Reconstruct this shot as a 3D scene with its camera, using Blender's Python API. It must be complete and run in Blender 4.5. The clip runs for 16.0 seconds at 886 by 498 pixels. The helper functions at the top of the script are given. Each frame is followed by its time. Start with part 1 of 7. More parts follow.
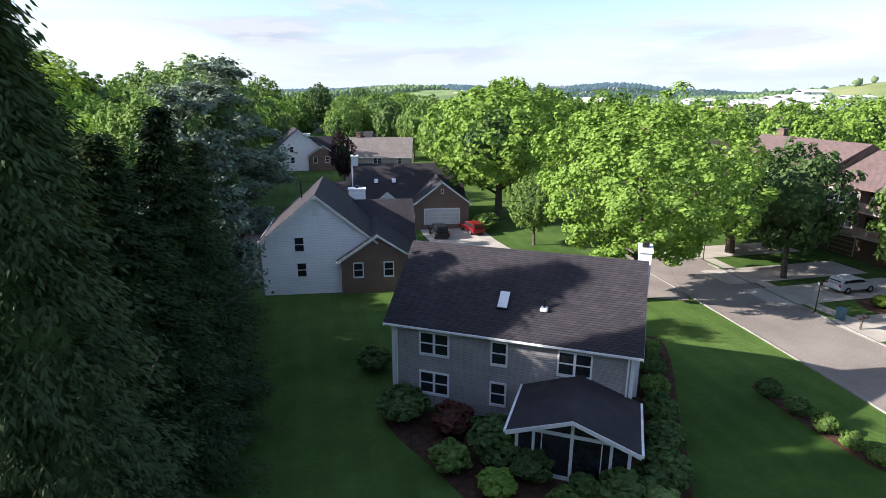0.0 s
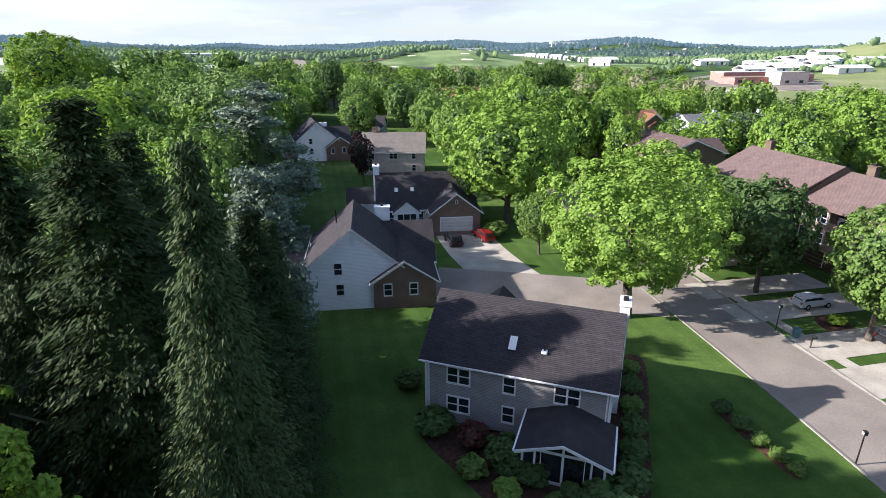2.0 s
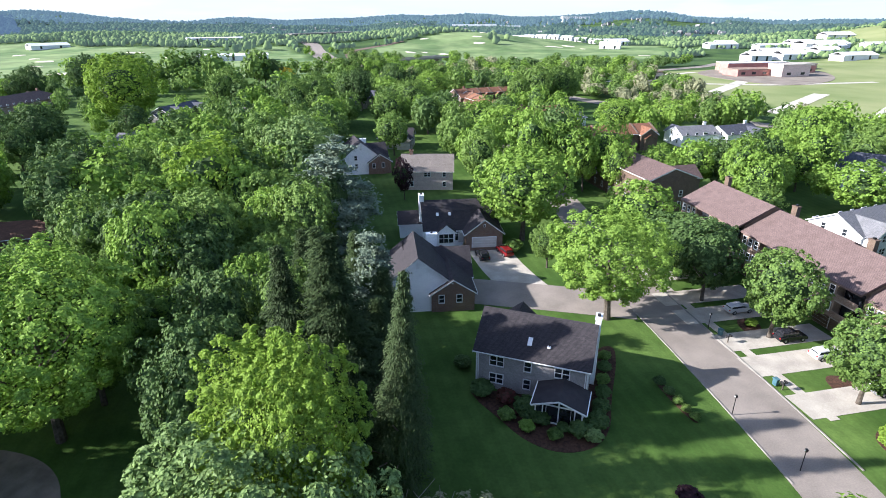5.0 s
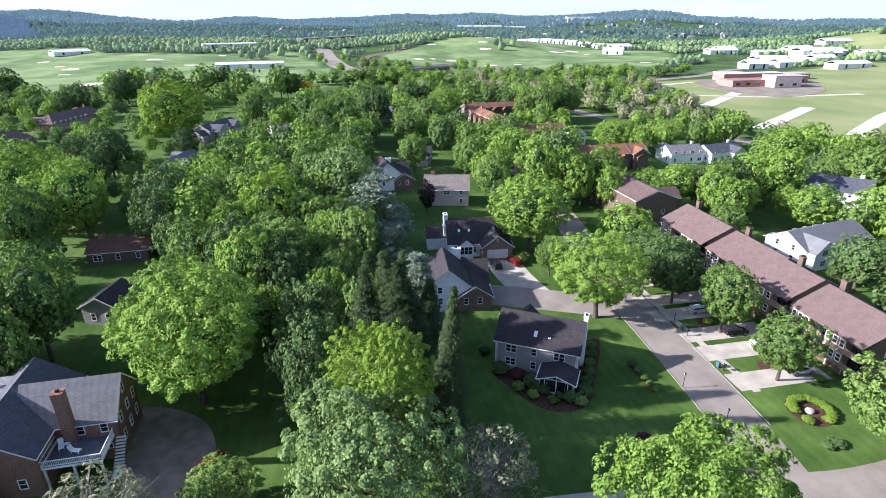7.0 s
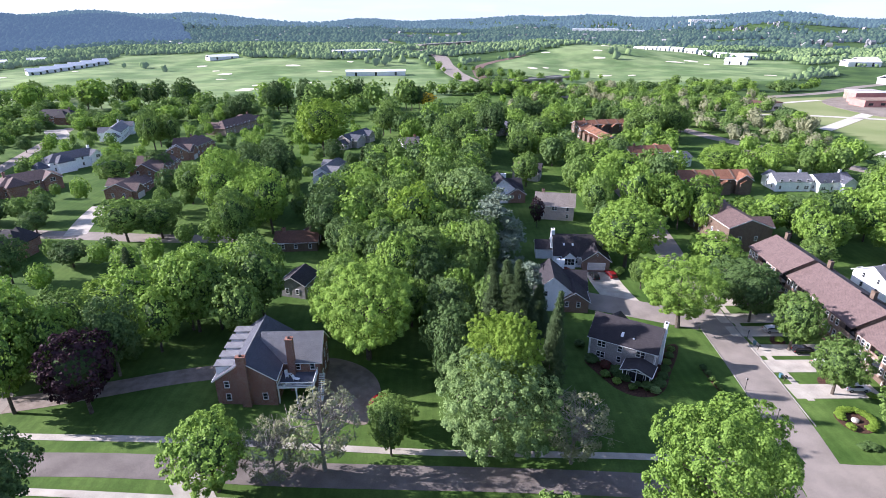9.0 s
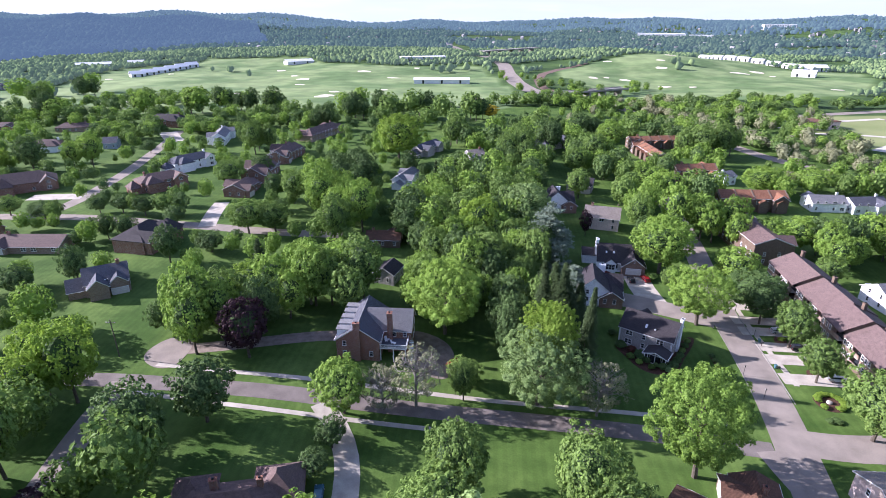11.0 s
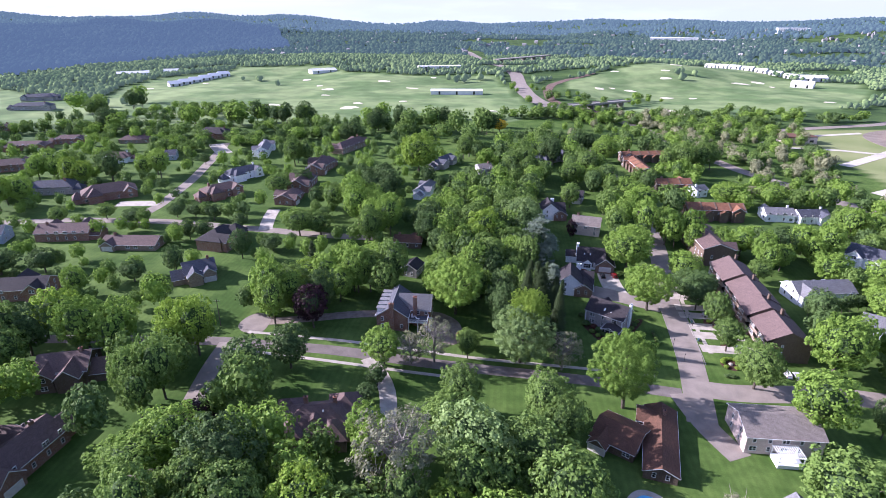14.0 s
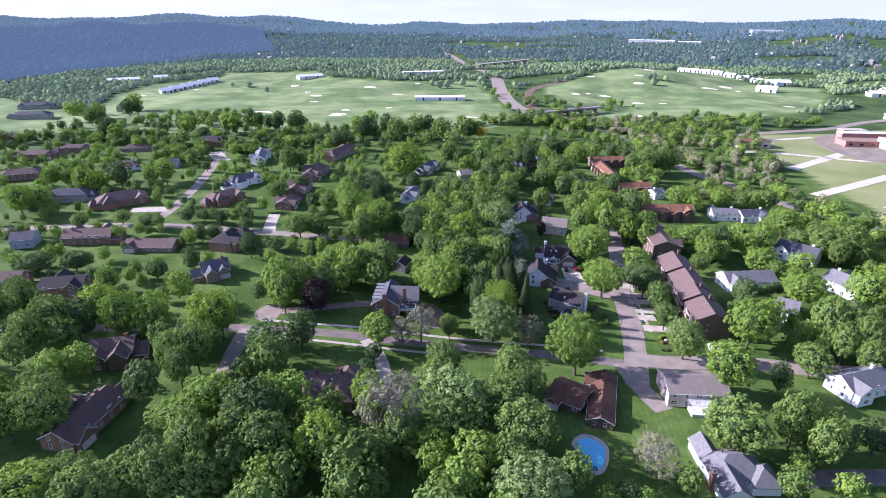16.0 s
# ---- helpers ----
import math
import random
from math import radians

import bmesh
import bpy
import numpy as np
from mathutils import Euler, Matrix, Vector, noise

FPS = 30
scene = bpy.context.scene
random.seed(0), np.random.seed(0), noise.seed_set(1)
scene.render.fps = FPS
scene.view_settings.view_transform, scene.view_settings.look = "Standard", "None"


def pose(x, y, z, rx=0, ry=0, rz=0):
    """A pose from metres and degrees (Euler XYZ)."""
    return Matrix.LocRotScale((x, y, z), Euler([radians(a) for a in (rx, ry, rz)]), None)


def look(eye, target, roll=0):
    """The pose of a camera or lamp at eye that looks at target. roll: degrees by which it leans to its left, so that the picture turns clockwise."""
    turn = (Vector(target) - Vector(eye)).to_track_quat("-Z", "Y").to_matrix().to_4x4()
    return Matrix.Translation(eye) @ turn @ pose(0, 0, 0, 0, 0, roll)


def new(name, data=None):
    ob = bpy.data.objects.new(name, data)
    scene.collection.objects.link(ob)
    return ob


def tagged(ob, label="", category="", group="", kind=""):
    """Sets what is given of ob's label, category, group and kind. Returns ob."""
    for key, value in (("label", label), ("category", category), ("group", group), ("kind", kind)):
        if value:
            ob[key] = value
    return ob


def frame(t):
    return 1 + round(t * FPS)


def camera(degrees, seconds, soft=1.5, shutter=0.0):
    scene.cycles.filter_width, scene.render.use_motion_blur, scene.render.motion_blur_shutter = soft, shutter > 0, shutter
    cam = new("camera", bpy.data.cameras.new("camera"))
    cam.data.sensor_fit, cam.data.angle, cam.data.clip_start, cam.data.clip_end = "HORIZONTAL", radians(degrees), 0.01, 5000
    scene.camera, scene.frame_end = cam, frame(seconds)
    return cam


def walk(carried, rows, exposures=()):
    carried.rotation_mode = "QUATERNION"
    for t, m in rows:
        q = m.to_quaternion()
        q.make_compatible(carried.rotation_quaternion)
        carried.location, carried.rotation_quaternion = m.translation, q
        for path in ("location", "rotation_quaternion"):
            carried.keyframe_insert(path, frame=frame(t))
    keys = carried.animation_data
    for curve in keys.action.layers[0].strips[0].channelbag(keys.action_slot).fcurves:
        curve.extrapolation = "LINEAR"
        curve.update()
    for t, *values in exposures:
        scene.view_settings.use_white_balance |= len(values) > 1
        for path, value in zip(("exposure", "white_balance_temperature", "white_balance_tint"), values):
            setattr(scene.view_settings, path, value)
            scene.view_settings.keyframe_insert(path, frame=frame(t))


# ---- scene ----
cam = camera(77.5, 16.0, soft=0.9)
PATH = [
    (0, (0.0, 0.0, 18.729), (0.0, 1.924, 18.183), 0.2),
    (0.5, (-0.272, -1.226, 20.883), (-0.279, 0.698, 20.337), 0.0),
    (1, (-0.536, -2.488, 23.073), (-0.549, -0.564, 22.524), 0.0),
    (1.5, (-0.843, -4.12, 25.505), (-0.859, -2.216, 24.891), 0.1),
    (2, (-1.262, -6.218, 27.977), (-1.284, -4.341, 27.288), 0.0),
    (2.5, (-2.115, -8.824, 30.764), (-2.144, -6.965, 30.027), -0.1),
    (3, (-3.083, -11.974, 33.518), (-3.116, -10.13, 32.745), -0.1),
    (3.5, (-3.836, -15.693, 36.104), (-3.872, -13.849, 35.331), -0.0),
    (4, (-4.491, -19.834, 38.625), (-4.532, -17.988, 37.856), -0.1),
    (6.5, (-8.096, -44.986, 53.884), (-8.159, -43.146, 53.103), -0.0),
    (7, (-9.306, -50.873, 56.989), (-9.371, -49.033, 56.208), -0.1),
    (7.5, (-10.234, -56.769, 60.149), (-10.297, -54.93, 59.365), -0.1),
    (8, (-10.968, -63.072, 63.323), (-11.125, -61.238, 62.54), -0.1),
    (8.5, (-11.155, -69.62, 66.475), (-11.47, -67.807, 65.693), -0.2),
    (9, (-11.12, -76.755, 69.865), (-11.531, -74.96, 69.084), -0.2),
    (11.5, (-4.704, -116.503, 87.424), (-5.327, -114.772, 86.641), 0.1),
    (12, (-2.093, -124.066, 90.923), (-2.749, -122.347, 90.14), -0.0),
    (12.5, (0.746, -131.533, 94.559), (0.067, -129.824, 93.774), 0.0),
    (13, (3.608, -138.972, 98.378), (2.933, -137.261, 97.592), 0.1),
    (13.5, (6.443, -146.403, 102.058), (5.786, -144.686, 101.271), 0.1),
    (14, (9.456, -154.071, 105.732), (8.817, -152.348, 104.944), 0.1),
    (14.5, (12.401, -161.923, 109.333), (11.777, -160.195, 108.542), 0.1),
    (15, (15.397, -169.794, 112.851), (14.786, -168.061, 112.06), 0.1),
    (15.5, (18.448, -177.439, 116.312), (17.849, -175.703, 115.521), 0.1),
    (16, (21.447, -184.915, 119.685), (20.856, -183.175, 118.894), 0.1),
]
walk(cam, [(t, look(eye, target, roll)) for t, eye, target, roll in PATH], [(0, 1.40, 6200, 15), (1, 1.18, 6150, 15), (1.5, 1.22, 6150, 15), (2.2, 1.38, 6150, 15), (3.2, 1.68, 6100, 13), (4, 1.63, 6000, 13), (6.5, 1.48, 5850, 16), (9, 1.47, 5800, 23), (12.5, 1.42, 5720, 30), (16, 1.36, 5650, 33)])

# ---- light ----
SUN_TO = Vector((-0.90, -0.11, 0.44)).normalized()
world = bpy.data.worlds.new("sky")
scene.world = world
world.use_nodes = True
wn, wl = world.node_tree.nodes, world.node_tree.links
wn.clear()
sky = wn.new("ShaderNodeTexSky")
sky.sky_type, sky.sun_disc = "NISHITA", False
sky.sun_elevation = math.asin(SUN_TO.z)
sky.sun_rotation = math.atan2(SUN_TO.x, SUN_TO.y)
sky.air_density, sky.dust_density, sky.ozone_density = 1.0, 1.2, 1.0
coord = wn.new("ShaderNodeTexCoord")
stretch = wn.new("ShaderNodeMapping")
stretch.inputs["Scale"].default_value = (2.2, 2.2, 13.0)
puff = wn.new("ShaderNodeTexNoise")
puff.inputs["Scale"].default_value, puff.inputs["Detail"].default_value, puff.inputs["Roughness"].default_value = 1.7, 7.0, 0.55
veil = wn.new("ShaderNodeValToRGB")
veil.color_ramp.elements[0].position, veil.color_ramp.elements[1].position = 0.46, 0.60
tone = wn.new("ShaderNodeTexNoise")
tone.inputs["Scale"].default_value, tone.inputs["Detail"].default_value = 3.4, 5.0
cloud = wn.new("ShaderNodeValToRGB")
cloud.color_ramp.elements[0].position, cloud.color_ramp.elements[1].position = 0.38, 0.58
cloud.color_ramp.elements[0].color, cloud.color_ramp.elements[1].color = (1.9, 2.2, 2.7, 1), (3.25, 3.45, 3.65, 1)
mix = wn.new("ShaderNodeMixRGB")
back, wout = wn.new("ShaderNodeBackground"), wn.new("ShaderNodeOutputWorld")
back.inputs["Strength"].default_value = 0.1
wl.new(coord.outputs["Generated"], stretch.inputs["Vector"])
wl.new(stretch.outputs["Vector"], puff.inputs["Vector"])
wl.new(stretch.outputs["Vector"], tone.inputs["Vector"])
wl.new(puff.outputs["Fac"], veil.inputs["Fac"])
axes, thin, cover = wn.new("ShaderNodeSeparateXYZ"), wn.new("ShaderNodeMapRange"), wn.new("ShaderNodeMath")
thin.inputs["From Min"].default_value, thin.inputs["From Max"].default_value = 0.12, 0.55
thin.inputs["To Min"].default_value, thin.inputs["To Max"].default_value = 1.0, 0.25
cover.operation = "MULTIPLY"
wl.new(coord.outputs["Generated"], axes.inputs[0])
wl.new(axes.outputs["Z"], thin.inputs["Value"])
wl.new(veil.outputs["Color"], cover.inputs[0])
wl.new(thin.outputs["Result"], cover.inputs[1])
wl.new(tone.outputs["Fac"], cloud.inputs["Fac"])
wl.new(cover.outputs[0], mix.inputs["Fac"])
deep_blue = wn.new("ShaderNodeMixRGB")
deep_blue.blend_type, deep_blue.inputs["Fac"].default_value, deep_blue.inputs["Color2"].default_value = "MULTIPLY", 1.0, (0.92, 0.94, 1.0, 1)
wl.new(sky.outputs["Color"], deep_blue.inputs["Color1"])
wl.new(deep_blue.outputs["Color"], mix.inputs["Color1"])
wl.new(cloud.outputs["Color"], mix.inputs["Color2"])
low, haze = wn.new("ShaderNodeMapRange"), wn.new("ShaderNodeMixRGB")
low.inputs["From Min"].default_value, low.inputs["From Max"].default_value = 0.0, 0.085
low.inputs["To Min"].default_value, low.inputs["To Max"].default_value = 0.8, 0.0
haze.inputs["Color2"].default_value = (3.65, 4.2, 4.5, 1)
wl.new(axes.outputs["Z"], low.inputs["Value"])
wl.new(low.outputs["Result"], haze.inputs["Fac"])
wl.new(mix.outputs["Color"], haze.inputs["Color1"])
wl.new(haze.outputs["Color"], back.inputs["Color"])
wl.new(back.outputs["Background"], wout.inputs["Surface"])
sun = new("sun", bpy.data.lights.new("sun", "SUN"))
sun.data.energy, sun.data.angle, sun.data.color = 4.8, radians(0.6), (1.0, 0.94, 0.85)
sun.matrix_world = look(SUN_TO * 300, (0, 0, 0))


# ---- materials ----
def material(name, a, b, rough=0.8, scale=1.0, fine=0.0, bump=0.0, object_random=0.0, metal=0.0, spec=0.3, stretch_by=(1, 1, 1)):
    """Two tones mixed by broad and fine noise, with relief."""
    m = bpy.data.materials.new(name)
    m.use_nodes = True
    n, l = m.node_tree.nodes, m.node_tree.links
    p = n["Principled BSDF"]
    p.inputs["Roughness"].default_value, p.inputs["Metallic"].default_value = rough, metal
    p.inputs["Specular IOR Level"].default_value = spec
    geo = n.new("ShaderNodeNewGeometry")
    mp = n.new("ShaderNodeMapping")
    mp.inputs["Scale"].default_value = stretch_by
    l.new(geo.outputs["Position"], mp.inputs["Vector"])
    n1, n2 = n.new("ShaderNodeTexNoise"), n.new("ShaderNodeTexNoise")
    n1.inputs["Scale"].default_value, n1.inputs["Detail"].default_value = scale, 4
    n2.inputs["Scale"].default_value, n2.inputs["Detail"].default_value = fine or scale * 9, 3
    l.new(mp.outputs["Vector"], n1.inputs["Vector"])
    l.new(mp.outputs["Vector"], n2.inputs["Vector"])
    add = n.new("ShaderNodeMath")
    add.operation = "MULTIPLY_ADD"
    add.inputs[1].default_value, add.inputs[2].default_value = 0.6, -0.3
    l.new(n2.outputs["Fac"], add.inputs[0])
    both = n.new("ShaderNodeMath")
    l.new(n1.outputs["Fac"], both.inputs[0])
    l.new(add.outputs[0], both.inputs[1])
    last = both
    if object_random:
        info = n.new("ShaderNodeObjectInfo")
        vary = n.new("ShaderNodeMath")
        vary.operation = "MULTIPLY_ADD"
        vary.inputs[1].default_value, vary.inputs[2].default_value = object_random, -object_random / 2
        l.new(info.outputs["Random"], vary.inputs[0])
        last = n.new("ShaderNodeMath")
        l.new(both.outputs[0], last.inputs[0])
        l.new(vary.outputs[0], last.inputs[1])
    ramp = n.new("ShaderNodeValToRGB")
    ramp.color_ramp.elements[0].position, ramp.color_ramp.elements[1].position = 0.3, 0.7
    ramp.color_ramp.elements[0].color, ramp.color_ramp.elements[1].color = (*a, 1), (*b, 1)
    l.new(last.outputs[0], ramp.inputs["Fac"])
    l.new(ramp.outputs["Color"], p.inputs["Base Color"])
    if bump:
        bp = n.new("ShaderNodeBump")
        bp.inputs["Strength"].default_value, bp.inputs["Distance"].default_value = bump, 0.05
        l.new(n2.outputs["Fac"], bp.inputs["Height"])
        l.new(bp.outputs["Normal"], p.inputs["Normal"])
    return m


def coursed(name, a, b, mortar, wide, high, gap=0.012, rough=0.85):
    """Courses of bricks, boards or shingles laid along the object's own axes; the mapping follows the wall's run."""
    m = bpy.data.materials.new(name)
    m.use_nodes = True
    n, l = m.node_tree.nodes, m.node_tree.links
    p = n["Principled BSDF"]
    p.inputs["Roughness"].default_value, p.inputs["Specular IOR Level"].default_value = rough, 0.25
    tc = n.new("ShaderNodeTexCoord")
    sp, cb, ad = n.new("ShaderNodeSeparateXYZ"), n.new("ShaderNodeCombineXYZ"), n.new("ShaderNodeMath")
    l.new(tc.outputs["Object"], sp.inputs[0])
    l.new(sp.outputs["X"], ad.inputs[0])
    l.new(sp.outputs["Y"], ad.inputs[1])
    l.new(ad.outputs[0], cb.inputs["X"])
    l.new(sp.outputs["Z"], cb.inputs["Y"])
    br = n.new("ShaderNodeTexBrick")
    br.inputs["Scale"].default_value, br.inputs["Brick Width"].default_value, br.inputs["Row Height"].default_value = 1, wide, high
    br.inputs["Mortar Size"].default_value, br.inputs["Color1"].default_value = gap, (*a, 1)
    br.inputs["Color2"].default_value, br.inputs["Mortar"].default_value = (*b, 1), (*mortar, 1)
    l.new(cb.outputs[0], br.inputs["Vector"])
    ns, mx = n.new("ShaderNodeTexNoise"), n.new("ShaderNodeMixRGB")
    ns.inputs["Scale"].default_value, ns.inputs["Detail"].default_value = 0.9, 6
    l.new(tc.outputs["Object"], ns.inputs["Vector"])
    mx.blend_type, mx.inputs["Fac"].default_value = "OVERLAY", 0.3
    l.new(br.outputs["Color"], mx.inputs["Color1"])
    l.new(ns.outputs["Fac"], mx.inputs["Color2"])
    l.new(mx.outputs["Color"], p.inputs["Base Color"])
    bp = n.new("ShaderNodeBump")
    bp.inputs["Strength"].default_value, bp.inputs["Distance"].default_value, bp.invert = 0.6, 0.02, True
    l.new(br.outputs["Fac"], bp.inputs["Height"])
    l.new(bp.outputs["Normal"], p.inputs["Normal"])
    return m


def foliage(name, dark, light, through_light=0.2, rough=0.55):
    """Leaves: each leaf and each tree a little different, lit from both sides."""
    m = bpy.data.materials.new(name)
    m.use_nodes = True
    n, l = m.node_tree.nodes, m.node_tree.links
    n.remove(n["Principled BSDF"])
    geo, info = n.new("ShaderNodeNewGeometry"), n.new("ShaderNodeObjectInfo")
    noise_tex = n.new("ShaderNodeTexNoise")
    noise_tex.inputs["Scale"].default_value, noise_tex.inputs["Detail"].default_value, noise_tex.inputs["Roughness"].default_value = 0.5, 6, 0.72
    l.new(geo.outputs["Position"], noise_tex.inputs["Vector"])
    s1, s2, s3 = (n.new("ShaderNodeMath") for _ in range(3))
    s1.operation, s1.inputs[1].default_value = "MULTIPLY", 0.24
    l.new(geo.outputs["Random Per Island"], s1.inputs[0])
    s2.operation, s2.inputs[1].default_value = "MULTIPLY_ADD", 0.25
    l.new(info.outputs["Random"], s2.inputs[0])
    l.new(s1.outputs[0], s2.inputs[2])
    s3.operation, s3.inputs[1].default_value = "MULTIPLY_ADD", 0.62
    l.new(noise_tex.outputs["Fac"], s3.inputs[0])
    l.new(s2.outputs[0], s3.inputs[2])
    # single leaves differ in tone
    cell, tint = n.new("ShaderNodeTexVoronoi"), n.new("ShaderNodeSeparateColor")
    cell.inputs["Scale"].default_value = 5.5
    l.new(geo.outputs["Position"], cell.inputs["Vector"])
    l.new(cell.outputs["Color"], tint.inputs[0])
    s4 = n.new("ShaderNodeMath")
    s4.operation, s4.inputs[1].default_value = "MULTIPLY_ADD", 0.30
    l.new(tint.outputs["Red"], s4.inputs[0])
    l.new(s3.outputs[0], s4.inputs[2])
    ramp = n.new("ShaderNodeValToRGB")
    ramp.color_ramp.elements[0].position, ramp.color_ramp.elements[1].position = 0.30, 0.88
    ramp.color_ramp.elements[0].color, ramp.color_ramp.elements[1].color = (*dark, 1), (*light, 1)
    l.new(s4.outputs[0], ramp.inputs["Fac"])
    df, tr, gl = n.new("ShaderNodeBsdfDiffuse"), n.new("ShaderNodeBsdfTranslucent"), n.new("ShaderNodeBsdfGlossy")
    gl.inputs["Roughness"].default_value = rough
    gl.inputs["Color"].default_value = (1, 1, 1, 1)
    mx, mg = n.new("ShaderNodeMixShader"), n.new("ShaderNodeMixShader")
    mx.inputs[0].default_value, mg.inputs[0].default_value = through_light, 0.008
    l.new(ramp.outputs["Color"], df.inputs["Color"])
    l.new(ramp.outputs["Color"], tr.inputs["Color"])
    l.new(df.outputs[0], mx.inputs[1])
    l.new(tr.outputs[0], mx.inputs[2])
    l.new(mx.outputs[0], mg.inputs[1])
    l.new(gl.outputs[0], mg.inputs[2])
    l.new(mg.outputs[0], n["Material Output"].inputs["Surface"])
    return m


LEAF = {
    "bright": foliage("leaf_bright", (0.060, 0.126, 0.020), (0.245, 0.378, 0.068), 0.34),
    "green": foliage("leaf_green", (0.043, 0.088, 0.022), (0.188, 0.290, 0.068), 0.32),
    "deep": foliage("leaf_deep", (0.026, 0.054, 0.019), (0.108, 0.176, 0.054), 0.24),
    "lime": foliage("leaf_lime", (0.070, 0.134, 0.017), (0.245, 0.368, 0.052), 0.38),
    "silver": foliage("leaf_silver", (0.062, 0.112, 0.036), (0.255, 0.365, 0.125), 0.32),
    "bare": foliage("leaf_sparse", (0.115, 0.125, 0.065), (0.27, 0.28, 0.16)),
    "blossom": foliage("leaf_blossom", (0.12, 0.13, 0.075), (0.31, 0.315, 0.205), 0.25),
    "purple": foliage("leaf_purple", (0.018, 0.010, 0.014), (0.045, 0.022, 0.028), 0.15),
    "yellow": foliage("leaf_yellow", (0.42, 0.30, 0.02), (0.65, 0.48, 0.04)),
    "spruce": foliage("needle_dark", (0.013, 0.024, 0.009), (0.056, 0.086, 0.032), 0.09),
    "pine": foliage("needle_blue", (0.06, 0.090, 0.064), (0.185, 0.235, 0.17), 0.15),
}


def distance(name, a, b, haze_glow):
    """Woods so far off that air haze is put into their colour as emission; each crown has its own tone."""
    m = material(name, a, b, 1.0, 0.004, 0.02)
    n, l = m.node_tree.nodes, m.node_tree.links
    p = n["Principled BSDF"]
    p.inputs["Emission Color"].default_value, p.inputs["Emission Strength"].default_value = (*haze_glow, 1), 1.0
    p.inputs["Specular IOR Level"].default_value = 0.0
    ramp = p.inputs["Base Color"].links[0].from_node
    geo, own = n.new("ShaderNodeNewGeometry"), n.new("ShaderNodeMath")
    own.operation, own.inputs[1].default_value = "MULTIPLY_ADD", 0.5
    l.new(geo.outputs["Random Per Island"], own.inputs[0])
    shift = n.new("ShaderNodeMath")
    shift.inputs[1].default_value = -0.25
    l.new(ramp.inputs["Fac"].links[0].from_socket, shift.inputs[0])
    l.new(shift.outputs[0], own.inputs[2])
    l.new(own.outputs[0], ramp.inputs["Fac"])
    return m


# the last colour of each is emission standing in for blue air haze
MID_WOOD = distance("mid_wood_haze", (0.048, 0.086, 0.030), (0.145, 0.200, 0.072), (0.022, 0.032, 0.032))
DISTANT = distance("distant_wood_haze", (0.016, 0.032, 0.018), (0.050, 0.074, 0.036), (0.028, 0.046, 0.056))
FARTHEST = distance("farthest_wood_haze", (0.014, 0.026, 0.022), (0.032, 0.052, 0.038), (0.052, 0.082, 0.110))
# cloud shadow is painted into this hill's darker base colour, haze into its emission
SHADED_HILL = distance("hill_wood_cloud_shade", (0.006, 0.013, 0.010), (0.014, 0.022, 0.016), (0.042, 0.067, 0.104))
# dark tone for crown cores: paints shade into the gaps between the leaves
INNER_SHADE = material("inner_shade", (0.028, 0.054, 0.018), (0.066, 0.112, 0.036), 1.0, 2.5)
BARK = material("bark", (0.05, 0.04, 0.03), (0.13, 0.11, 0.09), 0.9, 3, bump=0.5)
PALE_BARK = material("pale_bark", (0.13, 0.115, 0.10), (0.30, 0.275, 0.24), 0.9, 2, bump=0.4)
ASPHALT = material("asphalt", (0.19, 0.163, 0.140), (0.265, 0.228, 0.196), 0.9, 0.25, 6, 0.3)
OLD_ASPHALT = material("old_asphalt", (0.115, 0.098, 0.088), (0.185, 0.160, 0.145), 0.9, 0.25, 6, 0.3)
CONCRETE = material("concrete", (0.31, 0.28, 0.24), (0.45, 0.41, 0.35), 0.85, 0.4, 8, 0.2)
KERB = material("kerb_stone", (0.19, 0.175, 0.155), (0.28, 0.26, 0.235), 0.85, 0.8, 9, 0.2)
MULCH = material("mulch", (0.035, 0.018, 0.012), (0.10, 0.05, 0.03), 0.95, 2.5, 20, 0.8)
GRAVEL = material("gravel", (0.15, 0.122, 0.10), (0.26, 0.215, 0.18), 0.95, 0.6, 12, 0.6)
WHITE = material("white_paint", (0.66, 0.67, 0.68), (0.80, 0.80, 0.80), 0.5, 0.7, 6)
GLASS = material("window_glass", (0.012, 0.014, 0.018), (0.03, 0.034, 0.04), 0.06, 0.5, spec=0.6)
DOOR = material("garage_paint", (0.50, 0.46, 0.44), (0.62, 0.58, 0.55), 0.5, 1)
STEEL = material("dark_metal", (0.02, 0.02, 0.022), (0.05, 0.05, 0.05), 0.4, 2, metal=0.6)
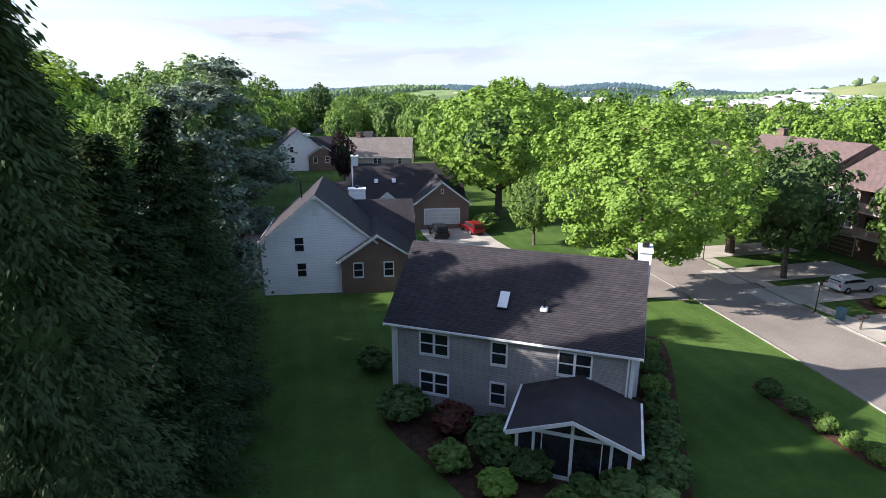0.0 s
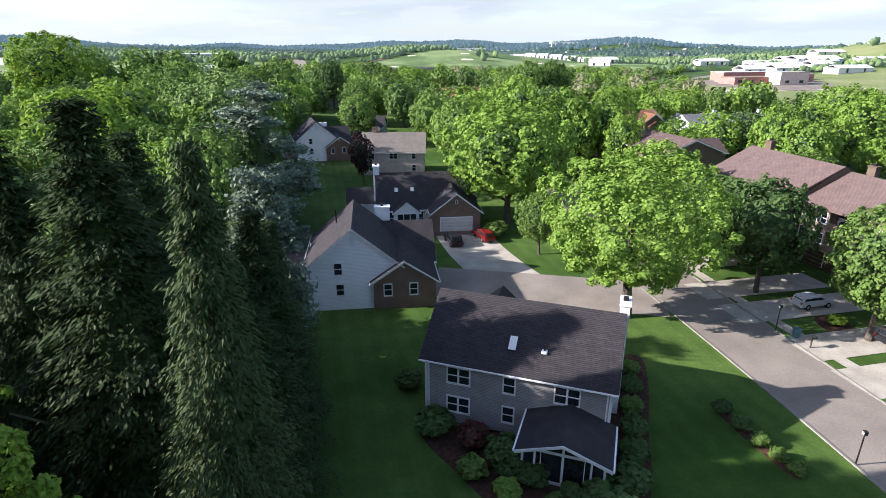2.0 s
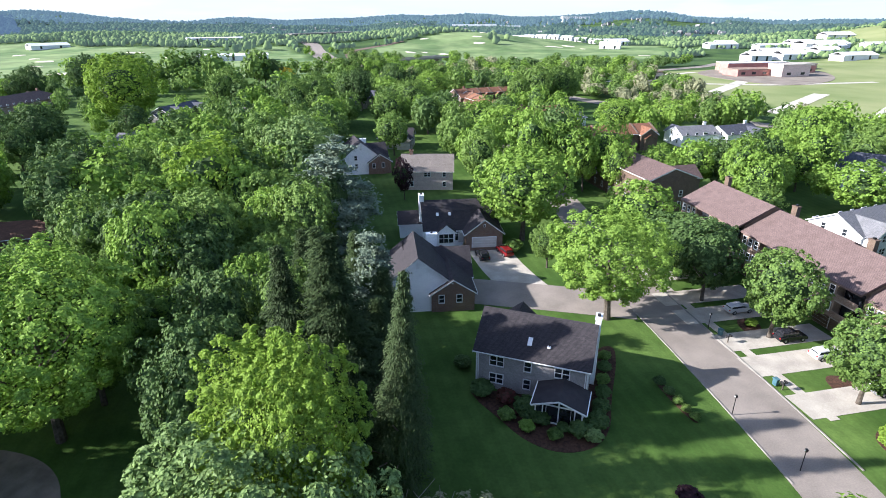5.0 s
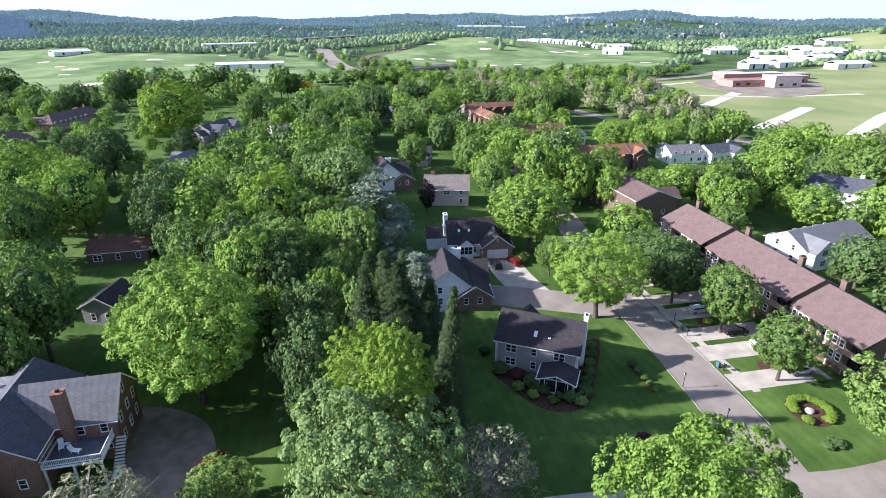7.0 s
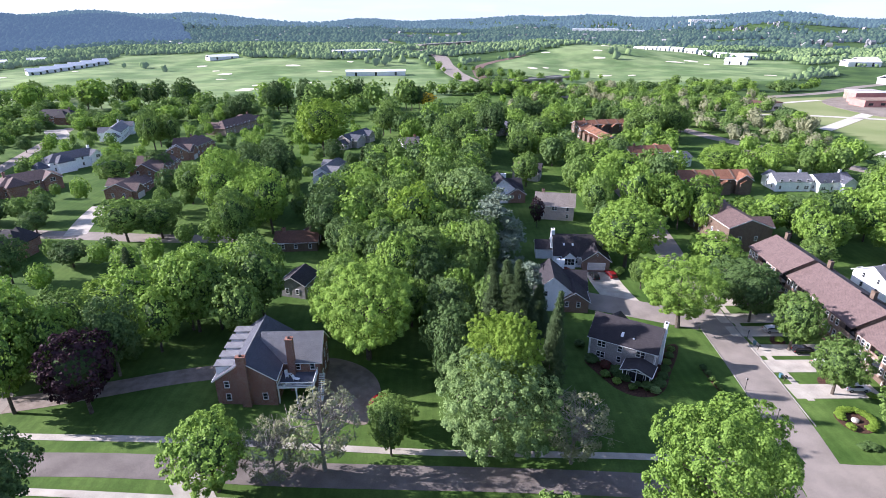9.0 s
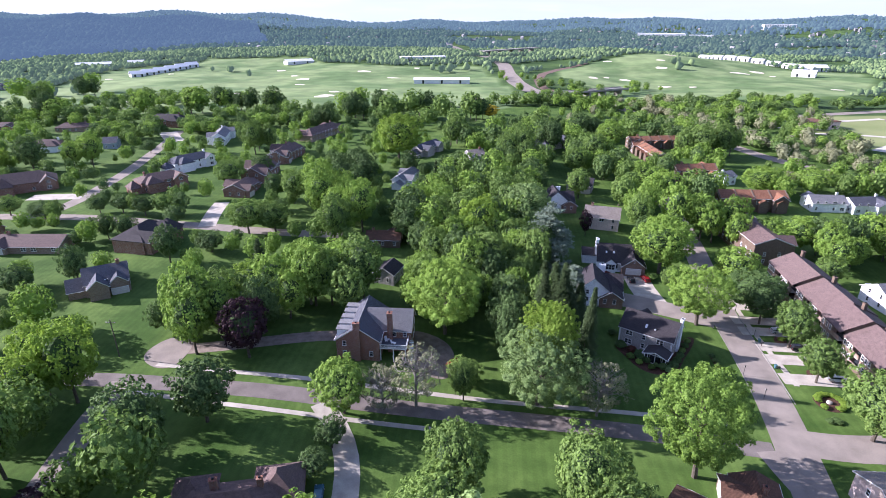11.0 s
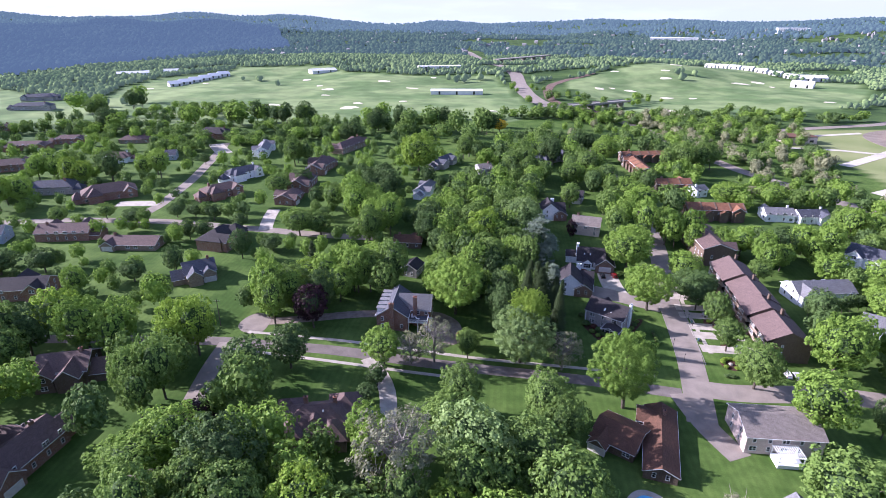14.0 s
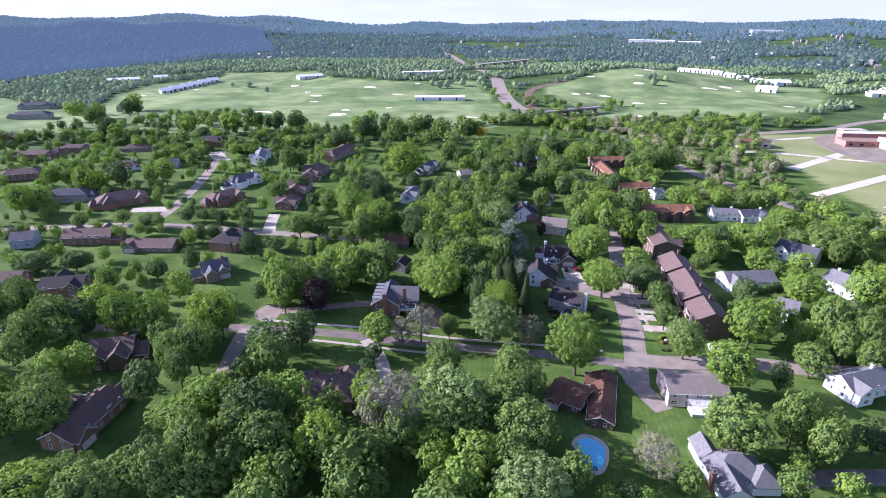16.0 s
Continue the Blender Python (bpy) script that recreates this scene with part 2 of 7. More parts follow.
WALLS = {
    "brick": coursed("brick_red", (0.23, 0.088, 0.056), (0.165, 0.066, 0.046), (0.30, 0.24, 0.20), 0.22, 0.075),
    "brown": coursed("brick_brown", (0.135, 0.088, 0.064), (0.105, 0.068, 0.05), (0.16, 0.13, 0.10), 0.22, 0.075),
    "rosy": coursed("brick_rosy", (0.20, 0.112, 0.080), (0.15, 0.084, 0.062), (0.24, 0.19, 0.16), 0.22, 0.075),
    "tan": coursed("brick_tan", (0.27, 0.18, 0.13), (0.20, 0.13, 0.10), (0.32, 0.27, 0.23), 0.22, 0.075),
    "white": coursed("siding_white", (0.86, 0.87, 0.88), (0.82, 0.83, 0.85), (0.56, 0.58, 0.60), 3.6, 0.16, 0.012),
    "grey": coursed("siding_grey", (0.37, 0.345, 0.34), (0.335, 0.315, 0.31), (0.17, 0.16, 0.16), 3.6, 0.13, 0.014),
    "blue": coursed("siding_blue", (0.33, 0.38, 0.46), (0.29, 0.34, 0.42), (0.18, 0.2, 0.24), 3.6, 0.16, 0.012),
    "blush": coursed("siding_blush", (0.62, 0.50, 0.45), (0.56, 0.45, 0.41), (0.34, 0.28, 0.25), 3.6, 0.16, 0.012),
}
ROOFS = {
    "dark": coursed("shingle_dark", (0.052, 0.045, 0.049), (0.036, 0.032, 0.036), (0.016, 0.015, 0.017), 0.5, 0.09, 0.01),
    "slate": coursed("shingle_slate", (0.10, 0.105, 0.13), (0.075, 0.08, 0.10), (0.03, 0.03, 0.035), 0.5, 0.09, 0.01),
    "grey": coursed("shingle_grey", (0.20, 0.20, 0.21), (0.16, 0.16, 0.17), (0.07, 0.07, 0.075), 0.5, 0.09, 0.01),
    "brown": coursed("shingle_brown", (0.155, 0.105, 0.095), (0.12, 0.082, 0.075), (0.05, 0.035, 0.032), 0.5, 0.09, 0.01),
    "rust": coursed("shingle_rust", (0.15, 0.078, 0.052), (0.11, 0.058, 0.040), (0.06, 0.03, 0.02), 0.5, 0.09, 0.01),
    "tan": coursed("shingle_tan", (0.26, 0.225, 0.20), (0.21, 0.18, 0.165), (0.09, 0.08, 0.07), 0.5, 0.09, 0.01),
    "orange": coursed("shingle_orange", (0.26, 0.125, 0.075), (0.20, 0.095, 0.058), (0.10, 0.04, 0.02), 0.5, 0.09, 0.01),
    "plum": coursed("shingle_plum", (0.165, 0.115, 0.104), (0.14, 0.097, 0.088), (0.07, 0.05, 0.048), 0.5, 0.09, 0.01),
}


# ---- mesh helpers ----
def mesh_of(name, verts, faces, mat):
    me = bpy.data.meshes.new(name)
    me.from_pydata([tuple(v) for v in verts], [], [tuple(f) for f in faces])
    if mat:
        me.materials.append(mat)
    me.update()
    return me


def part(name, data, mat, parent, label=""):
    """Links a bmesh or mesh as one object under its thing."""
    if isinstance(data, bmesh.types.BMesh):
        bmesh.ops.recalc_face_normals(data, faces=data.faces)
        me = bpy.data.meshes.new(name)
        data.to_mesh(me)
        data.free()
        me.materials.append(mat)
    else:
        me = data
    ob = new(name, me)
    ob.parent = parent
    return tagged(ob, label)


def box(bm, x0, x1, y0, y1, z0, z1, bevel=0.0):
    got = bmesh.ops.create_cube(bm, size=1, matrix=Matrix.Translation(((x0 + x1) / 2, (y0 + y1) / 2, (z0 + z1) / 2)) @ Matrix.Diagonal((x1 - x0, y1 - y0, z1 - z0, 1)))
    if bevel:
        edges = list({e for v in got["verts"] for e in v.link_edges})
        bmesh.ops.bevel(bm, geom=edges, offset=bevel, segments=1, affect="EDGES")
    return bm


def boxed(*spec, bevel=0.0):
    return box(bmesh.new(), *spec, bevel=bevel)


def prism(bm, outline, axis, a, b):
    """Sweeps an outline of (u, z) along x or y from a to b."""
    put = (lambda u, z, s: (s, u, z)) if axis == "x" else (lambda u, z, s: (u, s, z))
    lo, hi = ([bm.verts.new(put(u, z, s)) for u, z in outline] for s in (a, b))
    bm.faces.new(lo), bm.faces.new(hi)
    for i in range(len(outline)):
        j = (i + 1) % len(outline)
        bm.faces.new((lo[i], lo[j], hi[j], hi[i]))
    return bm


def ease(v):
    v = np.clip(v, 0, 1)
    return v * v * (3 - 2 * v)


def ground(x, y):
    """Height of the land: the left side of the suburb lies higher, the golf course rolls, hills close the distance."""
    x, y = np.asarray(x, float), np.asarray(y, float)
    z = 3.0 * ease((-x - 25) / 60)
    z = z + 22 * np.exp(-(((x + 10) / 170) ** 2 + ((y - 960) / 150) ** 2))
    z = z + 14 * np.exp(-(((x + 560) / 330) ** 2 + ((y - 900) / 190) ** 2))
    far = np.hypot(x, y)
    z = z + 2.2 * np.sin(x / 47 + 1) * np.sin(y / 61) * ease((far - 480) / 300)
    roll = np.sin(x / 410 + 1.3) * np.sin(y / 530 + 0.4) + 0.6 * np.sin(x / 190 + y / 260) + 0.4 * np.sin(x / 120 - y / 150 + 2)
    z = z + (3 + 6 * roll) * ease((far - 1350) / 700)
    bear = np.arctan2(x, y)
    ridge = 13 + 15 * np.sin(bear * 7 + 0.5) + 9 * np.sin(bear * 19 + 2) + 4 * np.sin(bear * 47)
    z = z + ridge * ease((far - 2150 - 260 * np.sin(bear * 11 + 1)) / 650)
    z = z + (16 + 12 * np.sin(bear * 13 + 4) + 6 * np.sin(bear * 29)) * ease((far - 3200) / 700)
    z = z + (35 + 4 * np.sin(bear * 40)) * ease((-x - 1040) / 620) * ease((-bear - 0.64) / 0.2) * ease((y - 250) / 300)
    z = z + 40 * np.exp(-(((x - 730) / 190) ** 2 + ((y - 830) / 300) ** 2))
    return z


def gz(x, y):
    return float(ground(x, y))


# ---- land ----
def land():
    rings = np.concatenate([np.arange(0, 330, 5.0), 330 * np.exp(np.linspace(0, math.log(4750 / 330), 140))[0:]])
    spokes = 330
    ang = np.linspace(0, 2 * math.pi, spokes, endpoint=False)
    r, a = np.meshgrid(rings[1:], ang, indexing="ij")
    x, y = r * np.sin(a), r * np.cos(a)
    v = np.stack([x, y, ground(x, y)], -1).reshape(-1, 3)
    faces = []
    n = len(rings) - 1
    for i in range(n - 1):
        for j in range(spokes):
            k = (j + 1) % spokes
            faces.append((i * spokes + j, (i + 1) * spokes + j, (i + 1) * spokes + k, i * spokes + k))
    faces.append(tuple(range(spokes)))
    me = mesh_of("ground", v, faces, None)
    for poly in me.polygons:
        poly.use_smooth = True
    return me


def inside(x, y, ring):
    """Whether points lie within a closed outline."""
    x, y = np.asarray(x, float), np.asarray(y, float)
    got = np.zeros(x.shape, bool)
    for (x0, y0), (x1, y1) in zip(ring, ring[1:] + ring[:1]):
        cross = ((y0 > y) != (y1 > y)) & (x < (x1 - x0) * (y - y0) / ((y1 - y0) or 1e-9) + x0)
        got ^= cross
    return got


GOLF_LEFT = [(-900, 210), (-650, 215), (-545, 224), (-427, 262), (-323, 308), (-265, 375), (-122, 403), (-118, 499), (-150, 560), (-195, 670), (-250, 790), (-378, 734), (-503, 739), (-569, 790), (-742, 745), (-690, 657), (-770, 590), (-745, 483), (-620, 330), (-900, 400)]
GOLF_RIGHT = [(-125, 770), (-65, 871), (-10, 945), (95, 1200), (220, 929), (320, 930), (289, 767), (242, 658), (174, 604), (60, 516), (-3, 500), (-72, 610), (-112, 690)]
FIELDS = [(122, 436), (148, 472), (207, 500), (300, 560), (420, 640), (480, 640), (420, 300), (185, 226), (167, 262), (159, 328), (131, 393)]


def hill_field(x, y):
    return ((x - 700) / 170) ** 2 + ((y - 800) / 250) ** 2 < 1


def in_golf(x, y):
    return hill_field(x, y) | inside(x, y, GOLF_LEFT) | inside(x, y, GOLF_RIGHT) | inside(x, y, FIELDS)


def land_cover():
    """Lawn, fairway and dry field in one sheet, told apart by where they lie."""
    m = bpy.data.materials.new("land_cover")
    m.use_nodes = True
    n, l = m.node_tree.nodes, m.node_tree.links
    p = n["Principled BSDF"]
    p.inputs["Roughness"].default_value, p.inputs["Specular IOR Level"].default_value = 0.95, 0.1
    geo = n.new("ShaderNodeNewGeometry")

    def tone(a, b, scale, lo=0.35, hi=0.65, detail=5):
        t, r = n.new("ShaderNodeTexNoise"), n.new("ShaderNodeValToRGB")
        t.inputs["Scale"].default_value, t.inputs["Detail"].default_value = scale, detail
        l.new(geo.outputs["Position"], t.inputs["Vector"])
        l.new(t.outputs["Fac"], r.inputs["Fac"])
        r.color_ramp.elements[0].position, r.color_ramp.elements[1].position = lo, hi
        r.color_ramp.elements[0].color, r.color_ramp.elements[1].color = (*a, 1), (*b, 1)
        return r.outputs["Color"]

    def mixed(a, b, fac, mode="MIX"):
        k = n.new("ShaderNodeMixRGB")
        k.blend_type = mode
        l.new(a, k.inputs["Color1"])
        l.new(b, k.inputs["Color2"])
        if isinstance(fac, float):
            k.inputs["Fac"].default_value = fac
        else:
            l.new(fac, k.inputs["Fac"])
        return k.outputs["Color"]

    lawn = mixed(tone((0.040, 0.082, 0.016), (0.086, 0.140, 0.034), 0.06), tone((0.4, 0.4, 0.4), (0.62, 0.62, 0.58), 2.5), 0.35, "OVERLAY")
    wave, band, turned = n.new("ShaderNodeTexWave"), n.new("ShaderNodeValToRGB"), n.new("ShaderNodeMapping")
    turned.inputs["Rotation"].default_value = (0, 0, radians(-14))
    wave.inputs["Scale"].default_value, wave.inputs["Distortion"].default_value, wave.inputs["Detail Scale"].default_value = 0.16, 1.2, 0.4
    band.color_ramp.elements[0].position, band.color_ramp.elements[1].position = 0.35, 0.65
    band.color_ramp.elements[0].color, band.color_ramp.elements[1].color = (0.42, 0.42, 0.42, 1), (0.58, 0.58, 0.58, 1)
    l.new(geo.outputs["Position"], turned.inputs["Vector"])
    l.new(turned.outputs["Vector"], wave.inputs["Vector"])
    l.new(wave.outputs["Fac"], band.inputs["Fac"])
    lawn = mixed(lawn, band.outputs["Color"], 0.26, "OVERLAY")
    lawn = mixed(lawn, tone((0.36, 0.38, 0.36), (0.64, 0.62, 0.6), 0.35), 0.5, "OVERLAY")
    fair = mixed(tone((0.105, 0.165, 0.066), (0.19, 0.25, 0.112), 0.014, 0.42, 0.58), tone((0.33, 0.34, 0.33), (0.64, 0.64, 0.6), 0.045), 0.55, "OVERLAY")
    field = tone((0.16, 0.20, 0.075), (0.24, 0.26, 0.12), 0.02)
    wood = tone((0.03, 0.06, 0.02), (0.07, 0.12, 0.035), 0.03)
    col = lawn
    for key, other in (("fairway", fair), ("field", field), ("woodland", wood)):
        at = n.new("ShaderNodeAttribute")
        at.attribute_name = key
        col = mixed(col, other, at.outputs["Fac"])
    l.new(col, p.inputs["Base Color"])
    t, b = n.new("ShaderNodeTexNoise"), n.new("ShaderNodeBump")
    t.inputs["Scale"].default_value = 3
    b.inputs["Strength"].default_value, b.inputs["Distance"].default_value = 0.5, 0.1
    l.new(geo.outputs["Position"], t.inputs["Vector"])
    l.new(t.outputs["Fac"], b.inputs["Height"])
    l.new(b.outputs["Normal"], p.inputs["Normal"])
    return m


sheet = land()
xyz = np.empty(len(sheet.vertices) * 3)
sheet.vertices.foreach_get("co", xyz)
xs, ys = xyz[0::3], xyz[1::3]
cover_of = {"fairway": inside(xs, ys, GOLF_LEFT) | inside(xs, ys, GOLF_RIGHT), "field": inside(xs, ys, FIELDS) | hill_field(xs, ys), "woodland": (np.hypot(xs, ys) > 520) & ~in_golf(xs, ys)}
for key, mask in cover_of.items():
    sheet.attributes.new(key, "FLOAT", "POINT").data.foreach_set("value", mask.astype(np.float32))
sheet.materials.append(land_cover())
tagged(new("ground", sheet), "green mown lawns rolling to golf fairways and wooded hills", "ground", kind="structure")


def strip(name, points, width, mat, label, lift=0.03, category="road", kind="structure", parent=None, thick=0.0):
    """A ribbon along a smooth line of (x, y) points, laid over the land."""
    p = np.array(points, float)
    d = np.r_[0, np.cumsum(np.hypot(*np.diff(p, axis=0).T))]
    s = np.linspace(0, d[-1], max(2, int(d[-1] / 4)))
    line = np.stack([np.interp(s, d, p[:, 0]), np.interp(s, d, p[:, 1])], -1)
    for _ in range(6):
        line[1:-1] = (line[:-2] + 2 * line[1:-1] + line[2:]) / 4
    t = np.gradient(line, axis=0)
    t /= np.linalg.norm(t, axis=1)[:, None]
    side = np.stack([-t[:, 1], t[:, 0]], -1)
    rows = [line + side * width * w for w in (-0.5, 0, 0.5)]
    v = [(x, y, gz(x, y) + lift) for row in zip(*rows) for x, y in row]
    f = []
    for i in range(len(line) - 1):
        for j in range(2):
            a = 3 * i + j
            f.append((a, a + 1, a + 4, a + 3))
    if thick:
        n = len(v)
        v += [(x, y, z - thick) for x, y, z in v]
        for i in range(len(line) - 1):
            f += [(3 * i, 3 * i + 3, n + 3 * i + 3, n + 3 * i), (3 * i + 2, n + 3 * i + 2, n + 3 * i + 5, 3 * i + 5)]
        f += [(0, n, n + 1, 1), (1, n + 1, n + 2, 2)]
        e = 3 * (len(line) - 1)
        f += [(e, e + 1, n + e + 1, n + e), (e + 1, e + 2, n + e + 2, n + e + 1)]
    bm = bmesh.new()
    me = mesh_of(name, v, f, mat)
    bm.from_mesh(me)
    bmesh.ops.recalc_face_normals(bm, faces=bm.faces)
    if not thick and bm.faces:
        bm.faces.ensure_lookup_table()
        if bm.faces[0].normal.z < 0:
            bmesh.ops.reverse_faces(bm, faces=bm.faces)
    bm.to_mesh(me)
    bm.free()
    ob = new(name, me)
    ob.parent = parent
    return tagged(ob, label, category, kind=kind)


def patch(name, points, mat, label, lift=0.05, category="ground", kind="structure", rounds=3):
    """A flat bed or pad with a rounded outline, laid on the land."""
    p = np.array(points, float)
    for _ in range(rounds):
        q = np.roll(p, -1, axis=0)
        p = np.stack([0.75 * p + 0.25 * q, 0.25 * p + 0.75 * q], 1).reshape(-1, 2)
    c = p.mean(0)
    v, f, n = [], [], len(p)
    levels = [1.0, 0.66, 0.33]
    for s in levels:
        v += [(x, y, gz(x, y) + lift) for x, y in c + (p - c) * s]
    v.append((c[0], c[1], gz(*c) + lift))
    for k in range(2):
        f += [(k * n + i, k * n + (i + 1) % n, (k + 1) * n + (i + 1) % n, (k + 1) * n + i) for i in range(n)]
    f += [(2 * n + i, 2 * n + (i + 1) % n, 3 * n) for i in range(n)]
    f += [(i, n * 3 + 1 + i, n * 3 + 1 + (i + 1) % n, (i + 1) % n) for i in range(n)]
    v += [(x, y, gz(x, y) - 0.2) for x, y in p]
    bm = bmesh.new()
    me = mesh_of(name, v, f, mat)
    bm.from_mesh(me)
    bmesh.ops.recalc_face_normals(bm, faces=bm.faces)
    if max(bm.faces, key=lambda q: abs(q.normal.z)).normal.z < 0:
        bmesh.ops.reverse_faces(bm, faces=bm.faces)
    bm.to_mesh(me)
    bm.free()
    return tagged(new(name, me), label, category, kind=kind)


STREET = [(35, -14), (34.2, 2), (33.3, 15), (31.5, 29), (29.2, 43), (26, 60), (24.5, 80), (22, 110), (18, 140), (13, 168), (3, 205), (-10, 240), (-24, 275), (-34, 310), (-40, 350)]
strip("road_street", STREET, 8.4, ASPHALT, "sunlit grey asphalt residential street with tree shadows")
strip("road_cross", [(33, 3), (45, 3.5), (58, 9), (75, 14.5), (95, 16.5), (120, 22), (160, 34)], 8.4, ASPHALT, "pale asphalt side street", 0.035)
strip("road_front", [(-230, -75), (-172, -49.5), (-120, -31), (-87, -23.5), (-55, -16.8), (-30, -10.5), (5, -4.2), (30, -1.5)], 5.2, OLD_ASPHALT, "narrow brown-grey asphalt road between lawns", 0.04)
strip("road_lane", [(-114, -30), (-109, -45), (-101.5, -60), (-96, -75), (-92, -95)], 6.0, ASPHALT, "asphalt lane leading off the front road", 0.045)
strip("road_upper", [(-330, 8), (-274, 38), (-225, 54), (-168, 62), (-135, 66), (-110, 72)], 7.0, ASPHALT, "pale asphalt street through the subdivision", 0.03)
strip("road_rise", [(-244, 48), (-248, 70), (-270, 120), (-300, 175), (-327, 221)], 7.0, ASPHALT, "pale asphalt street between lawns", 0.035)
strip("road_highway", [(240, 150), (172, 188), (140, 213), (121, 231), (100, 260), (75, 289), (48, 337), (8, 420), (-27, 474)], 11, ASPHALT, "pale highway running past the fields", 0.12)
strip("road_highway_far", [(-27, 474), (-54, 489), (-79, 498), (-105, 522), (-128, 555), (-154, 612), (-184, 700), (-212, 798), (-255, 890), (-317, 990), (-428, 1267), (-524, 1451)], 22, ASPHALT, "broad pale highway curving past the golf course", 0.3)
strip("road_field", [(105, 452), (137, 474), (187, 510), (232, 540), (273, 590), (314, 632), (380, 700)], 11, ASPHALT, "pale road beyond the fields", 0.2)
strip("pavement_front", [(-112, -22), (-92.8, -18.6), (-73.2, -14.5), (-40.6, -7.0), (-16.6, -2.2), (7.0, 2.6), (22, 4.5)], 1.5, CONCRETE, "pale concrete footpath beside the road", 0.06, "pavement")
strip("pavement_street", [(39.6, 25), (37.8, 33), (34.6, 45), (31.5, 58), (29.5, 75)], 1.4, CONCRETE, "pale concrete footpath in front of the town houses", 0.06, "pavement")
strip("kerb_street", [(37.6, 17), (35.8, 29), (33.5, 43), (30.3, 60)], 0.2, KERB, "pale concrete kerb", 0.12, "kerb", thick=0.3)
strip("kerb_lawn", [(29.1, 15), (27.2, 29), (24.9, 43), (21.7, 60)], 0.15, KERB, "pale concrete kerb", 0.12, "kerb", thick=0.3)
strip("driveway_neighbour", [(0.4, 79), (1.2, 72), (3, 64), (7, 58)], 8.6, CONCRETE, "pale concrete driveway", 0.06, "driveway")
strip("driveway_court", [(-3.4, 58), (3, 57), (12, 55.5), (24, 53)], 9.5, ASPHALT, "grey asphalt court between houses", 0.065, "driveway")
patch("driveway_brick_house", [(-60, 17), (-46, 15), (-41, 2), (-44, -3), (-54, 1), (-57, 8)], GRAVEL, "brown gravel forecourt beside the brick house", 0.05, "driveway")
strip("driveway_gravel", [(-118, -18), (-104, -11), (-92, -4), (-82, 3), (-74, 6)], 5.0, GRAVEL, "brown gravel drive under the trees", 0.05, "driveway")
strip("driveway_near", [(-66, -21), (-59, -25), (-53, -31), (-49.5, -38), (-46, -50)], 5.0, CONCRETE, "curved pale driveway", 0.06, "driveway")
strip("driveway_red", [(-168, 62), (-178, 78), (-183, 90)], 7, CONCRETE, "pale concrete driveway", 0.06, "driveway")
for x, y in ((46.5, 29.6), (44.3, 38.0), (43.2, 44.0), (40.0, 51.5), (38.6, 57.5), (36.6, 66)):
    strip("driveway_town_house", [(x - 10, y - 2.3), (x, y), (x + 7, y + 1.6)], 4.6, CONCRETE, "pale concrete town house driveway", 0.055, "driveway")
SAND = material("bunker_sand", (0.62, 0.54, 0.42), (0.76, 0.68, 0.55), 0.95, 0.5)


# ---- houses ----
def lattice(xs, zs, holes, y0, y1):
    """A flat frame of bars round holes, one joined body: cells (i, k) in holes stay open."""
    bm = bmesh.new()
    lay = [[[bm.verts.new((x, y, z)) for z in zs] for x in xs] for y in (y0, y1)]
    nx, nz = len(xs) - 1, len(zs) - 1
    solid = lambda i, k: 0 <= i < nx and 0 <= k < nz and (i, k) not in holes
    for i in range(nx):
        for k in range(nz):
            if not solid(i, k):
                continue
            for s in lay:
                bm.faces.new((s[i][k], s[i + 1][k], s[i + 1][k + 1], s[i][k + 1]))
            for di, dk, a, b in ((-1, 0, (i, k), (i, k + 1)), (1, 0, (i + 1, k), (i + 1, k + 1)), (0, -1, (i, k), (i + 1, k)), (0, 1, (i, k + 1), (i + 1, k + 1))):
                if not solid(i + di, k + dk):
                    bm.faces.new((lay[0][a[0]][a[1]], lay[0][b[0]][b[1]], lay[1][b[0]][b[1]], lay[1][a[0]][a[1]]))
    bmesh.ops.recalc_face_normals(bm, faces=bm.faces)
    return bm


def window_mesh(wide, high, double):
    t, w = 0.10, wide / 2
    xs = [-w, -w + t, -0.07, 0.07, w - t, w] if double else [-w, -w + t, w - t, w]
    zs = [-0.06, t, high * 0.5 - 0.03, high * 0.5 + 0.03, high - t, high]
    cols = (1, 3) if double else (1,)
    bm = lattice(xs, zs, {(i, k) for i in cols for k in (1, 3)}, -0.08, 0.02)
    me = bpy.data.meshes.new("window")
    bm.to_mesh(me)
    bm.free()
    me.materials.append(WHITE)
    pane = mesh_of("pane", [(-w + t, -0.02, t), (w - t, -0.02, t), (w - t, -0.02, high - t), (-w + t, -0.02, high - t)], [(0, 1, 2, 3)], GLASS)
    return me, pane


WIN = {"single": window_mesh(1.0, 1.5, False), "double": window_mesh(1.9, 1.5, True), "small": window_mesh(0.8, 1.0, False), "tall": window_mesh(1.1, 2.1, False)}


def add_window(parent, x, y, z, turn, style="single"):
    """A framed sash window on a wall whose outside lies towards -y before the turn."""
    me, pane = WIN[style]
    w = new("window", me)
    w.parent, w.matrix_local = parent, pose(x, y, z, 0, 0, turn)
    p = new("pane", pane)
    p.parent = w
    return w


def slab_roof(L, D, eave, ridge, over=0.4, thick=0.09):
    rise = (ridge - eave) / (D / 2)
    lo = eave - rise * over
    u = D / 2 + over
    bm = bmesh.new()
    return prism(bm, [(-u, lo), (0, ridge), (u, lo), (u, lo - thick), (0, ridge - thick), (-u, lo - thick)], "x", -L / 2 - over, L / 2 + over)


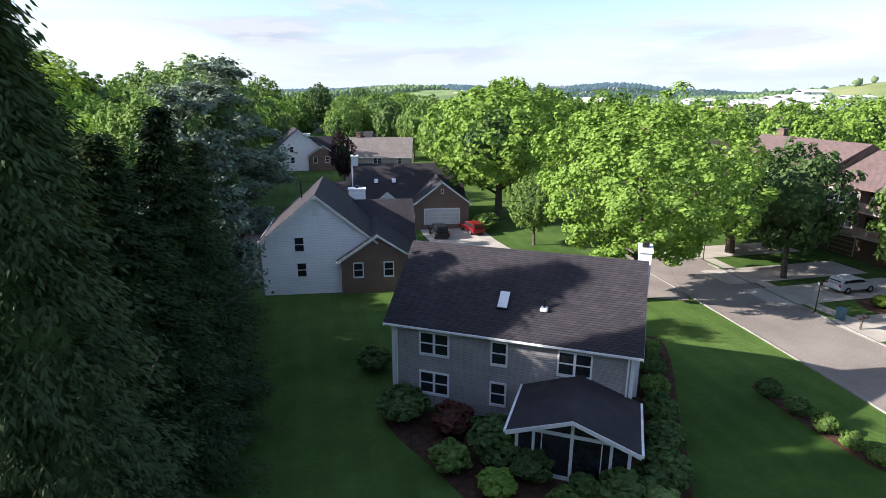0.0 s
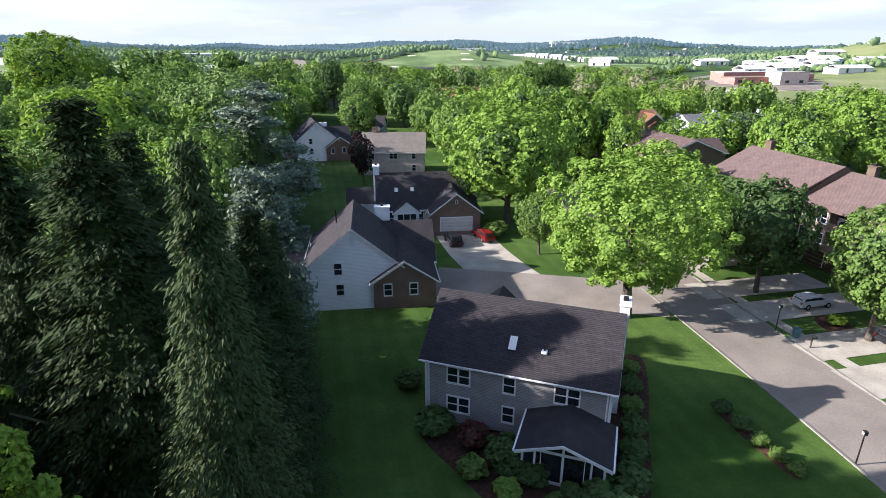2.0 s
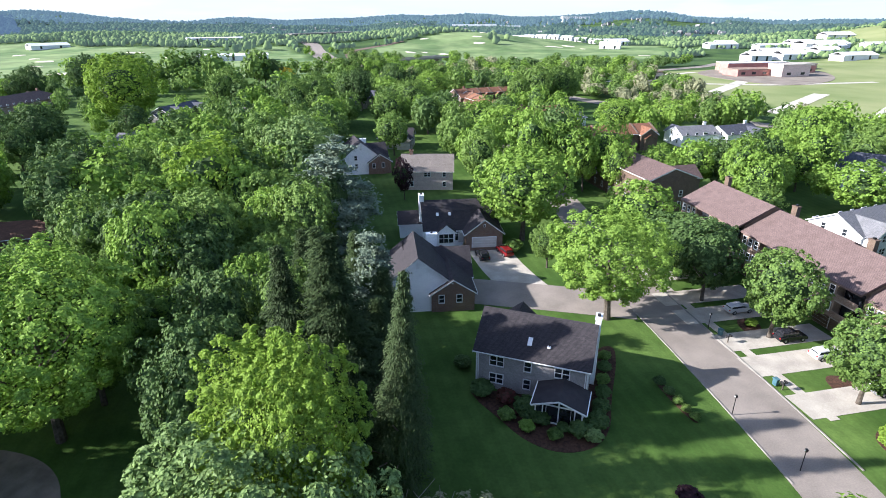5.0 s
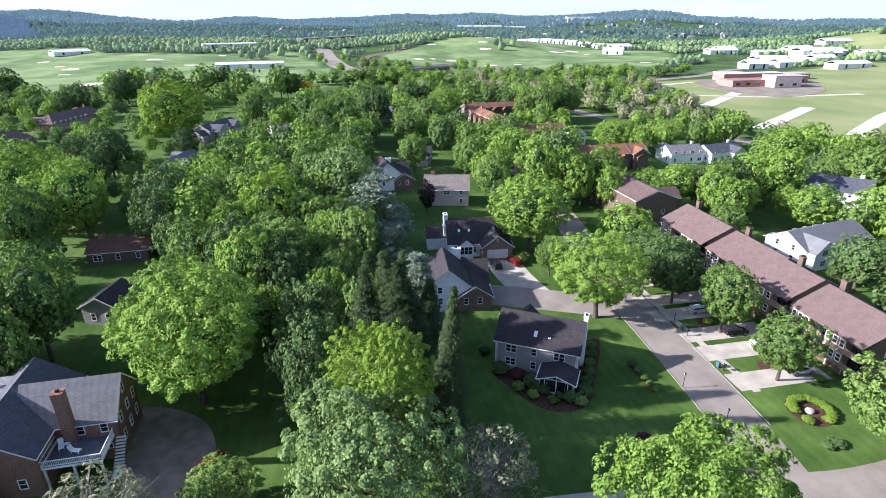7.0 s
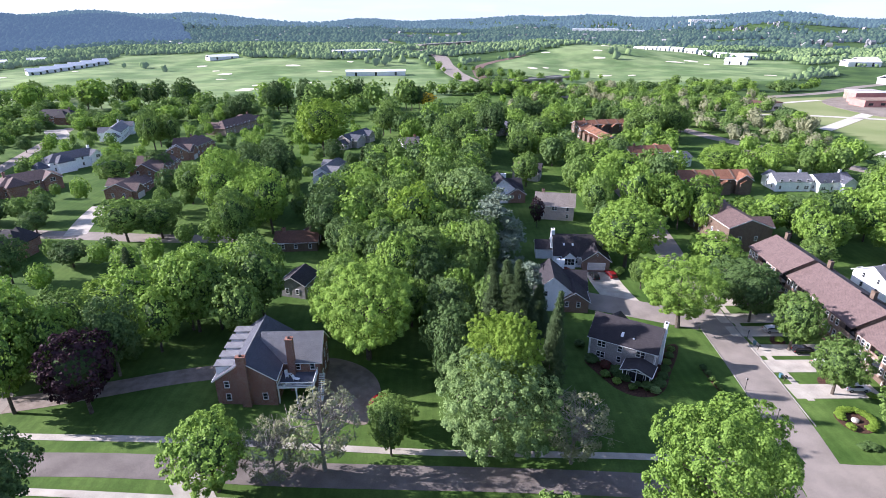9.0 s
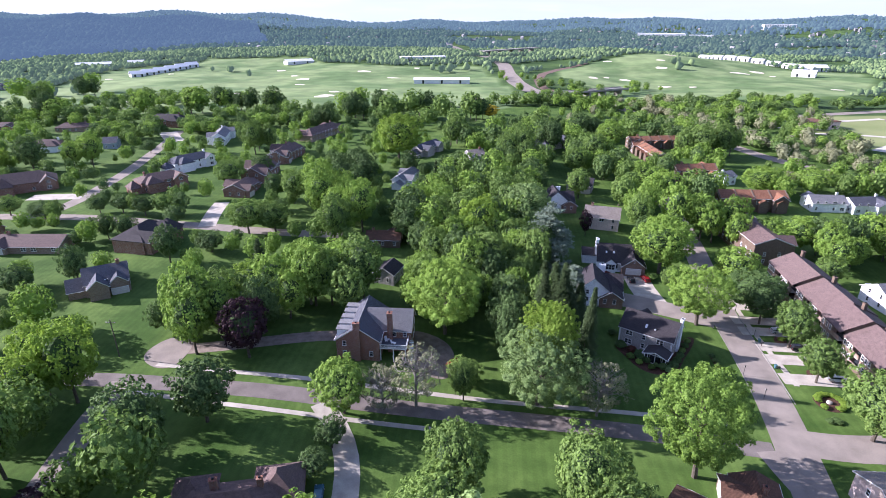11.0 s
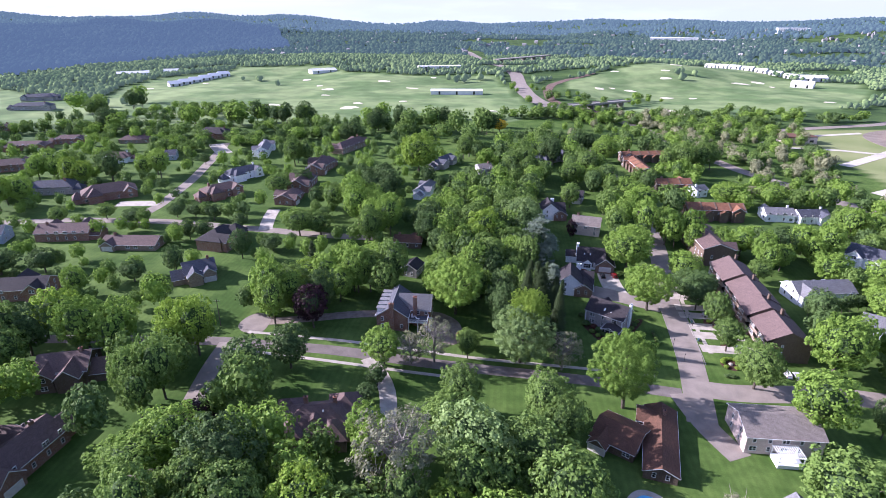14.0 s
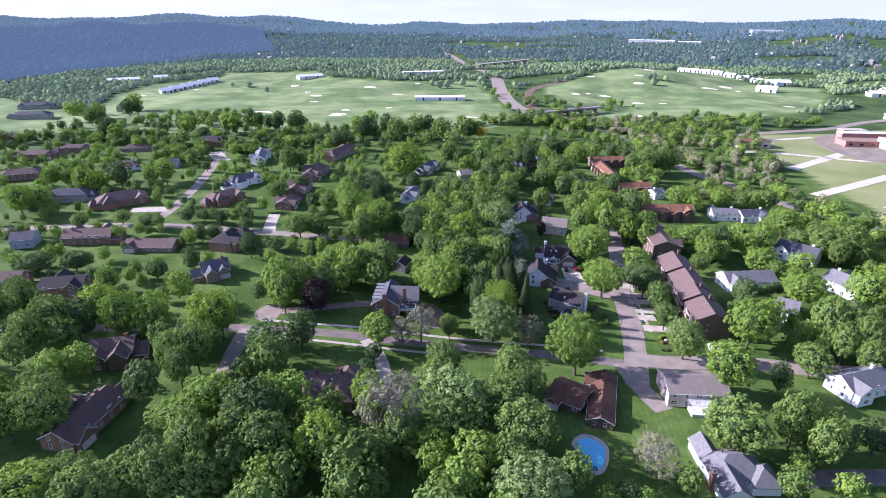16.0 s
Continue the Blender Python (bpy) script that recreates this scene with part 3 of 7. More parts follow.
def rake_trim(L, D, eave, ridge, over=0.4):
    """White boards along the gable ends and the eaves."""
    rise = (ridge - eave) / (D / 2)
    lo, u = eave - rise * over, D / 2 + over
    bm = bmesh.new()
    for s in (-1, 1):
        a = s * (L / 2 + over)
        prism(bm, [(-u, lo - 0.27), (-u, lo - 0.04), (0, ridge - 0.04), (u, lo - 0.04), (u, lo - 0.27), (0, ridge - 0.29)], "x", a - s * 0.03, a + s * 0.012)
        box(bm, -L / 2 - over, L / 2 + over, s * (u + 0.005), s * (u + 0.09), lo - 0.15, lo - 0.04) if s > 0 else box(bm, -L / 2 - over, L / 2 + over, -u - 0.09, -u - 0.005, lo - 0.15, lo - 0.04)
    return bm


def hip_roof(L, D, eave, ridge, over=0.45):
    a, b = L / 2 + over, D / 2 + over
    lo = eave - over * (ridge - eave) / (D / 2)
    r = max(a - b, 0.3)
    v = [(-a, -b, lo), (a, -b, lo), (a, b, lo), (-a, b, lo), (-r, 0, ridge), (r, 0, ridge), (-a, -b, lo - 0.2), (a, -b, lo - 0.2), (a, b, lo - 0.2), (-a, b, lo - 0.2)]
    f = [(0, 1, 5, 4), (1, 2, 5), (2, 3, 4, 5), (3, 0, 4), (0, 6, 7, 1), (1, 7, 8, 2), (2, 8, 9, 3), (3, 9, 6, 0), (6, 9, 8, 7)]
    bm = bmesh.new()
    vs = [bm.verts.new(p) for p in v]
    for q in f:
        bm.faces.new([vs[i] for i in q])
    return bm


def volume(house, cx, cy, turn, L, D, eave, ridge, style, wall, roof, trim=True, base=-1.2):
    """One roofed block of a house: its walls, its roof and its white edge boards."""
    m = pose(cx, cy, 0, 0, 0, turn)
    bm = bmesh.new()
    if style == "g":
        prism(bm, [(-D / 2, base), (D / 2, base), (D / 2, eave - 0.06), (0, ridge - 0.11), (-D / 2, eave - 0.06)], "x", -L / 2, L / 2)
    else:
        box(bm, -L / 2, L / 2, -D / 2, D / 2, base, eave - 0.05)
    part("wall", bm, WALLS[wall], house).matrix_local = m
    part("roof", slab_roof(L, D, eave, ridge) if style == "g" else hip_roof(L, D, eave, ridge), ROOFS[roof], house).matrix_local = m
    if trim and style == "g":
        part("edge_board", rake_trim(L, D, eave, ridge), WHITE, house, "white painted edge boards").matrix_local = m
    return m


def glaze(house, m, L, D, eave, rnd, gable=True, sides=(-1, 1)):
    """Rows of windows on the long walls and one or two on the gable ends."""
    floors = [1.0] if eave < 4.2 else [1.0, 3.75]
    n = max(2, int(L / 3.6))
    turn = math.degrees(m.to_euler().z)
    for s in sides:
        for z in floors:
            for i in range(n):
                if rnd.random() < 0.12:
                    continue
                x = (i + 0.5) / n * L - L / 2
                p = m @ Vector((x, s * (D / 2 + 0.005), z))
                add_window(house, p.x, p.y, z, turn + (0 if s < 0 else 180), "double" if rnd.random() < 0.3 else "single")
    if gable:
        for s in (-1, 1):
            for z in floors:
                for y in (-D / 5, D / 5):
                    p = m @ Vector((s * (L / 2 + 0.005), y, z))
                    add_window(house, p.x, p.y, z, turn + (90 if s > 0 else -90))


def chimney(house, x, y, wide, deep, z0, z1, mat, label):
    bm = boxed(-wide / 2, wide / 2, -deep / 2, deep / 2, z0, z1)
    box(bm, -wide / 2 - 0.08, wide / 2 + 0.08, -deep / 2 - 0.08, deep / 2 + 0.08, z1, z1 + 0.15)
    c = part("chimney", bm, mat, house, label)
    c.matrix_local = pose(x, y, 0)
    pot = part("flue", boxed(-0.2, 0.2, -0.2, 0.2, z1 + 0.15, z1 + 0.45, bevel=0.04), STEEL, c)
    return c


def door(house, x, y, z, turn, wide, high, mat, label, name="door"):
    bm = boxed(-wide / 2 - 0.1, wide / 2 + 0.1, -0.05, 0.02, 0, high + 0.1)
    d = part(name, bm, WHITE, house, label)
    d.matrix_local = pose(x, y, z, 0, 0, turn)
    rows = 4 if wide > 2 else 3
    for i in range(rows):
        part("panel", boxed(-wide / 2, wide / 2, -0.08, -0.045, i * high / rows + 0.03, (i + 1) * high / rows - 0.02), mat, d)
    return d


def house_base(x, y, turn, label, group="", category="house", lift=0.0):
    e = new("house")
    e.matrix_world = pose(x, y, gz(x, y) + lift, 0, 0, turn)
    return tagged(e, label, category, group)


WORD = {"brick": "red brick", "brown": "dark brown brick", "tan": "tan brick", "white": "white-sided", "grey": "grey-sided", "blue": "blue-sided", "blush": "pale pink-sided"}
ROOF_WORD = {"dark": "charcoal", "slate": "slate-grey", "grey": "light grey", "brown": "brown", "rust": "rust-brown", "tan": "tan", "orange": "orange", "plum": "dusty pink"}


def plain_house(x, y, turn, L, D, eave, ridge, style, wall, roof):
    rnd = random.Random(int(x * 13 + y * 7))
    h = house_base(x, y, turn, f"{WORD[wall]} house with a {ROOF_WORD[roof]} shingle {'hip' if style == 'h' else 'gable'} roof among trees", "houses of the neighbourhood")
    m = volume(h, 0, 0, 0, L, D, eave, ridge, style, wall, roof)
    glaze(h, m, L, D, eave, rnd, style == "g")
    if L > 11 and wall != "blush":
        side = -1 if rnd.random() < 0.7 else 1
        w = min(6.5, L * 0.38)
        cx = rnd.choice((-1, 1)) * (L / 2 - w / 2 - 0.6)
        e2 = eave * 0.97
        r2 = min(ridge - 0.5, e2 + w * 0.42)
        out = rnd.uniform(1.2, 2.6)
        m2 = volume(h, cx, side * (D / 4 + out / 2), 90, D / 2 + out, w, e2, r2, "g", wall, roof)
        p = m2 @ Vector((side * (D / 4 + out / 2 + 0.01), 0, 0))
        if eave < 5 and side < 0:
            door(h, p.x, p.y, 0.05, 0, 4.6, 2.2, DOOR, "pale panelled garage door", "garage_door")
        else:
            for z in ([1.0] if e2 < 4.2 else [1.0, 3.75]):
                add_window(h, p.x, p.y, z, 0 if side < 0 else 180, "double")
    if L > 11 and eave > 3.9 and (x < -90 or (wall, roof) == ("grey", "slate")):
        w2, back = min(7.5, L * 0.45), rnd.choice((-1, 1))
        volume(h, -cx * 0.75, back * (D / 4 + 1.6), 90, D / 2 + 3.2, w2, eave * 0.96, min(ridge - 0.35, eave + w2 * 0.4), style, wall, roof)
        volume(h, (1 if cx < 0 else -1) * (L / 2 + 2.2), -0.8, 0, 5.0, D * 0.7, eave * 0.62, eave * 0.62 + D * 0.24, style, wall, roof)
    if roof == "orange":
        n = max(2, int(L / 7))
        for i in range(n + 1):
            w = part("party_wall", slab_roof(0.3, D, eave + 0.22, ridge + 0.22, 0.15, 0.5), WALLS["brown"], h, "brown wall raised above the roof between homes")
            w.matrix_local = pose(-L / 2 + i * L / n, 0, 0)
        for i in range(n):
            m3 = volume(h, -L / 2 + (i + 0.5) * L / n, -D / 2 - 0.9, 90, 2.6, L / n * 0.5, eave - 1.4, eave - 0.2, "g", wall, roof, False)
    if rnd.random() < 0.6:
        chimney(h, rnd.choice((-1, 1)) * L * 0.32, rnd.uniform(-1, 1), 1.0, 0.8, eave - 1, ridge + 0.9, WALLS["brick"] if wall != "white" else WHITE, "chimney through the roof")
    return h


PORCH_SHINGLE = material("porch_shingle", (0.028, 0.026, 0.029), (0.042, 0.038, 0.041), 0.9, 1.2, 18, 0.3)


def grey_house():
    h = house_base(5.05, 33.25, -18.2, "grey-sided two-storey house with charcoal shingle roof and glazed porch")
    L, D, eave, ridge = 14.0, 9.4, 5.75, 9.25
    volume(h, 0, 0, 0, L, D, eave, ridge, "g", "grey", "dark")
    y = -D / 2 - 0.005
    for x, z, s in ((-4.3, 3.55, "double"), (-0.35, 3.55, "single"), (3.9, 3.55, "double"), (-4.3, 0.95, "double"), (-0.35, 0.95, "single")):
        add_window(h, x, y, z, 0, s)
    for x, z in ((-4.5, 3.6), (0, 3.6), (4.5, 3.6), (-4.5, 0.95), (0, 0.95)):
        add_window(h, x, D / 2 + 0.005, z, 180)
    add_window(h, -7.005, 0, 3.6, -90)
    add_window(h, 7.005, -2.6, 3.6, 90)
    for x in (-6.93, 6.93):
        part("corner_board", boxed(x - 0.1, x + 0.1, y - 0.03, y + 0.1, -0.3, 5.5), WHITE, h)
    for x in (-6.7, 6.7):
        part("downpipe", boxed(x - 0.05, x + 0.05, y - 0.14, y - 0.04, 0, 5.35), WHITE, h)
    # front gable behind the ridge, seen as a small peak
    volume(h, -3.6, 4.5, 90, 4.4, 4.0, 5.3, 7.0, "g", "grey", "dark")
    chimney(h, 7.2, 1.3, 0.7, 1.7, -0.8, 9.6, WALLS["white"], "white-sided outside chimney on the gable end")
    # roof light and vent
    slope = math.degrees(math.atan2(ridge - eave, D / 2))
    sk = part("skylight", boxed(-0.36, 0.36, -0.65, 0.65, 0.0, 0.12, bevel=0.03), STEEL, h, "roof skylight with a pale blind")
    sk.matrix_local = pose(-0.5, -3.1, eave + (D / 2 - 3.1) * (ridge - eave) / (D / 2) + 0.0, slope, 0, 0)
    part("blind", boxed(-0.28, 0.28, -0.56, 0.56, 0.12, 0.14), WHITE, sk)
    v = part("vent_pipe", boxed(-0.07, 0.07, -0.07, 0.07, 0, 0.75, bevel=0.02), STEEL, h)
    v.matrix_local = pose(1.9, -3.3, eave + (D / 2 - 3.3) * (ridge - eave) / (D / 2) - 0.1)
    part("flashing", boxed(-0.22, 0.22, -0.28, 0.28, 0.0, 0.22, bevel=0.05), WHITE, v)
    # glazed porch with a low gable roof running out from the wall
    px0, px1, py0, py1 = 1.5, 7.1, -9.0, -4.72
    pe, pr = 2.75, 3.75
    mid, half = (px0 + px1) / 2, (px1 - px0) / 2 + 0.4
    bm = bmesh.new()
    prism(bm, [(mid - half, pe - 0.15), (mid, pr), (mid + half, pe - 0.15), (mid + half, pe - 0.3), (mid, pr - 0.16), (mid - half, pe - 0.3)], "y", py0 - 0.45, py1)
    part("porch_roof", bm, PORCH_SHINGLE, h, "charcoal shingle porch roof")
    bm = bmesh.new()
    prism(bm, [(mid - half, pe - 0.38), (mid - half, pe - 0.14), (mid, pr + 0.01), (mid + half, pe - 0.14), (mid + half, pe - 0.38), (mid, pr - 0.2)], "y", py0 - 0.5, py0 - 0.45)
    box(bm, mid - half - 0.12, mid - half, py0 - 0.45, py1, pe - 0.3, pe - 0.14)
    box(bm, mid + half, mid + half + 0.12, py0 - 0.45, py1, pe - 0.3, pe - 0.14)
    part("porch_edge", bm, WHITE, h, "white painted porch edge boards")
    for x in (px0, mid - 0.08, px1 - 0.16):
        part("porch_post", boxed(x, x + 0.16, py0, py0 + 0.16, -0.3, (pr - 0.4) if x == mid - 0.08 else pe - 0.2), WHITE, h)
    for x in (px0 + 0.85, px1 - 1.0):
        part("porch_post", boxed(x, x + 0.14, py0, py0 + 0.14, -0.3, pe - 0.2), WHITE, h)
    for y0 in (py0 + 1.4, py0 + 2.8):
        for x in (px0, px1 - 0.12):
            part("porch_post", boxed(x, x + 0.12, y0, y0 + 0.12, -0.3, pe - 0.2), WHITE, h)
    for z in (0.05, pe - 0.25):
        part("porch_rail", boxed(px0 + 0.16, px1 - 0.16, py0 + 0.02, py0 + 0.14, z, z + 0.2), WHITE, h)
    part("porch_glass", boxed(px0 + 0.16, px1 - 0.16, py0 + 0.07, py0 + 0.1, 0.25, pe - 0.25), GLASS, h, "dark glass porch doors")
    for x in (px0 + 0.04, px1 - 0.08):
        part("porch_glass", boxed(x, x + 0.03, py0 + 0.16, py1, 0.25, pe - 0.25), GLASS, h)
    bm = bmesh.new()
    prism(bm, [(mid - half + 0.9, pe - 0.05), (mid, pr - 0.25), (mid + half - 0.9, pe - 0.05)], "y", py0 + 0.05, py0 + 0.08)
    part("porch_glass", bm, GLASS, h)
    part("porch_floor", boxed(px0, px1, py0, py1, -0.5, 0.05), CONCRETE, h)
    for x in (mid - 1.5, mid + 1.4):
        part("porch_mullion", boxed(x, x + 0.05, py0 + 0.02, py0 + 0.12, 0.25, pe - 0.25), WHITE, h)
    door(h, 3.5, D / 2 + 1.0, 0, 180, 1.0, 2.1, DOOR, "pale front door")


def white_house(x, y, turn, lift, label):
    h = house_base(x, y, turn, label, lift=lift)
    volume(h, 0, 0, 90, 11.4, 10.4, 4.6, 8.9, "g", "white", "dark")
    for x, z in ((-1.7, 3.4), (-1.6, 0.9)):
        add_window(h, x, -5.705, z, 0)
    for x, z in ((-5.205, 3.3), (-5.205, 0.9)):
        add_window(h, x, 1.0, z, -90)
    vent = part("gable_vent", boxed(-0.3, 0.3, -5.75, -5.69, 6.9, 7.9), WHITE, h)
    for i in range(5):
        part("slat", boxed(-0.26, 0.26, -5.78, -5.74, 6.98 + i * 0.18, 7.08 + i * 0.18), WHITE, vent)
    volume(h, 5.6, -1.8, 90, 8.6, 7.0, 2.75, 5.1, "g", "rosy", "dark")
    for x in (3.7, 6.6):
        add_window(h, x, -6.105, 0.8, 0)
    volume(h, 6.2, 4.5, 0, 6.5, 9.0, 2.8, 6.4, "g", "white", "dark")
    chimney(h, 3.6, 10.2, 2.0, 1.1, -0.8, 6.6, WALLS["white"], "broad white-sided chimney")
    part("vent_pipe", boxed(-2.1, -1.95, 1.5, 1.65, 7.0, 9.0), STEEL, h)
    bm = boxed(-8.6, -5.1, -1.5, 5.0, 2.55, 2.75)
    part("porch_roof", bm, ROOFS["brown"], h, "brown shingle side porch roof")
    for y in (-1.3, 1.7, 4.7):
        part("porch_post", boxed(-8.5, -8.35, y, y + 0.15, -0.8, 2.55), WHITE, h)
    part("porch_floor", boxed(-8.6, -5.2, -1.5, 5.0, -0.8, 0.02), CONCRETE, h)


def garage_house():
    h = house_base(-5.6, 85.0, 8.0, "charcoal-roofed house with brick garage gable and white bay window", lift=0.7)
    volume(h, 0, 0, 0, 15.5, 12.5, 3.2, 7.6, "g", "white", "dark")
    volume(h, 4.2, -5.2, 90, 8.4, 7.6, 3.3, 6.2, "g", "rosy", "dark")
    door(h, 4.2, -9.41, 0.05, 0, 4.9, 2.2, DOOR, "pale lilac panelled garage door", "garage_door")
    vent = part("oval_vent", boxed(4.0, 4.4, -9.46, -9.38, 4.4, 5.1, bevel=0.04), WHITE, h)
    part("pane", boxed(4.08, 4.32, -9.48, -9.45, 4.5, 5.0), GLASS, vent)
    volume(h, -3.4, -6.4, 90, 2.2, 3.6, 3.1, 4.6, "g", "white", "dark")
    for x in (-4.4, -3.4, -2.4):
        add_window(h, x, -7.51, 0.5, 0, "tall")
    for x in (-5.9, -0.9):
        add_window(h, x, -6.26, 0.5, 0, "tall")
    door(h, -0.2, -6.26, 0.1, 0, 0.95, 2.1, DOOR, "white front door")
    chimney(h, -7.9, 0.6, 1.0, 2.0, -0.8, 8.6, WALLS["white"], "tall white-sided chimney on the gable end")
    volume(h, -10.2, 2.5, 0, 5.0, 6.0, 2.8, 4.6, "g", "white", "dark")
    slope = math.degrees(math.atan2(4.4, 6.25))
    for x in (-4.8, -2.2):
        sk = part("skylight", boxed(-0.35, 0.35, -0.5, 0.5, 0, 0.1), STEEL, h, "small roof skylight")
        sk.matrix_local = pose(x, -3.2, 3.2 + 3.05 * 0.704, slope, 0, 0)
        part("blind", boxed(-0.27, 0.27, -0.42, 0.42, 0.1, 0.12), WHITE, sk)


def brick_house():
    h = house_base(-67.9, 5.4, 14.7, "large red brick house with slate roof, dormers and a white-railed deck", lift=0.0)
    volume(h, 0, 0, 90, 16.5, 11.0, 5.8, 9.6, "g", "brick", "slate")
    volume(h, 7.2, 1.4, 0, 11.5, 8.6, 5.9, 9.9, "g", "brick", "grey")
    for y in (-6.4, -3.4, -0.4, 2.6, 5.6):
        d = part("dormer", boxed(-5.3, -2.6, y - 0.9, y + 0.9, 5.6, 8.0), WHITE, h, "white boxed dormer")
        part("dormer_roof", boxed(-5.6, -2.0, y - 1.1, y + 1.1, 8.0, 8.15, bevel=0.03), ROOFS["grey"], d)
        part("pane", boxed(-5.34, -5.31, y - 0.6, y + 0.6, 6.3, 7.6), GLASS, d)
    chimney(h, 0.0, -8.6, 1.6, 0.9, -0.5, 10.7, WALLS["brick"], "red brick chimney on the gable end")
    chimney(h, 7.6, -3.3, 1.3, 1.2, -0.5, 11.0, WALLS["brick"], "tall red brick chimney")
    for x, z in ((8.6, 1.0), (8.6, 3.8), (11.4, 1.0), (11.4, 3.8)):
        add_window(h, x, -2.91, z, 0)
    for y, z in ((-1.2, 1.0), (-1.2, 3.9), (1.6, 1.0), (1.6, 3.9), (4.2, 1.0), (4.2, 3.9), (1.4, 6.9)):
        add_window(h, 12.955, y, z, 90)
    for x, z in ((-3.4, 1.0), (-3.4, 3.8), (3.4, 1.0)):
        add_window(h, x, -8.255, z, 0)
    deck = part("deck", boxed(5.5, 12.4, -7.8, -2.95, 3.0, 3.25), WHITE, h, "raised deck on white posts")
    for i in range(24):
        part("deck_board", boxed(5.62, 12.28, -7.68 + i * 0.195, -7.5 + i * 0.195, 3.25, 3.29), ROOFS["slate"], deck)
    for x in (5.7, 9.0, 12.1):
        part("post", boxed(x - 0.12, x + 0.12, -7.7, -7.46, -1.0, 3.0), WHITE, deck)
    for z in (3.45, 4.2):
        part("rail", boxed(5.5, 12.4, -7.8, -7.7, z, z + 0.1), WHITE, deck)
        part("rail", boxed(12.3, 12.4, -7.7, -3.0, z, z + 0.1), WHITE, deck)
        part("rail", boxed(5.5, 5.6, -7.7, -3.0, z, z + 0.1), WHITE, deck)
    picket = mesh_of("baluster", *box_data(0.05, 0.05, 0.7), WHITE)
    for i in range(34):
        b = new("baluster", picket)
        b.parent, b.matrix_local = deck, pose(5.6 + i * 0.2, -7.75, 3.55)
    for i in range(22):
        b = new("baluster", picket)
        b.parent, b.matrix_local = deck, pose(12.35, -7.6 + i * 0.21, 3.55)
    for fx, fy, ft in ((6.6, -4.3, 20), (7.3, -3.6, -15), (8.6, -5.6, 70)):
        seat = new("lounge_chair")
        seat.matrix_world = h.matrix_world @ pose(fx, fy, 3.3, 0, 0, ft)
        tagged(seat, "white cushioned lounge chair on the raised deck", "chair", "deck chairs")
        part("seat", boxed(-0.33, 0.33, -0.8, 0.35, 0.3, 0.42, bevel=0.03), WHITE, seat)
        back = part("backrest", boxed(-0.33, 0.33, -0.05, 0.05, 0, 0.75, bevel=0.03), WHITE, seat)
        back.matrix_local = pose(0, 0.35, 0.36, -28)
        for lx in (-0.28, 0.28):
            for ly in (-0.7, 0.3):
                part("leg", boxed(lx - 0.03, lx + 0.03, ly - 0.03, ly + 0.03, 0, 0.3), WHITE, seat)
    part("ridge_cap", boxed(-0.14, 0.14, -8.6, 8.6, 9.56, 9.66, bevel=0.03), ROOFS["grey"], h, "pale ridge capping")
    stair = part("stair", boxed(12.6, 13.8, -7.6, -6.4, -0.3, 0.0), WHITE, h, "white deck stair")
    for i in range(11):
        part("tread", boxed(12.6 + i * 0.27 * 0, 13.8, -6.4 + i * 0.3, -6.1 + i * 0.3, 0.0 + i * 0.28, 0.07 + i * 0.28), WHITE, stair)


def box_data(x, y, z):
    v = [(sx * x / 2, sy * y / 2, sz * z) for sz in (0, 1) for sx, sy in ((-1, -1), (1, -1), (1, 1), (-1, 1))]
    return v, [(3, 2, 1, 0), (4, 5, 6, 7), (0, 1, 5, 4), (1, 2, 6, 5), (2, 3, 7, 6), (3, 0, 4, 7)]


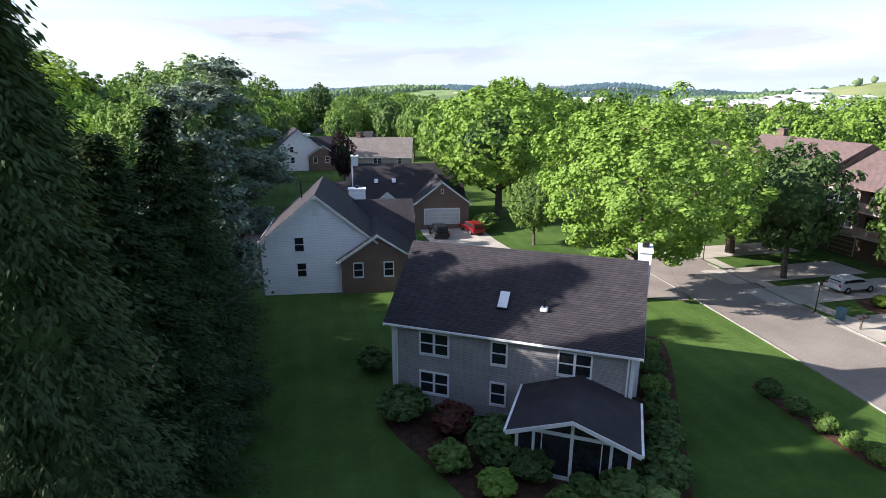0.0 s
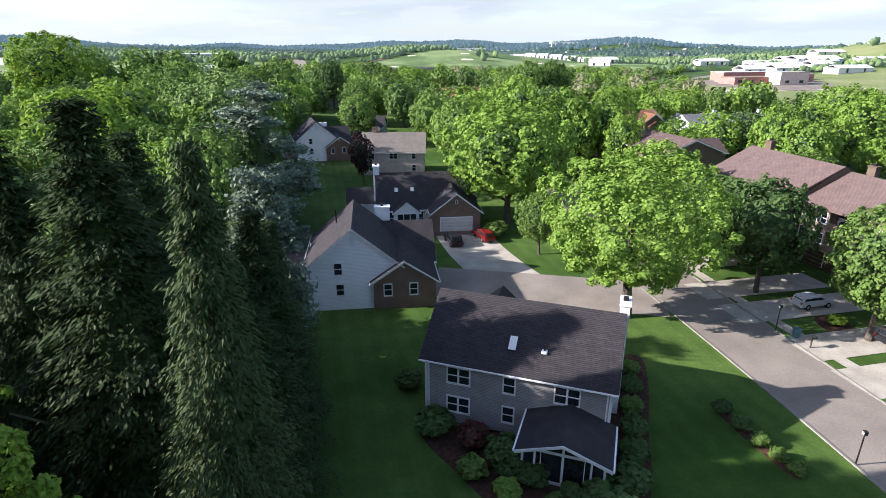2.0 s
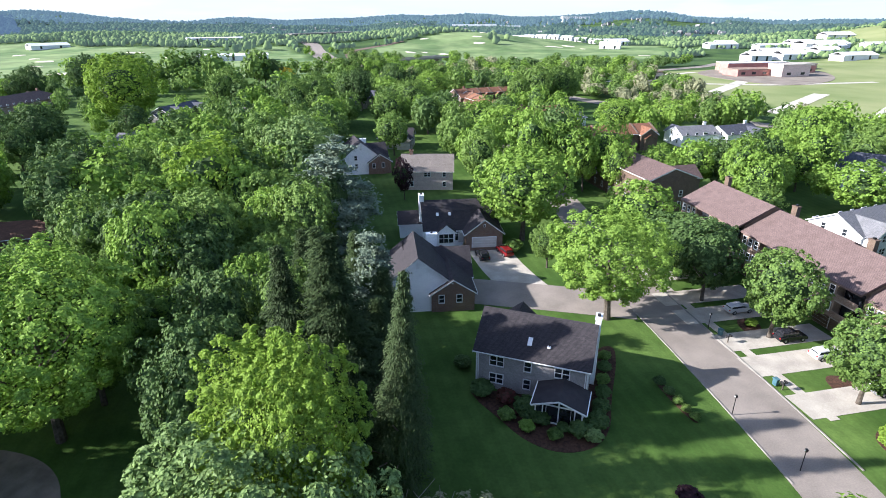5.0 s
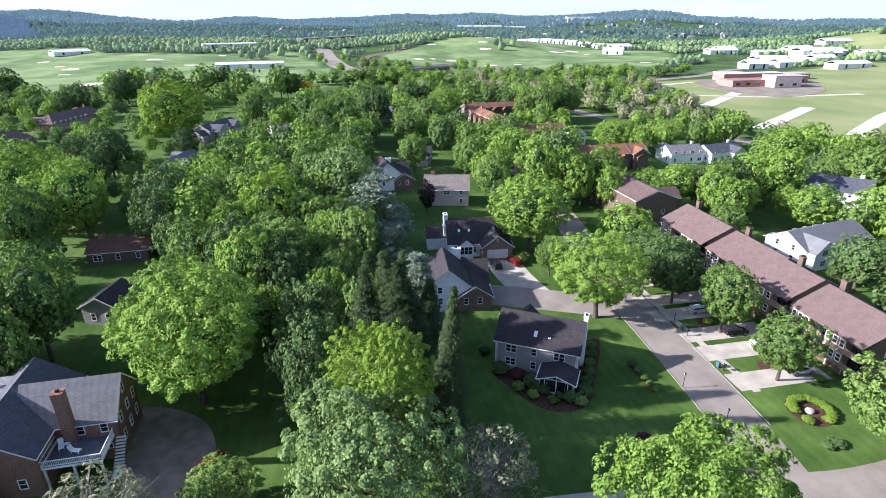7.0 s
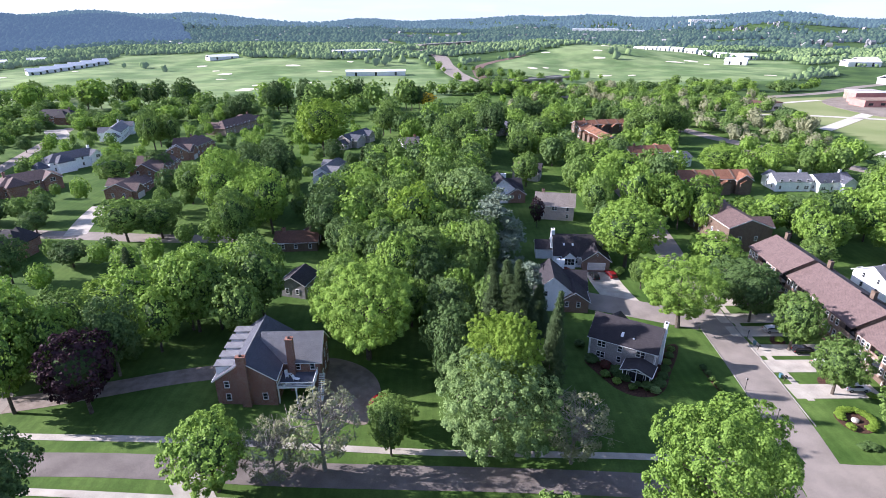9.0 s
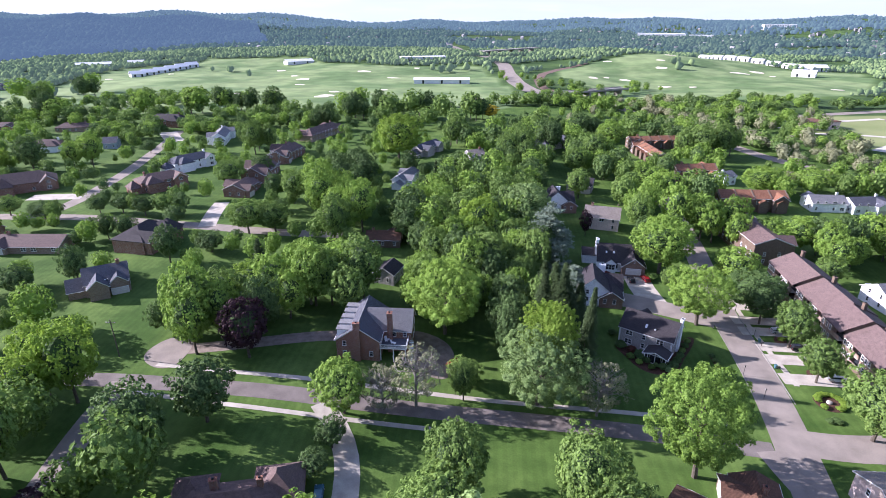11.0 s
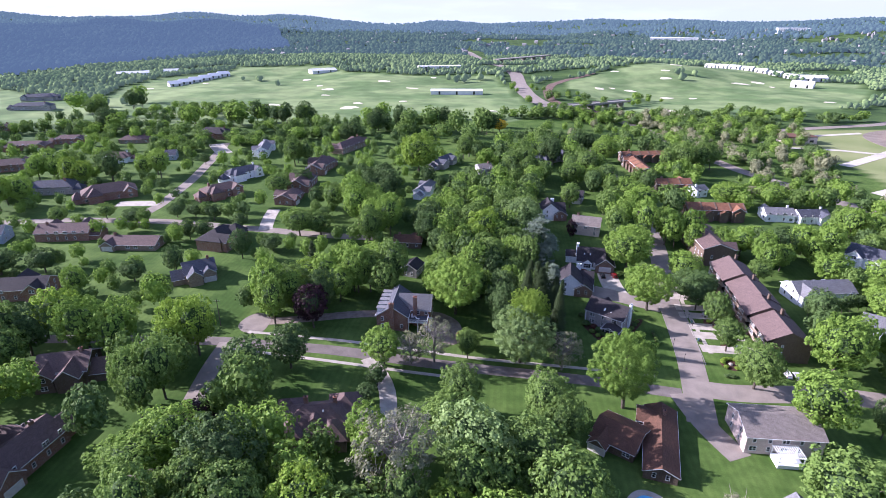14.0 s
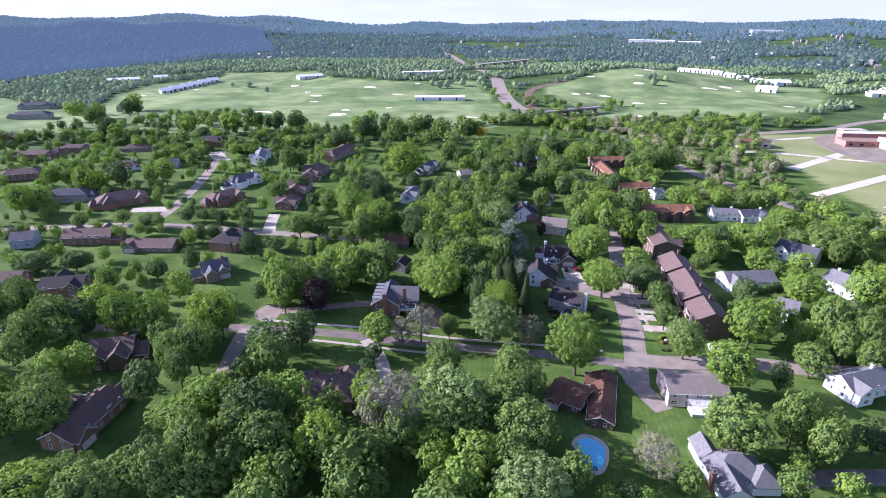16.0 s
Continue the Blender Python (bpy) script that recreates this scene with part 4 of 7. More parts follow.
def town_house(x, y, turn, L, lift=0.0, D=14.0, eave=8.6, ridge=12.0):
    """A three-storey brown town house; its street front faces local +y."""
    h = house_base(x, y, turn, "dark brown brick three-storey town house with a dusty pink roof", "town house row", lift=lift)
    bm = bmesh.new()
    prism(bm, [(-D / 2, -1), (D / 2 - 1.6, -1), (D / 2 - 1.6, eave), (0, ridge - 0.25), (-D / 2, eave - 0.05)], "x", -L / 2 + 0.06, L / 2 - 0.06)
    part("wall", bm, WALLS["brown"], h)
    part("roof", slab_roof(L - 0.6, D - 0.4, eave, ridge, 0.3, 0.3), ROOFS["plum"], h, "dusty pink shingle roof")
    n = 2 if L > 12 else 1
    w = L / n
    for i in range(n):
        x0 = -L / 2 + i * w
        bay = part("bay", boxed(x0 + w * 0.42, x0 + w - 0.3, D / 2 - 1.7, D / 2 - 0.3, 2.8, eave - 0.2), WALLS["tan"], h, "tan clad projecting bay")
        for z in (3.6, 6.3):
            for k in range(3):
                xx = x0 + w * 0.42 + (k + 0.5) * (w * 0.58 - 0.3) / 3
                add_window(bay, xx, D / 2 - 0.295, z, 180, "single").name = "window"
        for z in (2.9, 5.7):
            b = part("balcony", boxed(x0 + 0.3, x0 + w * 0.42, D / 2 - 1.65, D / 2 - 0.2, z - 0.15, z), CONCRETE, h, "small railed balcony")
            part("rail", boxed(x0 + 0.3, x0 + w * 0.42, D / 2 - 0.28, D / 2 - 0.2, z, z + 1.0), WALLS["tan"], b)
            part("glass_door", boxed(x0 + 0.6, x0 + w * 0.40, D / 2 - 1.62, D / 2 - 1.58, z + 0.02, z + 2.1), GLASS, b)
        door(h, x0 + w * 0.7, D / 2 - 1.59, 0.05, 180, 3.2, 2.2, WALLS["brown"], "brown garage door", "garage_door")
        for z in (1.0, 3.6, 6.2):
            for k in range(3):
                add_window(h, x0 + (k + 0.5) * w / 3, -D / 2 - 0.005, z, 0)
    for z in (3.6, 6.3):
        add_window(h, -L / 2 + 0.055, 2.0, z, -90, "small")
    part("parapet", boxed(-L / 2, -L / 2 + 0.3, -D / 2, D / 2 - 1.6, eave - 1.0, eave - 0.6), WALLS["brown"], h)
    chimney(h, L / 2 - 1.0, -2.5, 1.2, 0.8, eave, ridge + 0.7, WALLS["brown"], "brown chimney behind the ridge")
    return h


def corner_house():
    h = house_base(60.2, -47.0, 18, "white-sided house with a light grey hip roof and gabled wings")
    m = volume(h, 0, 0, 0, 15.0, 11.0, 3.6, 7.2, "h", "white", "grey")
    glaze(h, m, 15.0, 11.0, 3.6, random.Random(3), False)
    volume(h, -5.0, 6.4, 90, 7.5, 5.6, 3.5, 5.9, "g", "white", "grey")
    volume(h, 6.2, -3.6, 90, 8.4, 7.6, 3.4, 6.2, "h", "white", "grey")
    volume(h, -3.6, -7.0, 90, 9.0, 7.4, 3.5, 6.4, "g", "white", "grey")
    door(h, -3.6, -11.52, 0.05, 0, 4.6, 2.2, DOOR, "pale panelled garage door", "garage_door")
    chimney(h, -8.2, -6.0, 1.1, 1.6, -0.8, 6.6, WALLS["brick"], "red brick outside chimney")
    for x in (-2.5, 3.0):
        part("vent_pipe", boxed(x - 0.12, x + 0.12, 1.6, 1.84, 5.2, 6.9), STEEL, h)


def many_roofed_house():
    h = house_base(-63.8, -54.5, 28, "tan brick house under a many-hipped brown shingle roof")
    m = volume(h, 0, 0, 0, 19.0, 12.5, 3.6, 7.6, "h", "tan", "brown")
    glaze(h, m, 19.0, 12.5, 3.6, random.Random(8), False)
    volume(h, -6.4, -5.2, 90, 9.0, 8.0, 3.5, 6.6, "h", "tan", "brown")
    volume(h, 4.6, -5.6, 90, 8.2, 7.0, 3.5, 6.3, "h", "tan", "brown")
    volume(h, 7.6, 4.6, 90, 9.6, 8.4, 3.5, 6.7, "h", "tan", "brown")
    volume(h, -7.2, 5.0, 90, 7.6, 7.0, 3.5, 6.2, "h", "tan", "brown")
    d = part("dormer", boxed(-1.1, 1.1, -4.6, -2.0, 4.4, 6.0), WALLS["tan"], h, "small hipped roof dormer")
    part("dormer_roof", slab_roof(2.6, 2.6, 5.9, 6.9, 0.15), ROOFS["brown"], d).matrix_local = pose(0, -3.3, 0, 0, 0, 90)
    add_window(h, 0, -4.61, 4.6, 0, "small")
    chimney(h, -2.6, 2.4, 1.2, 0.9, 4.0, 8.3, WALLS["brick"], "short brick chimney")
    chimney(h, 5.2, 1.8, 1.0, 0.8, 4.0, 8.0, WALLS["brick"], "short brick chimney")
    part("roof_vent", boxed(2.0, 2.4, -2.0, -1.6, 6.2, 6.9, bevel=0.04), WHITE, h)


many_roofed_house()
corner_house()
grey_house()
white_house(-12.6, 55.8, 8.0, 0.8, "white-sided two-storey gable house with a brick wing and charcoal roof")
white_house(-36.8, 140.0, 20.0, 0.9, "white gable house with a brick wing behind a lawn")
garage_house()
brick_house()
row, step = Vector((48.0, 84.5)), Vector((0.2130, -0.977))
side = Vector((0.977, 0.213))
for s0, s1, off, lift in ((0, 17.5, 0.0, 0.9), (17.5, 33.5, 1.0, 0.2), (33.5, 43.0, 0.6, 0.05), (43.0, 58.5, 1.5, -0.7)):
    c = row + step * (s0 + s1) / 2 + side * off
    town_house(c.x, c.y, -77.7 + 180, s1 - s0, lift)
for spec in (
    (-449.3, 174.5, 28, 24.8, 10.0, 4.5, 7.0, 'h', 'brick', 'brown'),
    (-400.6, 195.8, 28, 24.0, 10.0, 3.5, 6.0, 'h', 'tan', 'brown'),
    (-351.0, 235.9, 13, 28.0, 11.0, 5.5, 9.0, 'h', 'brick', 'dark'),
    (-273.7, 202.4, 120, 28.9, 9.0, 5.5, 8.0, 'g', 'white', 'grey'),
    (-359.3, 142.4, 28, 19.8, 10.0, 4.5, 7.0, 'h', 'white', 'brown'),
    (-327.8, 161.6, 33, 8.0, 10.0, 4.0, 7.0, 'g', 'blue', 'slate'),
    (-242.3, 137.8, 72, 25.0, 10.0, 5.5, 8.0, 'h', 'white', 'slate'),
    (-288.8, 74.3, 54, 28.5, 13.0, 5.0, 9.0, 'h', 'brick', 'brown'),
    (-228.3, 100.9, 64, 22.1, 11.0, 5.3, 8.0, 'h', 'brick', 'brown'),
):
    plain_house(*spec)
for spec in (
    (-183.8, 105.3, 101, 14.2, 11.0, 4.0, 6.5, 'g', 'brick', 'brown'),
    (-192.0, 132.1, 106, 23.4, 12.0, 5.0, 8.5, 'g', 'brick', 'brown'),
    (-205.2, 172.6, 107, 28.2, 11.0, 4.6, 7.5, 'g', 'brick', 'brown'),
    (-202.7, 172.3, 96, 24.2, 10.0, 5.3, 8.0, 'g', 'brick', 'brown'),
    (-217.7, 239.2, 86, 40.0, 13.0, 4.5, 8.0, 'h', 'tan', 'brown'),
    (-213.0, 22.7, 19, 25.8, 12.0, 2.9, 5.5, 'g', 'tan', 'brown'),
    (-176.1, 39.1, 97, 19.0, 13.0, 5.4, 9.0, 'h', 'brick', 'dark'),
    (-159.2, 6.7, 49, 12.1, 11.0, 4.6, 8.0, 'g', 'tan', 'slate'),
    (-252.6, 19.6, 25, 24.8, 12.0, 4.6, 7.5, 'g', 'brick', 'brown'),
):
    plain_house(*spec)
for spec in (
    (-281.2, 3.8, 33, 10.7, 11.0, 5.0, 8.0, 'g', 'blue', 'slate'),
    (-210.4, -29.5, 29, 17.3, 11.0, 5.0, 8.0, 'g', 'brick', 'dark'),
    (-460.0, 144.2, 29, 34.0, 11.0, 4.5, 7.0, 'h', 'brick', 'brown'),
    (-329.7, 68.9, 31, 26.3, 11.0, 5.0, 8.0, 'h', 'grey', 'slate'),
    (-128.6, 215.3, 78, 23.8, 9.0, 4.5, 7.0, 'g', 'grey', 'slate'),
    (-115.6, 150.1, 91, 20.6, 7.0, 4.0, 6.0, 'g', 'white', 'grey'),
    (-93.9, 205.8, 39, 9.4, 10.0, 4.5, 7.0, 'g', 'grey', 'tan'),
    (-58.6, 259.8, 62, 32.2, 10.0, 5.0, 8.0, 'h', 'grey', 'slate'),
    (-28.6, 175.8, -2, 12.6, 9.0, 4.2, 7.0, 'g', 'grey', 'dark'),
):
    plain_house(*spec)
for spec in (
    (-14.2, 123.9, 1, 14.1, 9.0, 5.6, 9.2, 'g', 'blush', 'tan'),
    (-91.3, 70.1, 16, 13.0, 10.0, 3.2, 5.0, 'g', 'brown', 'rust'),
    (-77.0, 41.7, 90, 8.0, 7.0, 4.0, 6.0, 'g', 'grey', 'dark'),
    (7.6, 293.9, 26, 35.0, 9.0, 6.0, 8.0, 'g', 'brown', 'orange'),
    (6.3, 259.4, -70, 38.4, 9.0, 6.0, 8.0, 'g', 'brown', 'orange'),
    (27.9, 216.2, 23, 22.7, 9.0, 6.5, 9.0, 'g', 'brown', 'orange'),
    (49.1, 172.0, 15, 30.6, 11.0, 6.5, 9.0, 'g', 'brown', 'orange'),
    (42.3, 117.0, -74, 30.9, 13.0, 8.5, 11.0, 'g', 'brown', 'brown'),
    (43.3, 213.2, 43, 8.9, 8.0, 5.0, 7.0, 'g', 'white', 'grey'),
):
    plain_house(*spec)
for spec in (
    (82.6, 182.0, 13, 14.9, 10.0, 4.5, 7.0, 'g', 'white', 'grey'),
    (99.1, 184.8, 23, 16.4, 10.0, 4.5, 7.0, 'g', 'white', 'slate'),
    (81.9, 83.3, 24, 23.7, 11.0, 5.0, 8.0, 'g', 'white', 'grey'),
    (112.4, 126.5, -31, 18.8, 11.0, 5.4, 9.0, 'g', 'white', 'slate'),
    (125.0, 91.1, -47, 16.1, 12.0, 5.4, 9.0, 'g', 'white', 'grey'),
    (93.6, 55.8, -18, 8.0, 10.0, 5.4, 9.0, 'g', 'white', 'grey'),
    (106.0, 8.1, 35, 17.5, 10.0, 5.0, 8.0, 'g', 'white', 'grey'),
    (52.0, -13.2, 15, 19.4, 13.0, 5.6, 8.2, 'g', 'blush', 'tan'),
):
    plain_house(*spec)
for spec in (
    (13.6, -28.5, -18, 11.7, 12.0, 3.0, 5.5, 'g', 'brown', 'rust'),
    (23.7, -27.2, -89, 25.6, 8.0, 2.8, 4.6, 'g', 'brown', 'rust'),
    (-146.3, -61.9, 32, 14.2, 12.0, 5.2, 8.5, 'g', 'brown', 'brown'),
    (-649.0, 283.7, 33, 40.0, 13.0, 5.0, 8.0, 'h', 'grey', 'slate'),
    (-703.2, 331.5, 38, 40.0, 13.0, 5.0, 8.0, 'h', 'grey', 'slate'),
    (-548.4, 182.2, 50, 17.0, 12.0, 5.0, 8.0, 'g', 'brick', 'brown'),
    (-237.4, -33.6, 26, 9.5, 11.0, 5.0, 8.0, 'g', 'brick', 'brown'),
    (-409.1, 95.3, 41, 26.2, 12.0, 5.0, 8.0, 'h', 'brick', 'brown'),
):
    plain_house(*spec)
for spec in (
    (-124.4, -93.5, 99, 21.4, 11.0, 4.2, 7.5, 'g', 'brick', 'brown'),
):
    plain_house(*spec)


# ---- trees ----
def leaf_quads(rng, centre, outward, size, n, spread):
    """n kite-shaped leaves round each of the centres."""
    c = np.repeat(centre, n, 0) + rng.normal(size=(len(centre) * n, 3)) * spread
    nrm = np.repeat(outward, n, 0) * 0.8 + rng.normal(size=c.shape) * 0.55 + (0, 0, 0.25)
    nrm /= np.linalg.norm(nrm, axis=1)[:, None]
    ref = rng.normal(size=c.shape)
    u = np.cross(nrm, ref)
    u /= np.linalg.norm(u, axis=1)[:, None] + 1e-9
    w = np.cross(nrm, u)
    s = size * rng.uniform(0.6, 1.35, (len(c), 1))
    v = np.stack([c - u * s, c - w * s * 0.62 + nrm * s * 0.1, c + u * s, c + w * s * 0.62 + nrm * s * 0.1], 1).reshape(-1, 3)
    return v, np.arange(len(v)).reshape(-1, 4)


def core_ball(rng, a, c, z0, rough=0.12, level=2):
    bm = bmesh.new()
    bmesh.ops.create_icosphere(bm, subdivisions=level, radius=1)
    for v in bm.verts:
        k = 1 + rough * rng.normal()
        v.co = Vector((v.co.x * a * k, v.co.y * a * k, v.co.z * c * k + z0))
    v, f = [tuple(q.co) for q in bm.verts], [tuple(q.index for q in p.verts) for p in bm.faces]
    bm.free()
    return np.array(v), f


def crown_shape(rng):
    """Outline of one crown: how far it reaches in each direction, with a few swelling boughs and dips."""
    big = rng.normal(size=(11, 3))
    big[:, 2] = np.abs(big[:, 2]) * 0.8 - 0.15
    big /= np.linalg.norm(big, axis=1)[:, None]
    amount = rng.uniform(0.10, 0.26, 11)

    def reach(d):
        swell = (amount * np.exp(-((1 - d @ big.T) / 0.12))).max(1)
        low = np.clip(-d[:, 2], 0, 1)
        return (0.90 + swell) * (1 - 0.12 * low) * (1 - 0.08 * np.clip(d[:, 2], 0, 1) ** 3)

    return reach


def inner_count(lobes, per, size):
    return max(90, lobes * per // 2)


def crown_data(seed, lobes, per, size, gap=False, core_level=2, tall=1.0):
    """A crown of nominal height 14 (times tall) and radius 5.5: domed sprays of leaves along an uneven outline, over a shaded inside."""
    rng = np.random.default_rng(seed)
    R, C, Z = 5.5, 6.1 * tall, 7.3 * tall
    ext = np.array([R, R, C])
    reach = crown_shape(rng)
    ring = np.arange(lobes) + 0.5
    up = 1 - 1.92 * ring / lobes
    turn = ring * 2.39996 + rng.normal(size=lobes) * 0.3
    flat = np.sqrt(np.clip(1 - up * up, 0, 1))
    d = np.stack([flat * np.cos(turn), flat * np.sin(turn), up], -1) + rng.normal(size=(lobes, 3)) * 0.10
    d /= np.linalg.norm(d, axis=1)[:, None]
    lr = rng.uniform(0.75, 1.35, lobes) * 1.30 / math.sqrt(lobes)
    c = d * ((reach(d) - lr * 0.7) * rng.uniform(0.84, 1.06, lobes))[:, None] * ext
    # leaves lie over the outer, upper half of each spray
    e = rng.normal(size=(lobes, per, 3)) + d[:, None] * 0.9 + (0, 0, 0.3)
    e /= np.linalg.norm(e, axis=2)[:, :, None]
    pos = c[:, None] + e * (lr[:, None] * rng.uniform(0.5, 1.08, (lobes, per)))[:, :, None] * R
    nrm = e * 0.7 + d[:, None] * 0.3 + rng.normal(size=e.shape) * 0.34 + (0, 0, 0.35)
    pos, nrm = pos.reshape(-1, 3), nrm.reshape(-1, 3)
    if not gap:
        # a second, coarser layer of leaves further in
        n = inner_count(lobes, per, size)
        o = rng.normal(size=(n, 3))
        o /= np.linalg.norm(o, axis=1)[:, None]
        o[:, 2] = np.maximum(o[:, 2], -0.8)
        pos = np.concatenate([pos, o * ext * (reach(o) * (rng.uniform(0.70, 0.92, n) if size > 0.13 else rng.uniform(0.5, 0.9, n)))[:, None]])
        nrm = np.concatenate([nrm, o + rng.normal(size=o.shape) * 0.4])
    nrm /= np.linalg.norm(nrm, axis=1)[:, None]
    u = np.cross(nrm, rng.normal(size=pos.shape))
    u /= np.linalg.norm(u, axis=1)[:, None] + 1e-9
    w = np.cross(nrm, u)
    s = size * rng.uniform(0.6, 1.35, (len(pos), 1))
    v = np.stack([pos - u * s, pos - w * s * 0.72 + nrm * s * 0.15, pos + u * s, pos + w * s * 0.72 + nrm * s * 0.15], 1).reshape(-1, 3)
    f = [tuple(q) for q in np.arange(len(v)).reshape(-1, 4)]
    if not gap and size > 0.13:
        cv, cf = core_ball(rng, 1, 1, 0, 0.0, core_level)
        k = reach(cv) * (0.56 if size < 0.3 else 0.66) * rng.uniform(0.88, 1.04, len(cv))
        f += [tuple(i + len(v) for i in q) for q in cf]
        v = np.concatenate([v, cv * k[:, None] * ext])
    v[:, 2] += Z
    return v, f


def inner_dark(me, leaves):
    """The faces past the leaves are a core whose dark colour paints the shade within the crown."""
    me.materials.append(INNER_SHADE)
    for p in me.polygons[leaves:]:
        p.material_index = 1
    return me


def crown_mesh(seed, mat, lobes, per, size, gap=False, tall=1.0):
    leaves = lobes * per + (0 if gap else inner_count(lobes, per, size))
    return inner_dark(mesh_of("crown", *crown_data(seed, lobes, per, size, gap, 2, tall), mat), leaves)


def spruce_mesh(seed, mat, tiers=26, size=0.30, arms=13, per=13):
    """A cone of drooping tiers, nominal height 20 and radius 4.5."""
    rng = np.random.default_rng(seed)
    cs, along = [], []
    for i in range(tiers):
        z = 1.0 + 18.9 * (i / (tiers - 1)) ** 0.95
        reach = 4.5 * (1 - (z / 20.2)) ** 0.82 * rng.uniform(0.8, 1.12)
        for k in range(max(4, int(arms * (1 - 0.6 * z / 20)))):
            a = rng.uniform(0, 2 * math.pi)
            rr = reach * rng.uniform(0.7, 1.15)
            ca, sa = math.cos(a), math.sin(a)
            for s in (0.3, 0.45, 0.6, 0.72, 0.84, 0.94, 1.0):
                cs.append((ca * rr * s, sa * rr * s, z - 1.1 * s * s * rr / 4 + 0.25 * max(0, s - 0.8) * rr))
                along.append((ca, sa, -0.5 * s))
    n = max(2, per // 6)
    c = np.repeat(np.array(cs), n, 0) + rng.normal(size=(len(cs) * n, 3)) * (0.22, 0.22, 0.1)
    u = np.repeat(np.array(along), n, 0)
    side = np.cross(u, (0, 0, 1.0))
    u = u + side * rng.normal(size=(len(c), 1)) * 0.75 + (0, 0, -0.25) + rng.normal(size=c.shape) * 0.15
    u /= np.linalg.norm(u, axis=1)[:, None]
    w = np.cross(u, (0, 0, 1.0) + rng.normal(size=c.shape) * 0.35)
    w /= np.linalg.norm(w, axis=1)[:, None] + 1e-9
    s = size * rng.uniform(0.7, 1.4, (len(c), 1))
    v = np.stack([c - u * s, c - w * s * 0.36, c + u * s * 1.2, c + w * s * 0.36], 1).reshape(-1, 3)
    f = np.arange(len(v)).reshape(-1, 4)
    f = [tuple(q) for q in f]
    bm = bmesh.new()
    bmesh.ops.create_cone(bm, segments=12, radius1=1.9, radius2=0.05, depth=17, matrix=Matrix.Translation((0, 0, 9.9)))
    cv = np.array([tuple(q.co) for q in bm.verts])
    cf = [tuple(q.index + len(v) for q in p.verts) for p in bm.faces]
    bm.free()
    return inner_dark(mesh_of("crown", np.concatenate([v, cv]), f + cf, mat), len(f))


def pine_mesh(seed, mat):
    """Layered plates of long needles, nominal height 20 and radius 6."""
    rng = np.random.default_rng(seed)
    cs, outs = [], []
    for i in range(60):
        z = rng.uniform(3.5, 19.5)
        reach = 6.2 * (1 - (z / 21)) ** 0.6
        a = rng.uniform(0, 2 * math.pi)
        for s in (0.4, 0.6, 0.8, 0.95, 1.05):
            for _ in range(3):
                b = a + rng.normal() * 0.18
                cs.append((math.cos(b) * reach * s, math.sin(b) * reach * s, z + 0.5 * s + rng.normal() * 0.15))
                outs.append((math.cos(b) * 0.4, math.sin(b) * 0.4, 0.8))
    v, f = leaf_quads(rng, np.array(cs), np.array(outs), 0.22, 14, (0.42, 0.42, 0.2))
    f = [tuple(q) for q in f]
    cv, cf = core_ball(rng, 1.6, 6.0, 9.5, 0.2)
    return inner_dark(mesh_of("crown", np.concatenate([v, cv]), f + [tuple(i + len(v) for i in q) for q in cf], mat), len(f))


def limb(bm, a, b, r0, r1, sides=6):
    a, b = Vector(a), Vector(b)
    q = (b - a).to_track_quat("Z", "Y")
    lo = [bm.verts.new(a + q @ Vector((r0 * math.cos(k * 2 * math.pi / sides), r0 * math.sin(k * 2 * math.pi / sides), 0))) for k in range(sides)]
    hi = [bm.verts.new(b + q @ Vector((r1 * math.cos(k * 2 * math.pi / sides), r1 * math.sin(k * 2 * math.pi / sides), 0))) for k in range(sides)]
    for k in range(sides):
        bm.faces.new((lo[k], lo[(k + 1) % sides], hi[(k + 1) % sides], hi[k]))
    bm.faces.new(hi)


def trunk_mesh(seed, mat, height=9.0, many=7, twigs=0):
    rnd = random.Random(seed)
    bm = bmesh.new()
    limb(bm, (0, 0, -0.6), (0.05, 0, 2.6), 0.34, 0.25, 8)
    limb(bm, (0.05, 0, 2.6), (0.1, 0.1, height), 0.25, 0.1, 7)
    for _ in range(many):
        z = rnd.uniform(2.4, height * 0.75)
        a = rnd.uniform(0, 6.28)
        r = rnd.uniform(2.6, 4.3)
        tip = (math.cos(a) * r, math.sin(a) * r, z + rnd.uniform(2, 4.2))
        limb(bm, (0, 0, z), tip, 0.13, 0.04, 5)
        for _ in range(twigs):
            s = rnd.uniform(0.4, 1.0)
            st = Vector((0, 0, z)).lerp(Vector(tip), s)
            limb(bm, st, st + Vector((rnd.gauss(0, 1.1), rnd.gauss(0, 1.1), rnd.uniform(0.4, 1.9))), 0.05, 0.015, 3)
    me = bpy.data.meshes.new("trunk")
    bm.to_mesh(me)
    bm.free()
    me.materials.append(mat)
    return me


TRUNKS = [trunk_mesh(s, BARK) for s in (1, 2, 3)]
BARE_TRUNK = trunk_mesh(9, PALE_BARK, 12.0, 22, 14)
CROWNS = {}
for kind in ("bright", "green", "deep", "lime", "silver", "purple", "yellow"):
    CROWNS[kind] = {
        "near": [crown_mesh(s + 11, LEAF[kind], 170, 40, 0.185) for s in range(3)],
        "mid": [crown_mesh(s + 31, LEAF[kind], 110, 24, 0.265) for s in range(4)],
    }
CROWNS["lime"]["close"] = [crown_mesh(s + 61, LEAF["lime"], 430, 95, 0.12, False, 1.95) for s in range(2)]
for kind in ("bright", "silver"):
    CROWNS[kind]["close"] = [crown_mesh(s + 51, LEAF[kind], 260, 100, 0.105) for s in range(2)]
